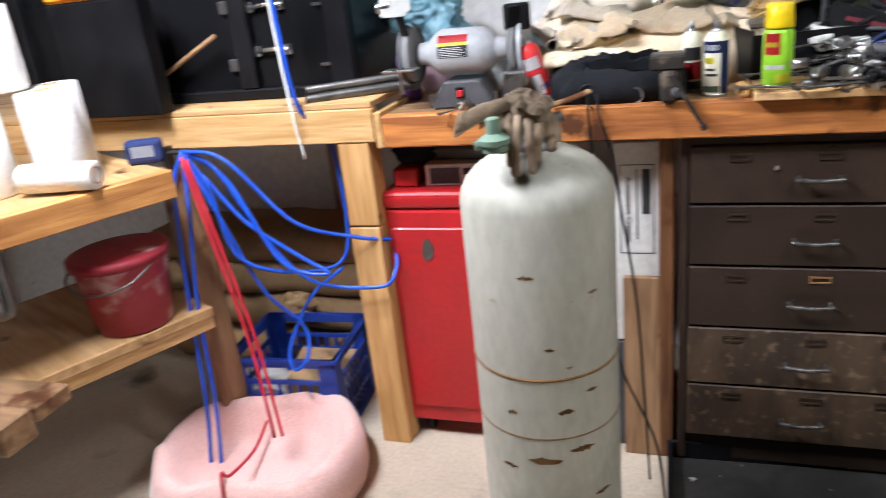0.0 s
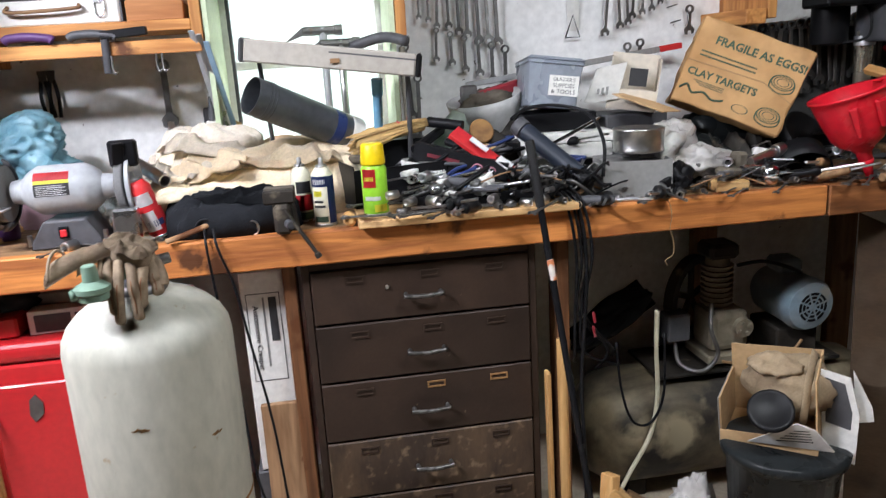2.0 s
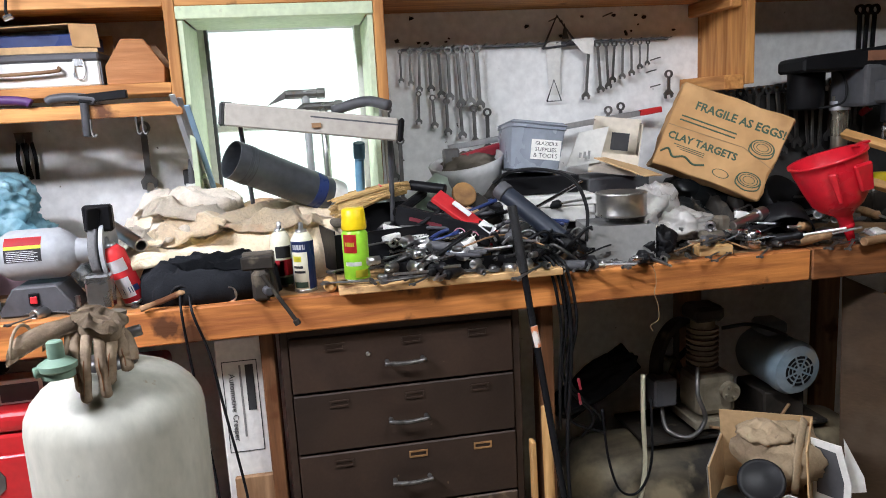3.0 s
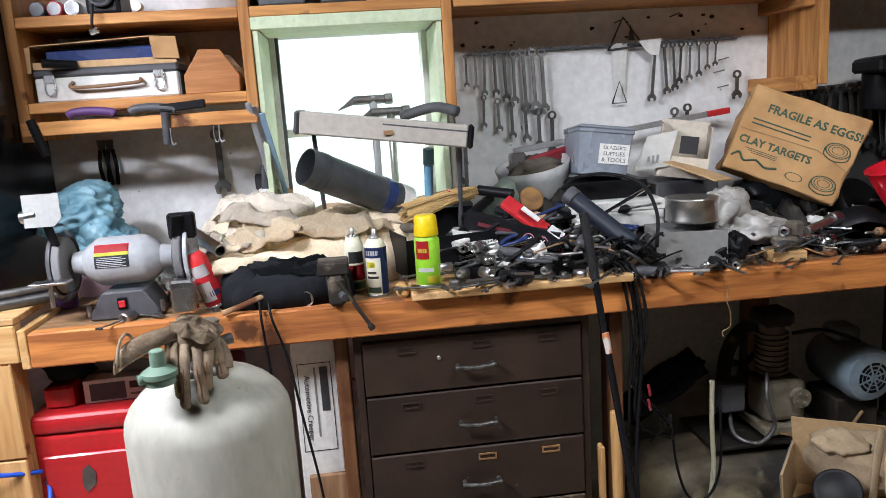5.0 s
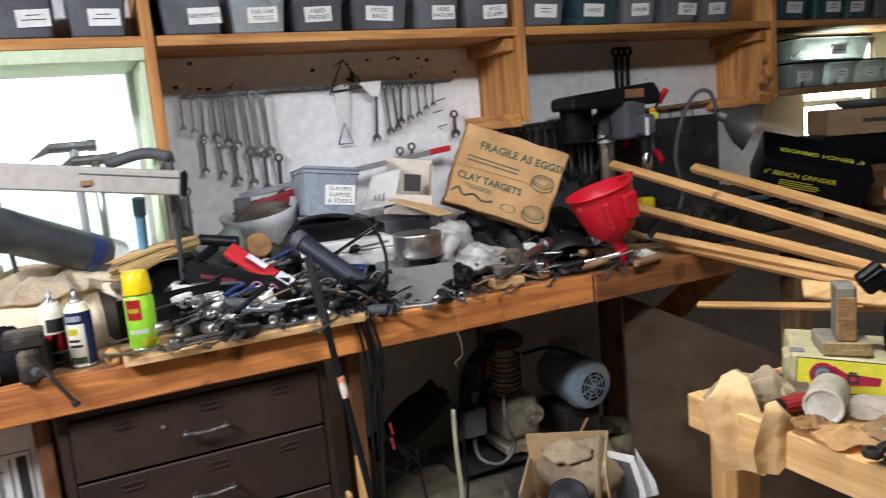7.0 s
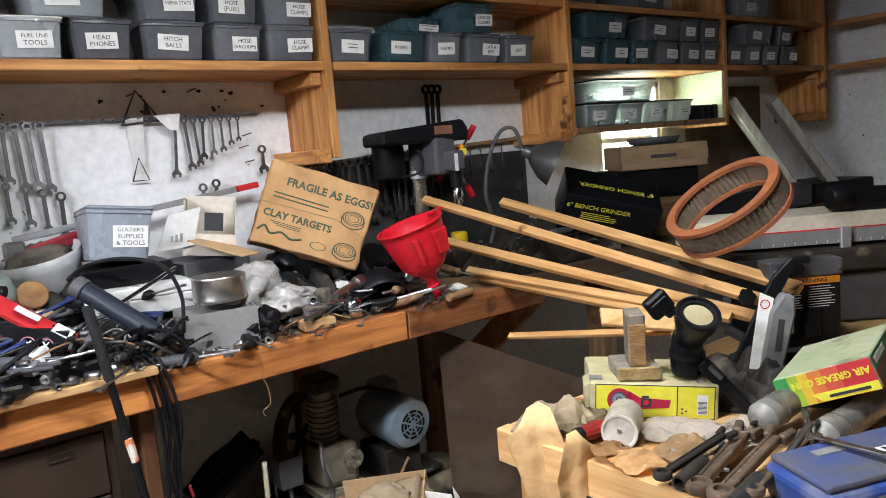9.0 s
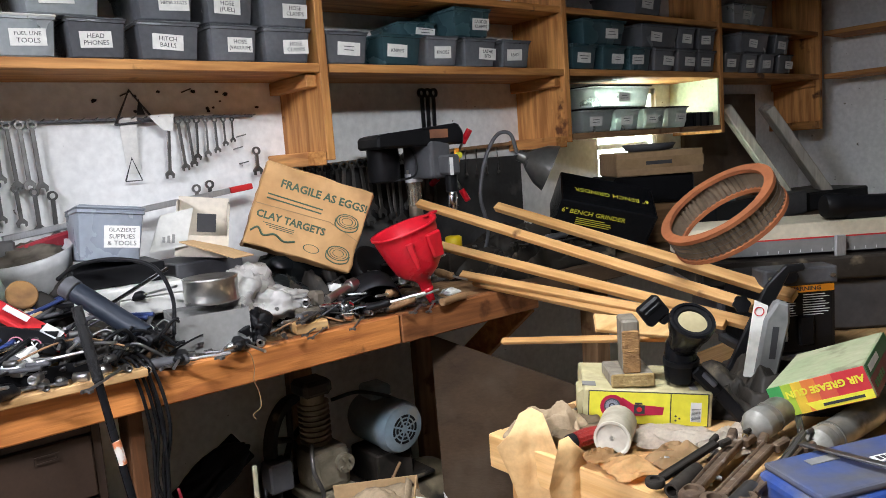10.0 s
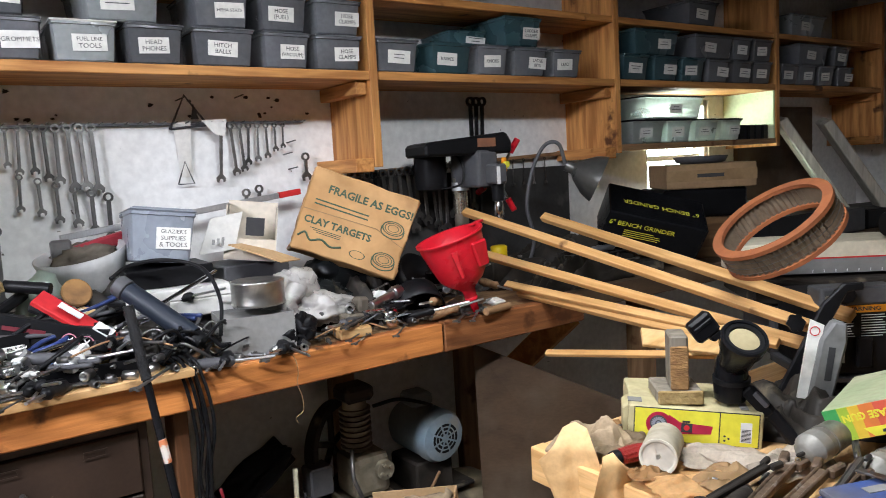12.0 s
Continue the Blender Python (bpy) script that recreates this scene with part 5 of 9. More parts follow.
single("coiled_clip", tube([(1.86 + 0.022 * math.cos(a), 2.08 + 0.008 * a / 6, TOP + 0.026 + 0.022 * math.sin(a)) for a in np.linspace(0, 12, 20)], 0.004, 6, 2), BLACK, "coiled black cord loop", "cord")

vi = thing("bench_vise", "small dark grease-stained bench vise on the bench edge", "vise", pose(2.045, 2.10, TOP))
part("body", join(prism([(-0.035, 0), (0.035, 0), (0.028, 0.05), (0.022, 0.075), (-0.022, 0.075), (-0.03, 0.05)], 0.07, pose(0, -0.01, 0), 0.004)), DARKGREASE, vi)
part("jaw", box(0.075, 0.02, 0.032, (-0.005, -0.035, 0.075), 0.004), DARKGREASE, vi)
part("jaw", box(0.075, 0.022, 0.035, (-0.005, 0.01, 0.075), 0.004), CASTIRON, vi)
part("slide", box(0.04, 0.05, 0.07, (0, -0.045, 0.005), 0.008), DARKGREASE, vi)
part("screw", rod((0.0, -0.035, 0.035), (0.02, -0.085, 0.03), 0.011), DARKGREY, vi)
part("handle", join(rod((0.005, -0.075, 0.07), (0.075, -0.09, -0.045), 0.005), rod((0.072, -0.09, -0.04), (0.078, -0.09, -0.052), 0.008)), DARKGREASE, vi)
single("wooden_knob", lathe([(0.006, 0), (0.014, 0.006), (0.017, 0.025), (0.012, 0.045), (0.015, 0.052), (0.007, 0.058)], 14, along((2.205, 2.06, TOP + 0.017), (2.2, 2.14, TOP + 0.02))), PINE_Y, "turned orange wooden file handle", "handle")

# plywood slab and what lies on it
single("plywood_slab", span((2.222, 2.022, TOP + 0.003), (2.772, 2.6, TOP + 0.021), 0.002), PLY, "pale plywood slab overhanging the bench edge", "plywood")
PZ = TOP + 0.022
dr = thing("drawer_slide", "long black metal channel lying on the plywood", "channel", pose(2.54, 2.11, PZ, 0, 0, -3))
part("web", box(0.34, 0.05, 0.006, (0, 0, 0)), BLACK, dr)
part("flange", box(0.34, 0.004, 0.034, (0, -0.025, 0)), BLACK, dr)
part("flange", box(0.34, 0.004, 0.04, (0, 0.025, 0)), BLACK, dr)
part("bracket", join(span((-0.2, -0.03, 0), (-0.165, 0.02, 0.03), 0.003), rod((-0.19, -0.01, 0.028), (-0.12, -0.01, 0.05), 0.006)), DULLSTEEL, dr)
wb = thing("shoe_carton", "black open shoe carton with a white printed label", "carton", pose(2.33, 2.30, PZ, 0, 0, 14))
open_box(wb, 0.26, 0.18, (0.1, 0.11, 0.11, 0.11), BLACK)
part("label", span((0.03, -0.0915, 0.052), (0.115, -0.0905, 0.076)), LABEL, wb)
words("WORK", 0.024, INK, wb, pose(0.072, -0.092, 0.064) @ FRONT, stretch=1.15)
bw = thing("hand_broom", "short straw hand broom lying on the cartons", "broom", pose(2.44, 2.38, 1.185, 0, -10, 0))
random.seed(12)
straws = []
for k in range(150):
    f, h = random.uniform(-1, 1), random.uniform(-1, 1)
    l_ = random.uniform(0.19, 0.225)
    straws.append(tube([(0.01, 0.018 * f, 0.01 * h), (-0.08, 0.035 * f, 0.018 * h), (-l_, 0.062 * f + random.uniform(-0.006, 0.006), 0.03 * h - 0.012)], 0.0022, 4, 2))
part("bristles", join(*straws), STRAW, bw)
part("core", prism([(0.0, -0.015), (-0.2, -0.055), (-0.2, 0.055), (0.0, 0.015)], 0.03, pose(0, 0.0, -0.002) @ pose(0, 0, 0.012, -90, 0, 0), 0.004), STRAW, bw)
part("grip", rod((0.012, 0, 0), (0.1, -0.05, -0.03), 0.015), BLACK, bw)
part("stitching", join(*[beam((-x, -0.02 - 0.16 * x, 0.02), (-x, 0.02 + 0.16 * x, 0.02), 0.004, 0.003, 0) for x in (0.04, 0.07)]), REDINK, bw)
single("carton_prop", box(0.2, 0.14, 0.15, (0, 0, 0), 0.003), BLACK, "dark box under the broom", "carton", pose(2.34, 2.46, PZ))

# strip light and duct resting in front of the window
sl = thing("strip_light", "old beige fluorescent strip light lying across tools", "light fixture", pose(0, 0, 0))
part("housing", beam((1.985, 2.33, 1.408), (2.415, 2.27, 1.345), 0.10, 0.058, 0.004), BEIGEMETAL, sl)
part("end_cap", beam((2.4155, 2.27, 1.345), (2.43, 2.268, 1.343), 0.102, 0.062, 0.006), BLACK, sl)
part("end_cap", beam((1.972, 2.332, 1.41), (1.9845, 2.33, 1.408), 0.102, 0.062, 0.006), DARKGREY, sl)
part("switch", box(0.024, 0.004, 0.012, (2.205, 2.245, 1.362)), OLD_X, sl)
part("seam", beam((1.99, 2.2805, 1.421), (2.41, 2.2205, 1.358), 0.002, 0.004, 0), DARKGREY, sl)
du = thing("duct_tube", "grey sheet-metal duct tube lying at a slant", "duct", pose(0, 0, 0))
m_ = along((1.985, 2.27, 1.295), (2.235, 2.42, 1.165))
part("tube", ring_sheet(0.05, 0.0475, 0.335, 32, m_), GALV, du)
for z in (0.03, 0.04, 0.05):
    part("bead", ring_sheet(0.0515, 0.0495, 0.003, 32, m_ @ pose(0, 0, z)), GALV, du)
part("sticker", ring_sheet(0.0512, 0.0495, 0.03, 40, m_ @ pose(0, 0, 0.24)), BLUECAN, du, "blue sticker band")
part("label", ring_sheet(0.0512, 0.0495, 0.04, 40, m_ @ pose(0, 0, 0.295)), LABEL, du)
for x, y, l_, ma in ((2.185, 2.66, 0.5, GREYTOOL), (2.235, 2.64, 0.46, STEEL)):
    hammer(pose(x, y, TOP), l_, "hammer standing on its handle before the window", ma)
single("pole_grip", join(rod((2.31, 2.45, TOP), (2.315, 2.36, 1.27), 0.013), rod((2.315, 2.36, 1.27), (2.316, 2.35, 1.315), 0.016)), mat("pale_blue_handle", (0.2, 0.42, 0.6), (0.16, 0.36, 0.52), rough=0.4), "pale blue tool handle with black grip", "handle")
single("wood_dowel", rod((2.40, 2.66, TOP), (2.405, 2.7, 1.38), 0.008), OLD_Z, "thin brown wooden dowel by the window", "dowel")
single("wood_dowel", rod((2.43, 2.67, TOP), (2.43, 2.72, 1.40), 0.01), GREYWOOD, "pale thin batten by the window", "dowel")
single("rolled_hose", tube([(2.26, 2.5, 1.405), (2.35, 2.45, 1.425), (2.41, 2.40, 1.41)], 0.015, 12, 6), DARKGREY, "ribbed dark grey flexible pipe on the strip light", "pipe")
single("steel_prop", rod((2.40, 2.42, TOP + 0.02), (2.395, 2.3, 1.318), 0.007), DARKGREY, "thin steel rod under the strip light", "rod")
single("steel_prop", rod((2.02, 2.46, TOP + 0.1), (2.01, 2.34, 1.374), 0.006), DARKGREY, "thin steel rod behind the duct", "rod")
# tools left of the window
for x, z1, ma, lab in ((1.845, 1.47, ALU, "long bright steel straightedge standing upright"), (1.862, 1.46, STEEL, "narrow steel rule standing upright"), (1.88, 1.44, mat("blue_steel_rule", (0.28, 0.4, 0.5), (0.22, 0.34, 0.44), rough=0.4, metal=0.3), "bluish steel rule leaning at the window")):
    single("steel_rule", beam((x + 0.06, 2.62, TOP), (x - 0.012, 2.44, z1), 0.018, 0.004), ma, lab, "rule", group="rules")
single("socket_outlet", span((1.79, WALL - 0.02, 1.20), (1.86, WALL - 0.001, 1.25), 0.004), DARKGREY, "grey metal wall outlet box", "outlet")
cs = thing("caulk_tube", "white caulk tube with a dark nozzle", "tube", pose(1.845, 2.55, 1.10))
part("tube", cyl(0.02, 0.09, (0, 0, 0.03), 16), WHITE, cs)
part("nozzle", cyl(0.012, 0.07, (0, 0, 0.12), 12, 0.006), DARKGREY, cs)
single("carton_block", box(0.09, 0.1, 0.16, (0, 0, 0), 0.003), CARD, "small carton among the rags", "carton", pose(1.845, 2.58, TOP))


# ---- bins on the shelves ----
def bin_shell(w, d, h, flare=0.88):
    """An open tub with thin flared walls and a ribbed front."""
    bm = bmesh.new()
    t = 0.003

    def ring(k, z, inset, bulge=0.0):
        hw, hd, c = w / 2 * k - inset, d / 2 * k - inset, 0.016
        pts = []
        for sx, sy, a0 in ((1, 1, 0), (-1, 1, 90), (-1, -1, 180), (1, -1, 270)):
            for a in (0, 45, 90):
                pts.append(bm.verts.new((sx * (hw - c) + c * math.cos(radians(a0 + a)), sy * (hd - c) + c * math.sin(radians(a0 + a)), z)))
        return pts

    rings = [ring(flare, 0, 0.004), ring(flare, 0.004, 0), ring(0.965, h * 0.86, 0), ring(1.0, h * 0.87, 0), ring(1.0, h * 0.93, 0), ring(0.965, h * 0.93, t), ring(flare, 0.008, t)]
    for lo, hi in zip(rings, rings[1:]):
        n = len(lo)
        for k in range(n):
            bm.faces.new((lo[k], lo[(k + 1) % n], hi[(k + 1) % n], hi[k]))
    bm.faces.new(rings[0][::-1])
    bm.faces.new(rings[-1])
    bmesh.ops.recalc_face_normals(bm, faces=bm.faces)
    return smooth(bm, 30)


BIN_MESHES = {}


def storage_bin(x, z, w, text, plastic, h=0.105, y=2.46, d=0.27, turn=0.0, label="", lid=True, group="labelled bins on the shelves", lid_material=None):
    """A lidded shoe-box bin whose front stands at y, with a paper label."""
    note = label or "smoky grey plastic storage bin with a handwritten label"
    b = thing("storage_bin", note, "storage bin", pose(x, y + d / 2, z, 0, 0, turn), group)
    key = (round(w, 2), plastic.name, h, d, lid_material is None)
    if key not in BIN_MESHES:
        bm = join(box(w * 1.0, d * 1.0, h * 0.055, (0, 0, h * 0.935), 0.004), box(w * 0.9, d * 0.9, h * 0.03, (0, 0, h * 0.985), 0.003))
        BIN_MESHES[key] = (mesh_of(bin_shell(w, d, h), "tub", plastic), mesh_of(bm, "lid", lid_material or plastic))
    parts_ = [("tub", BIN_MESHES[key][0])] + ([("lid", BIN_MESHES[key][1])] if lid else [])
    for name, me in parts_:
        o = new(name, me)
        o.parent = b
    lw, lh = min(0.085, w * 0.52), h * 0.4
    tilt = math.degrees(math.atan2(d / 2 * 0.085, h * 0.86))
    off = random.uniform(-0.02, 0.035) * (w / 0.16)
    yy = -d / 2 * (0.88 + 0.085 * 0.52) - 0.0025
    m = pose(off, yy, h * 0.45, tilt, random.uniform(-3, 3), 0)
    lb = part("label", box(lw, 0.001, lh, (0, 0, -lh / 2)), LABEL, b, m=m)
    lines = text.split("|") if text else []
    for k, line in enumerate(lines):
        size = min(0.017, 1.5 * lw / max(len(line), 4))
        words(line, size, INK, lb, pose(0, -0.0008, (len(lines) / 2 - 0.5 - k) * 0.017) @ FRONT)
    if not lines:
        for k in range(2):
            part("handwriting", box(lw * random.uniform(0.4, 0.75), 0.0006, 0.0026, (0, -0.0008, 0.006 - 0.011 * k)), DARKGREY, lb)
    return b


TEAL = "teal tinted plastic storage bin with a white label"
S1, S2 = Z1 + 0.029, Z1 + 0.029 + 0.108
row = [(1.95, 0.145, ""), (2.12, 0.145, ""), (2.29, 0.145, ""), (2.525, 0.165, "GROMMETS"), (2.705, 0.16, "FUEL LINE|TOOLS"), (2.875, 0.155, "HEAD|PHONES"), (3.07, 0.18, "HITCH|BALLS"), (3.255, 0.15, "HOSE|(VACUUM)"), (3.435, 0.165, "HOSE|CLAMPS"),
       (3.65, 0.165, ""), (3.865, 0.18, "KNIVES"), (4.055, 0.145, "KNOBS"), (4.235, 0.17, "LATHE|BITS"), (4.425, 0.155, "LEAD")]
for x, w, text in row:
    storage_bin(x, S1, w, text, BINTEAL if text == "KNIVES" else BINCLEAR if text.startswith("FUEL") else BINPLASTIC, turn=random.uniform(-2, 2), label=TEAL if text == "KNIVES" else "clear plastic storage bin with a white lid" if text.startswith("FUEL") else "", lid_material=WHITE if text.startswith("FUEL") else None)
for x, w, text in ((2.50, 0.17, ""), (2.80, 0.2, ""), (3.07, 0.175, "HEMA STATS"), (3.255, 0.155, "HOSE|(FUEL)"), (3.435, 0.165, "HOSE|CLAMPS")):
    storage_bin(x, S2, w, text, BINCLEAR if x == 2.80 else BINPLASTIC, turn=random.uniform(-2, 2), label="milky clear plastic storage bin on top of others" if x == 2.80 else "")
storage_bin(4.2, S2, 0.19, "LADDER|CLAMPS", BINTEAL, turn=1, label=TEAL)
storage_bin(4.02, S2, 0.17, "", BINTEAL, h=0.06, y=2.55, turn=-4, label="flat teal lidded tray on the bins")
for x in (4.83, 5.03, 5.22, 5.41, 5.60, 5.77):
    storage_bin(x, S1, 0.165, "", BINPLASTIC if x > 5.3 else BINTEAL, label="" if x > 5.3 else TEAL)
for x, w in ((4.97, 0.3), (5.38, 0.3), (5.60, 0.15), (5.78, 0.16)):
    storage_bin(x, S2, w, "", BINTEAL if x < 5.1 else BINPLASTIC, label=TEAL if x < 5.1 else "")
for x in (6.02, 6.19, 6.38, 6.58):
    storage_bin(x, S1, 0.165, "", BINPLASTIC)
for x, w in ((6.25, 0.3), (6.55, 0.17)):
    storage_bin(x, S2, w, "", BINPLASTIC)
storage_bin(5.3, Z2 + 0.027, 0.22, "", BINPLASTIC)
storage_bin(6.2, Z2 + 0.027, 0.34, "", BINCLEAR, label="clear plastic bin with tan contents on the top shelf")
for k, (x, w) in enumerate(((4.9, 0.22), (5.11, 0.18), (5.31, 0.18), (5.5, 0.17))):
    storage_bin(x, 1.461, w, "", BINGHOST, h=0.1, lid_material=BLACK, label="clear plastic bin lit from behind by the window")
storage_bin(5.08, 1.563, 0.42, "", BINGHOST, h=0.1, lid_material=BLACK, label="large clear plastic bin on the low shelf")
for k in range(4):
    single("cable_box", box(0.055, 0.12, 0.07, (0, 0, 0), 0.004), BLACK, "small black boxes in a row on the low shelf", "box", pose(5.64 + 0.06 * k, 2.55, 1.461, 0, 0, random.uniform(-8, 8)), "small black boxes")
b = storage_bin(0, 0, 0.16, "", BINPLASTIC, y=0, group="bins on the end wall")
b.matrix_basis = pose(7.19, 1.55, Z1 + 0.029, 0, 0, -90)
b = storage_bin(0, 0, 0.16, "", BINPLASTIC, y=0, group="bins on the end wall")
b.matrix_basis = pose(7.19, 0.8, Z1 + 0.029, 0, 0, -90)

# ---- left shelf unit ----
tc = thing("metal_toolbox", "long white and grey metal toolbox with spring catches", "toolbox", pose(1.455, 2.60, 1.504))
part("body", box(0.38, 0.2, 0.065, (0, 0, 0), 0.004), CARDWHITE, tc)
part("lid", box(0.385, 0.205, 0.022, (0, 0, 0.066), 0.006), DARKGREY, tc)
part("end_panel", box(0.004, 0.19, 0.06, (0.193, 0, 0.003)), DARKGREY, tc)
for x in (-0.15, 0.14):
    part("catch", join(tube([(x - 0.012, -0.103, 0.07), (x - 0.013, -0.108, 0.03), (x, -0.109, 0.018), (x + 0.013, -0.108, 0.03), (x + 0.012, -0.103, 0.07)], 0.0025, 6), box(0.026, 0.005, 0.02, (x, -0.103, 0.052), 0.001)), STEEL, tc)
part("handle", tube([(-0.09, -0.104, 0.05), (-0.08, -0.12, 0.035), (0.08, -0.12, 0.04), (0.09, -0.104, 0.05)], 0.005), OLD_X, tc)
oc = thing("open_carton", "open shallow cardboard carton with raised flaps", "carton", pose(1.455, 2.60, 1.593))
part("tray", join(span((-0.19, -0.095, 0), (0.19, 0.095, 0.003)), span((-0.19, -0.095, 0.003), (0.19, -0.092, 0.018)), span((-0.19, 0.092, 0.003), (0.19, 0.095, 0.06))), CARD, oc)
part("flap", prism([(-0.27, 0), (-0.195, 0.0), (-0.19, 0.07), (-0.265, 0.065)], 0.003, pose(0, -0.1, -0.01)), CARD, oc)
part("flap", prism([(0.13, 0.015), (0.2, 0.01), (0.195, 0.07), (0.125, 0.075)], 0.003, pose(0, -0.1, 0)), CARDORANGE, oc)
part("flap", beam((-0.19, -0.05, 0.062), (0.13, -0.05, 0.074), 0.1, 0.003, 0), CARD, oc)
part("inner_sheet", box(0.33, 0.15, 0.05, (0, 0.01, 0.003), 0.005), BLUECAN, oc, "dark contents")
single("pipe_stub", rod((1.31, 2.45, 1.605), (1.38, 2.5, 1.6), 0.012), BLACK, "black rubber pipe stub on the toolbox", "pipe")
cad = thing("tool_tote", "brown wooden tool tote with a sloped end", "tote", pose(1.735, 2.6, 1.504))
for y in (-0.1, 0.08):
    part("end_board", prism([(-0.075, 0), (0.075, 0), (0.078, 0.045), (0.03, 0.118), (-0.028, 0.12), (-0.075, 0.05)], 0.015, pose(0, y, 0), 0.002), wood("tote_wood", (0.4, 0.17, 0.06), (0.3, 0.12, 0.04), "x") if y < 0 else OLD_X, cad)
part("side_board", span((0.06, -0.085, 0), (0.076, 0.08, 0.045), 0.002), OLD_X, cad)
part("side_board", span((-0.074, -0.085, 0), (-0.06, 0.08, 0.045), 0.002), OLD_X, cad)
part("grip", rod((0, -0.085, 0.1), (0, 0.08, 0.1), 0.012), OLD_X, cad)
for k, (x, col) in enumerate(((1.30, DARKGREY), (1.345, REDINK), (1.39, ALU))):
    t_ = thing("flashlight", "metal flashlight lying on the shelf, lens outward", "flashlight", pose(x, 2.5, Z1 + 0.05), "flashlights")
    part("head", lathe([(0.02, 0), (0.021, 0.03), (0.015, 0.045), (0.013, 0.16)], 18, pose(0, 0, 0, -90, 0, 0)), col, t_)
    part("lens", cyl(0.0175, 0.002, m=pose(0, -0.0005, 0, 90, 0, 0), seg=18), CHROME, t_)
bx = thing("charger_box", "black plastic charger box on the shelf", "charger", pose(1.47, 2.56, Z1 + 0.029))
part("case", box(0.09, 0.12, 0.09, (0, 0, 0), 0.01, seg=2), BLACK, bx)
part("handle", tube([(-0.035, -0.06, 0.08), (-0.02, -0.07, 0.03), (0.02, -0.07, 0.03), (0.035, -0.06, 0.08)], 0.006), DARKGREY, bx)
single("short_cable", tube([(1.46, 2.45, 1.75), (1.455, 2.44, 1.70), (1.455, 2.445, 1.685)], 0.004), BLACK, "short black cord with a plug", "cord")
single("plug", rod((1.447, 2.44, 1.676), (1.47, 2.44, 1.683), 0.008, 8), CHROME, "small metal plug hanging from the shelf", "plug")
single("reel_can", cyl(0.013, 0.03, m=pose(1.565, 2.47, Z1 + 0.043, -90, 0, 0)), WHITE, "small white spool on the shelf", "spool")
single("brass_bell", lathe([(0.015, 0), (0.05, 0.03), (0.062, 0.1), (0.06, 0.1), (0.02, 0.06)], 24, pose(1.66, 2.58, Z1 + 0.09, 60, 0, 20)), BRASS, "dull brass horn lying on the shelf", "horn")
# tools hung under the left shelf
for x, l_ in ((1.34, 0.13), (1.365, 0.14)):
    p_ = thing("pliers", "black-handled pliers hung on the wall", "pliers", pose(x, WALL - 0.03, 1.39), "wall tools")
    part("jaws", prism([(-0.012, 0), (0.012, 0), (0.008, -0.035), (-0.008, -0.035)], 0.01, pose(0, -0.005, 0)), DULLSTEEL, p_)
    part("handle", tube([(-0.006, 0, -0.03), (-0.012, 0, -0.08), (-0.006, 0, -l_)], 0.006), BLACK, p_)
    part("handle", tube([(0.006, 0, -0.03), (0.012, 0, -0.08), (0.009, 0, -l_)], 0.006), BLACK, p_)
wrench(0.17, 0.022, pose(1.69, WALL - 0.025, 1.385), "wall tools", "large steel combination wrench hung on the white wall")
for x, m_h in ((1.42, PURPLE), (1.58, DARKGREY)):
    g_ = thing("hand_saw", "hand saw resting on the lower rail, handle outward", "saw", pose(x, SHELF - 0.03, 1.453), "saws")
    part("grip", tube([(-0.06, 0, 0.01), (-0.045, 0, 0.018), (0.0, 0, 0.02), (0.05, 0, 0.014), (0.06, 0, 0.008)], 0.012, 10), m_h, g_)
    part("blade", span((-0.02, 0.01, 0.004), (0.03, 0.2, 0.006)), DULLSTEEL, g_)
hk = thing("claw_hammer", "black claw hammer hung under the shelf rail", "hammer", pose(1.66, SHELF - 0.03, 1.46))
part("head", beam((-0.06, 0, 0.008), (0.06, 0, 0.016), 0.022, 0.022), BLACK, hk)
part("handle", rod((-0.05, 0, 0.0), (-0.055, 0.01, -0.09), 0.011), DARKGREY, hk)
single("ratchet_handle", join(rod((1.26, 2.44, 1.46), (1.285, 2.45, 1.36), 0.012), *[ring_sheet(0.0135, 0.011, 0.004, 12, along((1.26 + 0.0025 * k, 2.44 + 0.001 * k, 1.46 - 0.01 * k), (1.285, 2.45, 1.36))) for k in range(2, 9)]), BLACK, "ribbed black tool handle hanging from the rail", "handle")
for x in (1.62, 1.735, 1.75):
    single("wall_hook", tube([(x, SHELF - 0.03, 1.415), (x, SHELF - 0.032, 1.38), (x + 0.006, SHELF - 0.036, 1.368), (x + 0.012, SHELF - 0.034, 1.374)], 0.003, 6), DULLSTEEL, "small bent wire hook under the rail", "hook", group="hooks")

# ---- wrench rail on the wall ----
rail = thing("wrench_rail", "thin dark metal rail with nails for wrenches", "rail", pose(0, 0, 0))
part("bar", beam((2.5, WALL - 0.008, 1.585), (3.42, WALL - 0.008, 1.590), 0.012, 0.008, 0.001), DARKGREY, rail)
for x in np.linspace(2.52, 3.41, 26):
    part("nail", rod((x, WALL - 0.012, 1.588), (x + 0.003, WALL - 0.05, 1.592), 0.002, 6), DULLSTEEL, rail)
for k in range(9):
    l_ = (0.09, 0.10, 0.115, 0.125, 0.14, 0.155, 0.165, 0.175, 0.185)[k]
    wrench(l_, 0.008 + 0.0009 * k, pose(2.492 + 0.031 * k, WALL - 0.035, 1.578, random.uniform(-3, 3), random.uniform(-3, 3), 0), "wrenches on the rail")
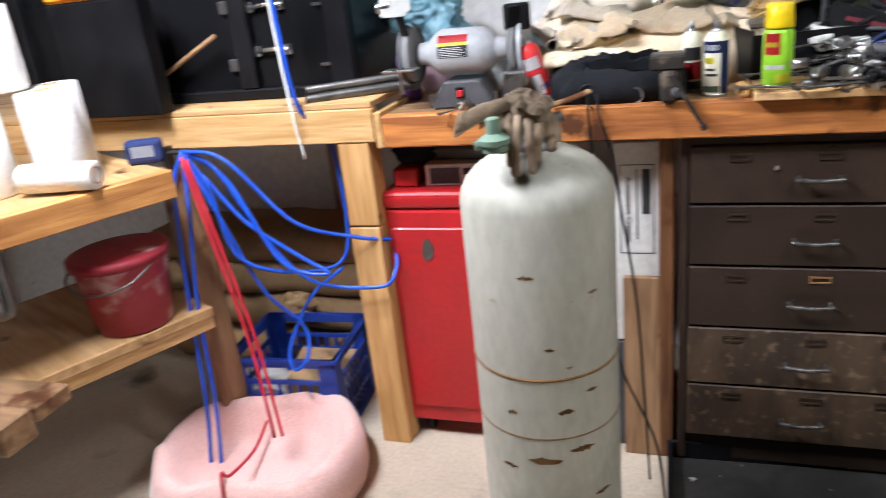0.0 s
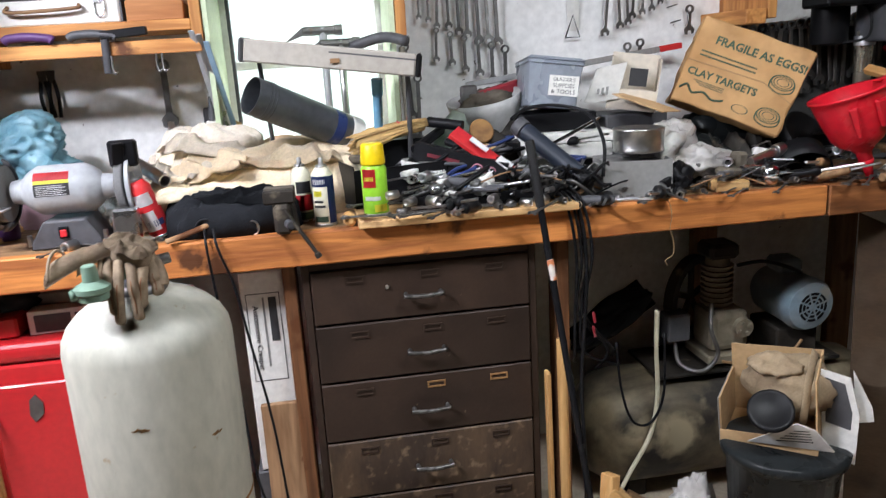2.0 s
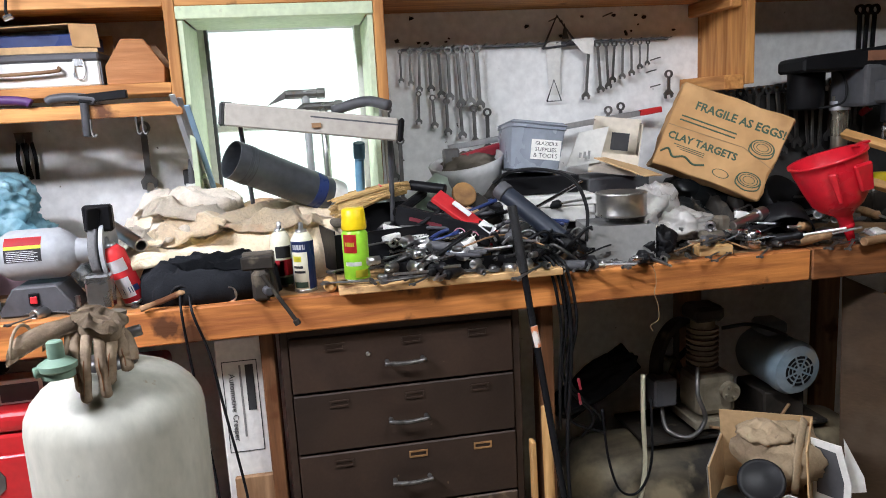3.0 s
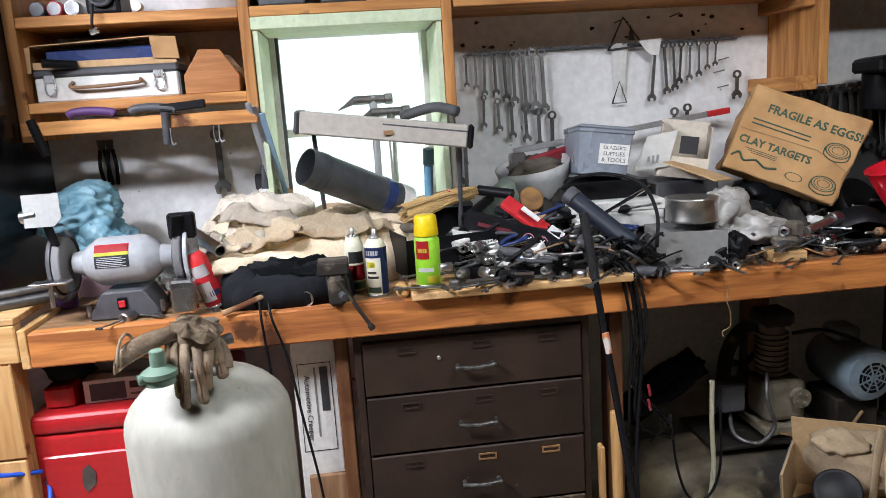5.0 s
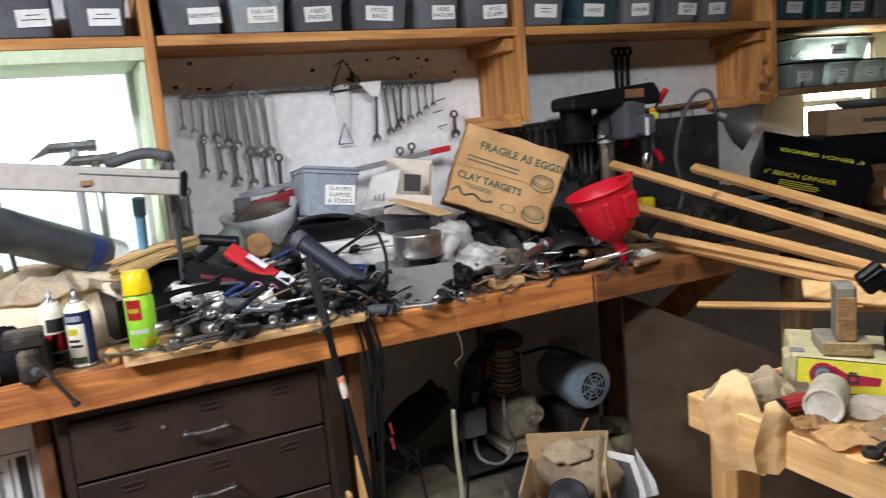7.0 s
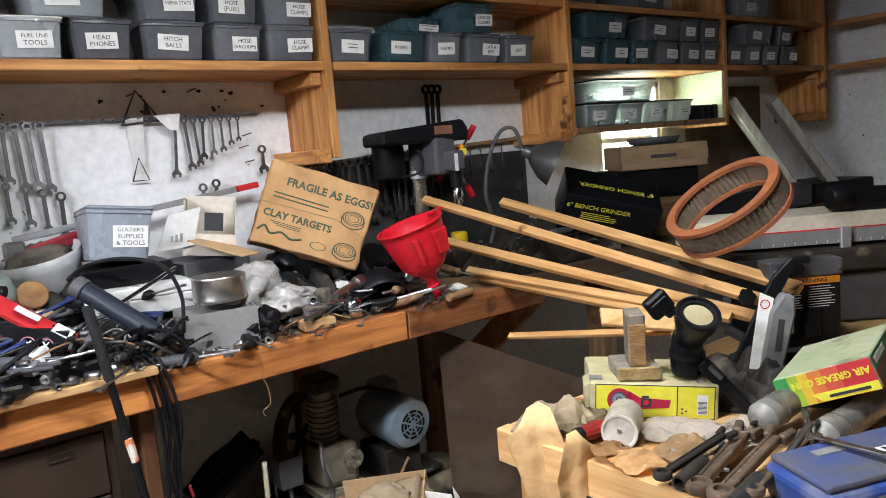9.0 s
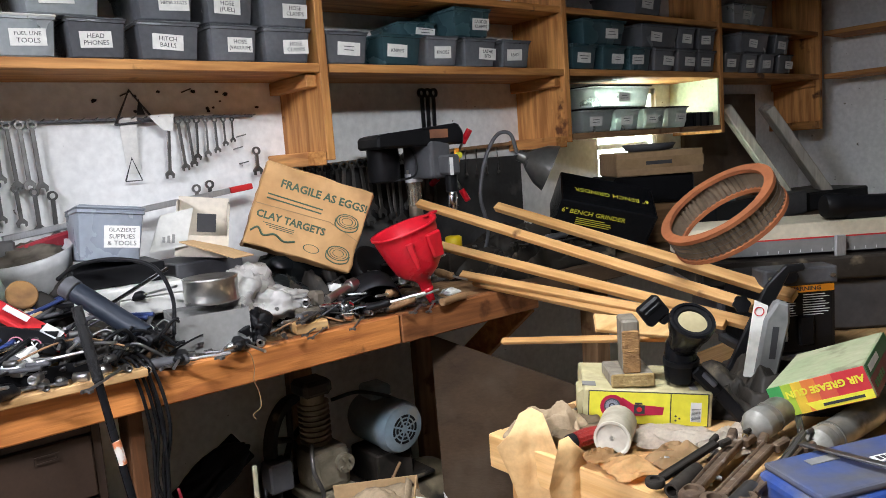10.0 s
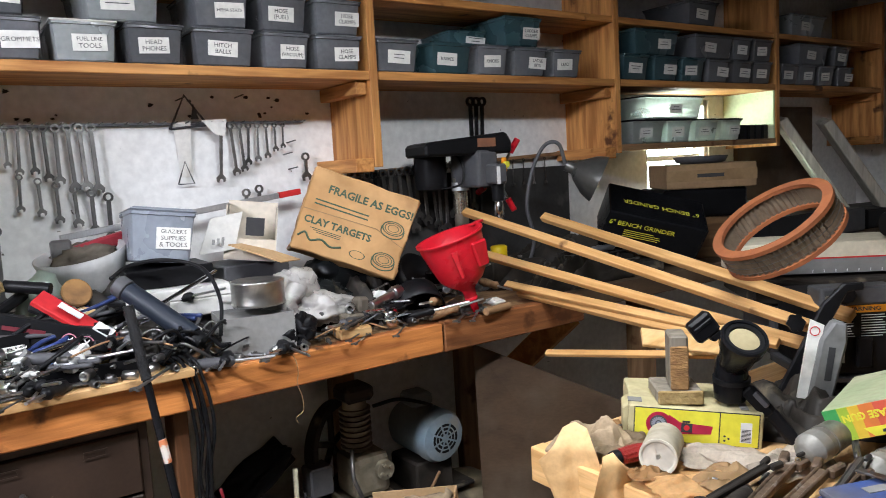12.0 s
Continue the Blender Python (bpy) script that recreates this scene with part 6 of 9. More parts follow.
for k in range(6):
    wrench(0.085 + 0.006 * k, 0.010 + 0.001 * k, pose(2.545 + 0.045 * k, WALL - 0.03, 1.445 - 0.014 * k, random.uniform(-3, 3), random.uniform(-3, 3), 0), "wrenches on the lower nails")
for k in range(8):
    l_ = 0.165 - 0.0135 * k
    wrench(l_, 0.0125 - 0.0006 * k, pose(3.125 + 0.030 * k, WALL - 0.035, 1.578, random.uniform(-3, 3), random.uniform(-5, 5), 0), "wrenches on the rail")
for x, z, l_ in ((2.44, 1.40, 0.22), (2.475, 1.30, 0.2), (3.19, 1.36, 0.08), (3.235, 1.37, 0.09), (3.41, 1.47, 0.07)):
    wrench(l_, 0.015, pose(x, WALL - 0.035, z, 0, random.uniform(-3, 3), 0), "wrenches on the lower nails")
tp = thing("paper_template", "torn white paper pattern with black triangles pinned up", "paper", pose(3.0, WALL - 0.02, 1.59))
part("strip", prism([(-0.02, 0.0), (0.035, 0.005), (0.03, -0.09), (0.035, -0.17), (-0.005, -0.17), (-0.012, -0.1)], 0.001, pose(0, 0, 0, 6, 0, 0)), CARDWHITE, tp)
part("tag", prism([(0.06, 0.005), (0.14, 0.01), (0.13, -0.045), (0.1, -0.04)], 0.001, pose(0, -0.03, 0)), CARDWHITE, tp)
part("triangle", join(tube([(-0.03, 0, -0.02), (0.02, -0.004, 0.085), (0.09, 0, -0.01)], 0.004, 6, 0), rod((-0.03, 0, -0.018), (0.09, 0, -0.008), 0.004, 6)), DARKGREY, tp, "bent dark strap triangle")
part("triangle", prism([(0.035, 0.01), (0.06, 0.01), (0.045, 0.06)], 0.001, pose(0, -0.006, 0)), INK, tp)
part("triangle", join(tube([(-0.02, 0, -0.19), (0.005, -0.003, -0.12), (0.03, 0, -0.19), (-0.02, 0, -0.19)], 0.0025, 6, 0)), INK, tp)
for x, z in ((3.36, 1.52), (3.345, 1.48), (3.0, 1.66), (3.19, 1.67), (3.36, 1.43), (3.62, 1.6), (3.68, 1.59)):
    single("wall_nail", rod((x, WALL, z), (x + 0.012, WALL - 0.05, z + 0.006), 0.0022, 6), DULLSTEEL, "bent nail in the wall", "nail", group="nails")
random.seed(77)
for k in range(18):
    x = random.uniform(2.46, 3.5)
    single("wall_stain", crumple(random.uniform(0.002, 0.0055), k, (1.5, 0.2, 1.0), 0.9, 2.0, 3), DARKGREASE, "small dark blotch on the white wall", "stain", pose(x, WALL - 0.001, random.uniform(1.60, 1.685)), "wall stains")
# right of the first divider
for x, w_ in ((3.60, 0.03), (3.63, 0.025)):
    wrench(0.24, 0.018, pose(x, WALL - 0.03, 1.66, 0, 2, 0), "adjustable wrenches", "large black adjustable wrench on the wall", BLACK)
for x in (4.14, 4.17, 4.2):
    wrench(0.2, 0.02, pose(x, WALL - 0.03, 1.66, 0, random.uniform(-4, 4), 0), "adjustable wrenches", "dark wrench hung beside the drill press", BLACK)
single("backing_board", span((3.58, WALL - 0.012, TOP + 0.002), (4.69, WALL - 0.002, 1.385), 0.002), mat("mottled_dark_board", (0.075, 0.073, 0.072), (0.04, 0.039, 0.038), rough=0.8, scale=4, spots=(0.14, 0.13, 0.12), spot_scale=9, spot_edge=(0.6, 0.75)), "dark mottled board on the wall under the rail", "board")
sk_ = thing("socket_rail", "dark wall rail crowded with hanging tools", "rail", pose(0, 0, 0))
part("bar", beam((3.58, WALL - 0.02, 1.40), (4.66, WALL - 0.02, 1.44), 0.03, 0.014, 0.001), OLD_X, sk_)
for k in range(17):
    wrench(random.uniform(0.17, 0.24), random.uniform(0.013, 0.019), pose(3.60 + 0.035 * k, WALL - 0.05, 1.39 + 0.002 * k, random.uniform(-3, 3), random.uniform(-5, 5), 0), "tools on the dark rail", "dark steel wrench on the crowded rail")
for k in range(5):
    wrench(0.1, 0.007, pose(4.28 + 0.06 * k, WALL - 0.04, 1.42, 0, random.uniform(-4, 4), 0), "tools on the dark rail", "small thin wrench on the rail")

# ---- the mound in the middle of the bench ----
single("mound_of_hardware", heap(0.75, 0.40, 0.10, 11.4, n=60, folds=2.2, freq=9, power=3, ragged=0.2), DARKGREASE, "dark mound of greasy hardware and scrap", "hardware", pose(2.78, 2.45, TOP + 0.022), kind="stuff")
single("mound_of_hardware", heap(0.62, 0.45, 0.09, 15.9, n=60, folds=2.2, freq=9, power=3, ragged=0.2), DARKGREASE, "dark mound of oily scrap parts", "hardware", pose(3.38, 2.42, TOP), kind="stuff")
pn = thing("mixing_bowl", "white enamel bowl full of tools, tilted", "bowl", pose(2.665, 2.52, 1.11, 8, -10, 0) @ Matrix.Diagonal((1.1, 1.1, 1.1, 1)))
part("shell", lathe([(0.05, 0), (0.075, 0.02), (0.098, 0.09), (0.105, 0.12), (0.1, 0.12), (0.07, 0.03), (0.01, 0.012)], 32), mat("grey_white_enamel", (0.55, 0.55, 0.54), (0.45, 0.45, 0.44), rough=0.35), pn)
part("tool_lump", crumple(0.07, 12.2, (1, 1, 0.5), 0.5), CASTIRON, pn, m=pose(0, 0, 0.1))
single("spirit_level", beam((2.62, 2.66, 1.27), (3.28, 2.68, 1.345), 0.02, 0.018, 0.002), ALU, "long aluminium level leaning on the wall", "level")
single("level_end", beam((3.282, 2.68, 1.3452), (3.36, 2.682, 1.354), 0.021, 0.019, 0.002), REDINK, "red end of the level", "level")
rw = thing("pipe_wrench", "red pipe wrench lying on the heap", "pipe wrench", pose(0, 0, 0))
part("handle", beam((2.62, 2.52, 1.235), (2.79, 2.56, 1.27), 0.03, 0.035, 0.006), WORNRED, rw)
part("jaw", box(0.05, 0.03, 0.055, (2.60, 2.515, 1.22), 0.006), DULLSTEEL, rw)
gb = storage_bin(2.81, 1.19, 0.165, "GLAZIER'S|SUPPLIES|& TOOLS", BINLIGHT, h=0.14, y=2.34, d=0.24, turn=-6, label="grey-blue plastic bin with a handwritten label", group="bin on the heap")
gb.matrix_basis = pose(2.815, 2.45, 1.195, -5, 8, -6)
gb2 = thing("gauge_carton", "flat white carton under the grey bin", "carton", pose(2.84, 2.40, 1.06, 0, 0, -4))
part("carton", box(0.26, 0.22, 0.045, (0, 0, 0), 0.003), CARDWHITE, gb2)
part("lid", box(0.265, 0.225, 0.03, (0, 0, 0.046), 0.003), CARDWHITE, gb2)
single("dark_carton", box(0.24, 0.2, 0.065, (0, 0, 0), 0.004), DARKGREY, "dark flat box under the white carton", "carton", pose(2.85, 2.41, TOP + 0.022, 0, 0, 3))
single("book_box", box(0.22, 0.18, 0.05, (0, 0, 0), 0.003), BLACK, "flat black box carrying the grey bin", "carton", pose(2.83, 2.43, 1.138, 0, 0, -3))
CREAMBOARD = mat("cream_board", (0.6, 0.54, 0.45), (0.5, 0.44, 0.36), rough=0.75, scale=6)
wc = thing("white_carton", "open white carton with a raised flap", "carton", pose(3.07, 2.42, 1.18, 0, 8, -22))
open_box(wc, 0.14, 0.14, (0.06, 0.16, 0.15, 0.15), CREAMBOARD)
part("flap", prism([(-0.075, 0), (0.02, 0.02), (0.035, 0.125), (-0.05, 0.10)], 0.003, pose(-0.06, -0.08, 0.01, 0, 0, 14)), CARDWHITE, wc)
part("flap", beam((-0.03, -0.08, 0.045), (0.11, -0.16, 0.015), 0.11, 0.003, 0), CARD, wc, "brown inner flap folded down")
part("window", span((-0.015, -0.0745, 0.07), (0.035, -0.0705, 0.12)), INK, wc)
part("print", join(*[span((-0.1 + 0.012 * k, -0.105, 0.04), (-0.093 + 0.012 * k, -0.1035, 0.055 + 0.004 * k)) for k in range(3)]), CARDGREY, wc)
single("carton_prop", box(0.2, 0.18, 0.2, (0, 0, 0), 0.004), DARKGREY, "dark box under the white carton", "carton", pose(3.06, 2.45, TOP, 0, 0, 6))
rp = thing("blade_packet", "red and white blister packet lying at a slant", "packet", pose(0, 0, 0))
part("card", beam((2.505, 2.27, 1.165), (2.66, 2.19, 1.035), 0.05, 0.014, 0.002, (0.3, -0.8, 1)), REDINK, rp)
part("print", beam((2.545, 2.236, 1.140), (2.585, 2.216, 1.106), 0.016, 0.003, 0, (0.3, -0.8, 1)), WHITEINK, rp, m=Matrix.Translation((0.0, -0.006, 0.008)))
part("print", beam((2.61, 2.206, 1.085), (2.64, 2.19, 1.06), 0.03, 0.003, 0, (0.3, -0.8, 1)), WHITEINK, rp, m=Matrix.Translation((0.0, -0.006, 0.008)))
bp = thing("shoe_box_lid", "black carton lid with pink round marks", "carton", pose(0, 0, 0))
part("lid", beam((2.40, 2.30, 1.115), (2.63, 2.19, 1.05), 0.025, 0.06, 0.002), BLACK, bp)
for u in (0.70, 0.84):
    c_ = Vector((2.40, 2.30, 1.115)).lerp(Vector((2.63, 2.19, 1.05)), u)
    part("mark", ring_sheet(0.017, 0.0145, 0.001, 18, Matrix.Translation(c_) @ pose(-0.008, -0.017, -0.004, 90, 12, -25)), mat("pink_print", (0.6, 0.25, 0.3), (0.55, 0.2, 0.26), bump=0), bp)
    part("mark", join(rod((-0.006, 0, -0.008), (0.006, 0, 0.008), 0.0018, 6), rod((0.006, 0, -0.008), (-0.006, 0, 0.008), 0.0018, 6)), WHITEINK, bp, m=Matrix.Translation(c_) @ pose(-0.008, -0.0185, -0.004, 0, 12, -25))
part("print", beam((2.43, 2.268, 1.108), (2.51, 2.231, 1.086), 0.001, 0.010, 0), mat("maroon_print", (0.16, 0.02, 0.03), (0.12, 0.015, 0.022), bump=0), bp)
mg = thing("work_lamp", "black rubber inspection lamp lying on the heap", "lamp", pose(0, 0, 0))
part("grip", rod((2.69, 2.22, 1.158), (2.80, 2.10, 1.048), 0.024, 18), mat("dark_blue_rubber", (0.016, 0.022, 0.034), (0.012, 0.016, 0.025), rough=0.5, bump=0.1), mg)
part("cap", rod((2.673, 2.238, 1.175), (2.689, 2.221, 1.159), 0.026, 18), DARKGREY, mg)
part("tail", rod((2.801, 2.099, 1.047), (2.815, 2.083, 1.033), 0.02, 14), BLACK, mg)
part("cord", tube([(2.66, 2.24, 1.19), (2.72, 2.3, 1.21), (2.8, 2.28, 1.215), (2.87, 2.22, 1.19), (2.885, 2.15, 1.12), (2.86, 2.09, 1.04)], 0.005, 8), BLACK, mg)
tn = thing("round_tin", "bare shiny round tin on a grey carton", "tin", pose(2.99, 2.17, 1.087))
part("can", lathe([(0.066, 0), (0.069, 0.003), (0.067, 0.008), (0.067, 0.058), (0.069, 0.062), (0.062, 0.063), (0.058, 0.06)], 36), mat("scuffed_tin", (0.6, 0.6, 0.58), (0.42, 0.41, 0.39), rough=0.33, metal=1.0, scale=20, bump=0.1), tn)
part("lid", cyl(0.064, 0.003, (0, 0, 0.0605), 36), DULLSTEEL, tn)
gc = thing("grey_carton", "grey sheet-metal box under the tin", "box", pose(2.968, 2.165, TOP + 0.004, 0, 0, -10) @ Matrix.Diagonal((0.9, 1, 1, 1)))
part("tray", join(span((-0.1, -0.075, 0), (0.1, -0.072, 0.098)), span((-0.1, 0.072, 0), (0.1, 0.075, 0.098)), span((-0.1, -0.072, 0), (-0.097, 0.072, 0.098)), span((0.097, -0.072, 0), (0.1, 0.072, 0.098)), span((-0.097, -0.072, 0), (0.097, 0.072, 0.09))), CARDGREY, gc)
single("white_plastic_bag", join(moved(crumple(0.088, 21.5, (0.85, 0.7, 0.95), 0.85, 1.6, 4, 9), pose(-0.03, 0, 0.085, 0, 10, 0)), moved(crumple(0.055, 8.5, (1.25, 0.7, 0.8), 0.85, 1.6, 4, 9), pose(0.06, -0.03, 0.055)), moved(crumple(0.035, 3.5, (1.5, 0.7, 0.6), 0.8, 1.6, 4, 9), pose(0.1, -0.02, 0.075, 0, 15, 0))), WHITEBAG, "crumpled white plastic bag", "plastic bag", pose(3.115, 2.22, TOP + 0.012))
single("black_rubber_boot", crumple(0.042, 31.0, (0.8, 0.9, 1.0), 0.9, 1.6, 4, 20), BLACK, "black rubber cable boot", "rubber part", pose(3.06, 2.10, TOP + 0.045))
single("wood_block", box(0.09, 0.06, 0.028, (0, 0, 0), 0.003), PINE_X, "small orange wood block on the bench", "block", pose(3.215, 2.10, TOP + 0.003, 0, 0, -6))
single("steel_bracket", join(box(0.11, 0.05, 0.026, (0, 0, 0), 0.008), box(0.04, 0.04, 0.045, (0.02, 0.01, 0.02), 0.008)), CASTIRON, "dusty cast bracket by the wood block", "bracket", pose(3.26, 2.15, TOP + 0.03, 0, 4, 15))
single("pan", lathe([(0.075, 0), (0.085, 0.006), (0.09, 0.05), (0.088, 0.05), (0.08, 0.01), (0.01, 0.008)], 32), BLACK, "black round pan leaning on the heap", "pan", pose(3.545, 2.30, TOP + 0.075, 52, 0, 24))
single("pan", lathe([(0.06, 0), (0.075, 0.008), (0.08, 0.075), (0.078, 0.076), (0.07, 0.012), (0.01, 0.01)], 32), BLACK, "black metal pot tipped over beside the funnel", "pan", pose(3.485, 2.215, TOP + 0.062, 128, 20, 0))
single("oil_can_spout", lathe([(0.024, 0), (0.026, 0.004), (0.026, 0.045), (0.016, 0.055)], 18), CHROME, "small chrome socket on end", "socket", pose(3.345, 2.12, TOP + 0.003, 0, 0, 0))
single("chrome_fitting", join(rod((0, 0, 0.012), (0.09, 0.03, 0.03), 0.012), rod((0.09, 0.03, 0.03), (0.12, 0.04, 0.035), 0.019)), STEEL, "shiny threaded steel pipe fitting", "fitting", pose(3.30, 2.14, TOP + 0.055))
single("short_dowel", rod((3.615, 2.03, TOP + 0.014), (3.72, 2.05, TOP + 0.016), 0.012), OLD_X, "short brown wooden dowel at the bench edge", "dowel")

# funnel
fn = thing("red_funnel", "large red plastic funnel standing on its spout", "funnel", pose(3.618, 2.075, TOP + 0.003, -5, -17, 0) @ Matrix.Diagonal((0.96, 0.96, 1, 1)))
part("cone", lathe([(0.008, 0), (0.0095, 0.002), (0.015, 0.05), (0.019, 0.056), (0.021, 0.078), (0.03, 0.088), (0.058, 0.108), (0.074, 0.128), (0.086, 0.17), (0.098, 0.222), (0.1, 0.24), (0.106, 0.243), (0.106, 0.25), (0.097, 0.248), (0.082, 0.17), (0.055, 0.115), (0.016, 0.09), (0.005, 0.06)], 44), REDPLASTIC, fn)
part("spout_rib", lathe([(0.0145, 0.042), (0.0195, 0.047), (0.0205, 0.054), (0.0175, 0.058)], 20), REDPLASTIC, fn)
part("moulded_panel", prism([(-0.012, 0.0), (0.03, -0.006), (0.036, 0.072), (-0.026, 0.078)], 0.014, pose(0.02, -0.092, 0.145, 11, 0, 8), 0.005), REDPLASTIC, fn)
part("moulded_rib", prism([(-0.006, 0.0), (0.006, 0.0), (0.012, 0.085), (-0.01, 0.085)], 0.01, pose(-0.052, -0.077, 0.135, 11, 0, -38), 0.003), REDPLASTIC, fn)
part("rim_tab", box(0.045, 0.03, 0.007, (0.11, 0.0, 0.244), 0.003), REDPLASTIC, fn)

# clay target carton
eb = thing("target_carton", "tan clay-target carton with green print, tilted", "carton", pose(3.333, 2.255, 1.262, -10, 22.5, -26))
bm = box(0.318, 0.2, 0.245, (0, 0.1, -0.1225), 0.004)
bmesh.ops.subdivide_edges(bm, edges=[e for e in bm.edges if e.calc_length() > 0.1], cuts=9, use_grid_fill=True)
for v in bm.verts:
    bend = min(1.0, max(0.0, v.co.y / 0.05))
    rim = max(0.0, max(abs(v.co.x) / 0.159, abs(v.co.z) / 0.1225) - 0.9) * 10
    v.co += noise.noise_vector(v.co * 16) * (0.010 * bend + 0.004 * rim)
    if v.co.x > 0.12 and v.co.z < -0.02:
        v.co.x -= 0.02 * min(1, (v.co.x - 0.12) / 0.03) * abs(noise.noise(v.co * 30))
part("carton", smooth(bm, 30), CARDORANGE, eb)
words("FRAGILE AS EGGS!", 0.0318, GREENINK, eb, pose(0.025, -0.0012, 0.068) @ FRONT, bold=0.0009)
words("CLAY TARGETS", 0.0288, GREENINK, eb, pose(-0.045, -0.0012, -0.032) @ FRONT, bold=0.0009)
for k in range(2):
    part("small_print", span((-0.13, -0.0015, 0.028 - 0.012 * k), (0.03, -0.0008, 0.032 - 0.012 * k)), GREENINK, eb)
part("logo_stroke", tube([(-0.148, -0.001, -0.085), (-0.13, -0.001, -0.07), (-0.11, -0.001, -0.088), (-0.08, -0.001, -0.078), (-0.05, -0.001, -0.09), (-0.02, -0.001, -0.082)], 0.003, 6, 6), GREENINK, eb)
part("logo_oval", ring_sheet(0.024, 0.021, 0.001, 24, pose(0.03, -0.0005, -0.088, 90, 0, 0) @ Matrix.Diagonal((1.0, 0.5, 1, 1))), GREENINK, eb)
for cx, cz in ((0.108, 0.018), (0.108, -0.078)):
    for r0, r1 in ((0.034, 0.030), (0.026, 0.0235), (0.017, 0.015)):
        part("target_drawing", ring_sheet(r0, r1, 0.001, 24, pose(cx, -0.0005, cz, 90, 0, 0) @ Matrix.Diagonal((1.0, 0.62, 1, 1))), GREENINK, eb)
    part("target_drawing", tube([(cx - 0.034, -0.0005, cz), (cx - 0.03, -0.0005, cz - 0.02), (cx, -0.0005, cz - 0.03), (cx + 0.03, -0.0005, cz - 0.02), (cx + 0.034, -0.0005, cz)], 0.0018, 6, 5), GREENINK, eb)
part("crease", join(beam((-0.155, -0.0008, -0.004), (0.06, -0.0008, 0.002), 0.002, 0.0025, 0), beam((0.06, -0.0008, 0.002), (0.155, -0.0008, -0.03), 0.002, 0.002, 0)), KRAFT, eb, "torn crease")
for k in range(3):
    part("small_print", span((-0.12 + 0.01 * k, -0.0015, -0.053 - 0.005 * k), (-0.03, -0.0008, -0.051 - 0.005 * k)), GREENINK, eb)
single("black_sack", crumple(0.12, 41.0, (1.4, 0.8, 0.75), 0.3), TRASHBAG, "crumpled black plastic sack under the carton", "sack", pose(3.36, 2.43, TOP + 0.1))
single("black_sack", crumple(0.07, 44.0, (1.3, 0.8, 0.75), 0.4), TRASHBAG, "black plastic wrap beside the white bag", "sack", pose(3.24, 2.33, TOP + 0.075))

# loose hand tools and small hardware
random.seed(7)
SOCKETS = [mesh_of(lathe([(r, 0), (r, h * 0.9), (r * 0.9, h), (r * 0.6, h), (r * 0.55, h * 0.4)], 12), "socket", STEEL if r > 0.009 else DULLSTEEL) for r, h in ((0.008, 0.025), (0.011, 0.03), (0.014, 0.035))]
BOLT = mesh_of(join(cyl(0.007, 0.006, (0, 0, 0), 6), cyl(0.004, 0.035, (0, 0, 0.006), 8)), "bolt", DULLSTEEL)
NUT = mesh_of(ring_sheet(0.009, 0.005, 0.007, 6), "nut", DULLSTEEL)


def loose(x0, x1, y0, y1, z0, z1, n):
    for k in range(n):
        x, y, z = random.uniform(x0, x1), random.uniform(y0, y1), random.uniform(z0, z1)
        kind = random.random()
        if kind < 0.3:
            s_ = new("socket", random.choice(SOCKETS))
            tagged(s_, "loose steel socket among the clutter", "socket", "loose sockets")
            s_.matrix_basis = pose(x, y, z + 0.008, 90, 0, random.uniform(0, 360))
        elif kind < 0.5:
            s_ = new("bolt", BOLT)
            tagged(s_, "loose rusty bolt on the bench", "bolt", "loose bolts")
            s_.matrix_basis = pose(x, y, z + 0.007, 90, 0, random.uniform(0, 360))
        elif kind < 0.62:
            s_ = new("nut", NUT)
            tagged(s_, "loose steel nut on the bench", "nut", "loose nuts")
            s_.matrix_basis = pose(x, y, z, 0, 0, random.uniform(0, 60))
        elif kind < 0.93:
            wrench(random.choice((0.11, 0.14, 0.17)), random.choice((0.008, 0.011)), pose(x, y, z + 0.006, 0, 0, random.uniform(-60, 60)) @ pose(0, 0, 0, random.uniform(-8, 8), 90, 0) @ pose(0, 0, 0, 0, 0, 90), "loose hand tools", "loose steel wrench lying in the clutter")
        else:
            screwdriver(pose(x, y, z + 0.013, 90 + random.uniform(-14, 4), 0, random.uniform(-80, 80)), random.uniform(0.07, 0.12), random.choice((BLACK, DARKGREY, BLACK, OLD_X, BLACK)), "plastic-handled screwdriver lying in the clutter")


loose(2.30, 2.75, 2.035, 2.085, PZ, PZ, 26)
loose(2.38, 2.76, 2.13, 2.26, PZ + 0.02, PZ + 0.07, 42)
loose(2.45, 2.85, 2.25, 2.5, PZ + 0.08, PZ + 0.12, 34)
loose(2.78, 3.10, 2.06, 2.10, TOP + 0.002, TOP + 0.004, 16)
loose(3.02, 3.62, 2.06, 2.2, TOP + 0.002, TOP + 0.03, 30)
loose(3.2, 3.8, 2.2, 2.5, TOP + 0.04, TOP + 0.10, 30)
loose(1.4, 1.75, 2.08, 2.12, TOP + 0.002, TOP + 0.002, 6)
loose(2.32, 2.76, 2.03, 2.30, PZ, PZ + 0.05, 40)
loose(2.80, 3.7, 2.055, 2.13, TOP + 0.002, TOP + 0.012, 44)
loose(3.1, 3.7, 2.13, 2.3, TOP + 0.03, TOP + 0.08, 34)
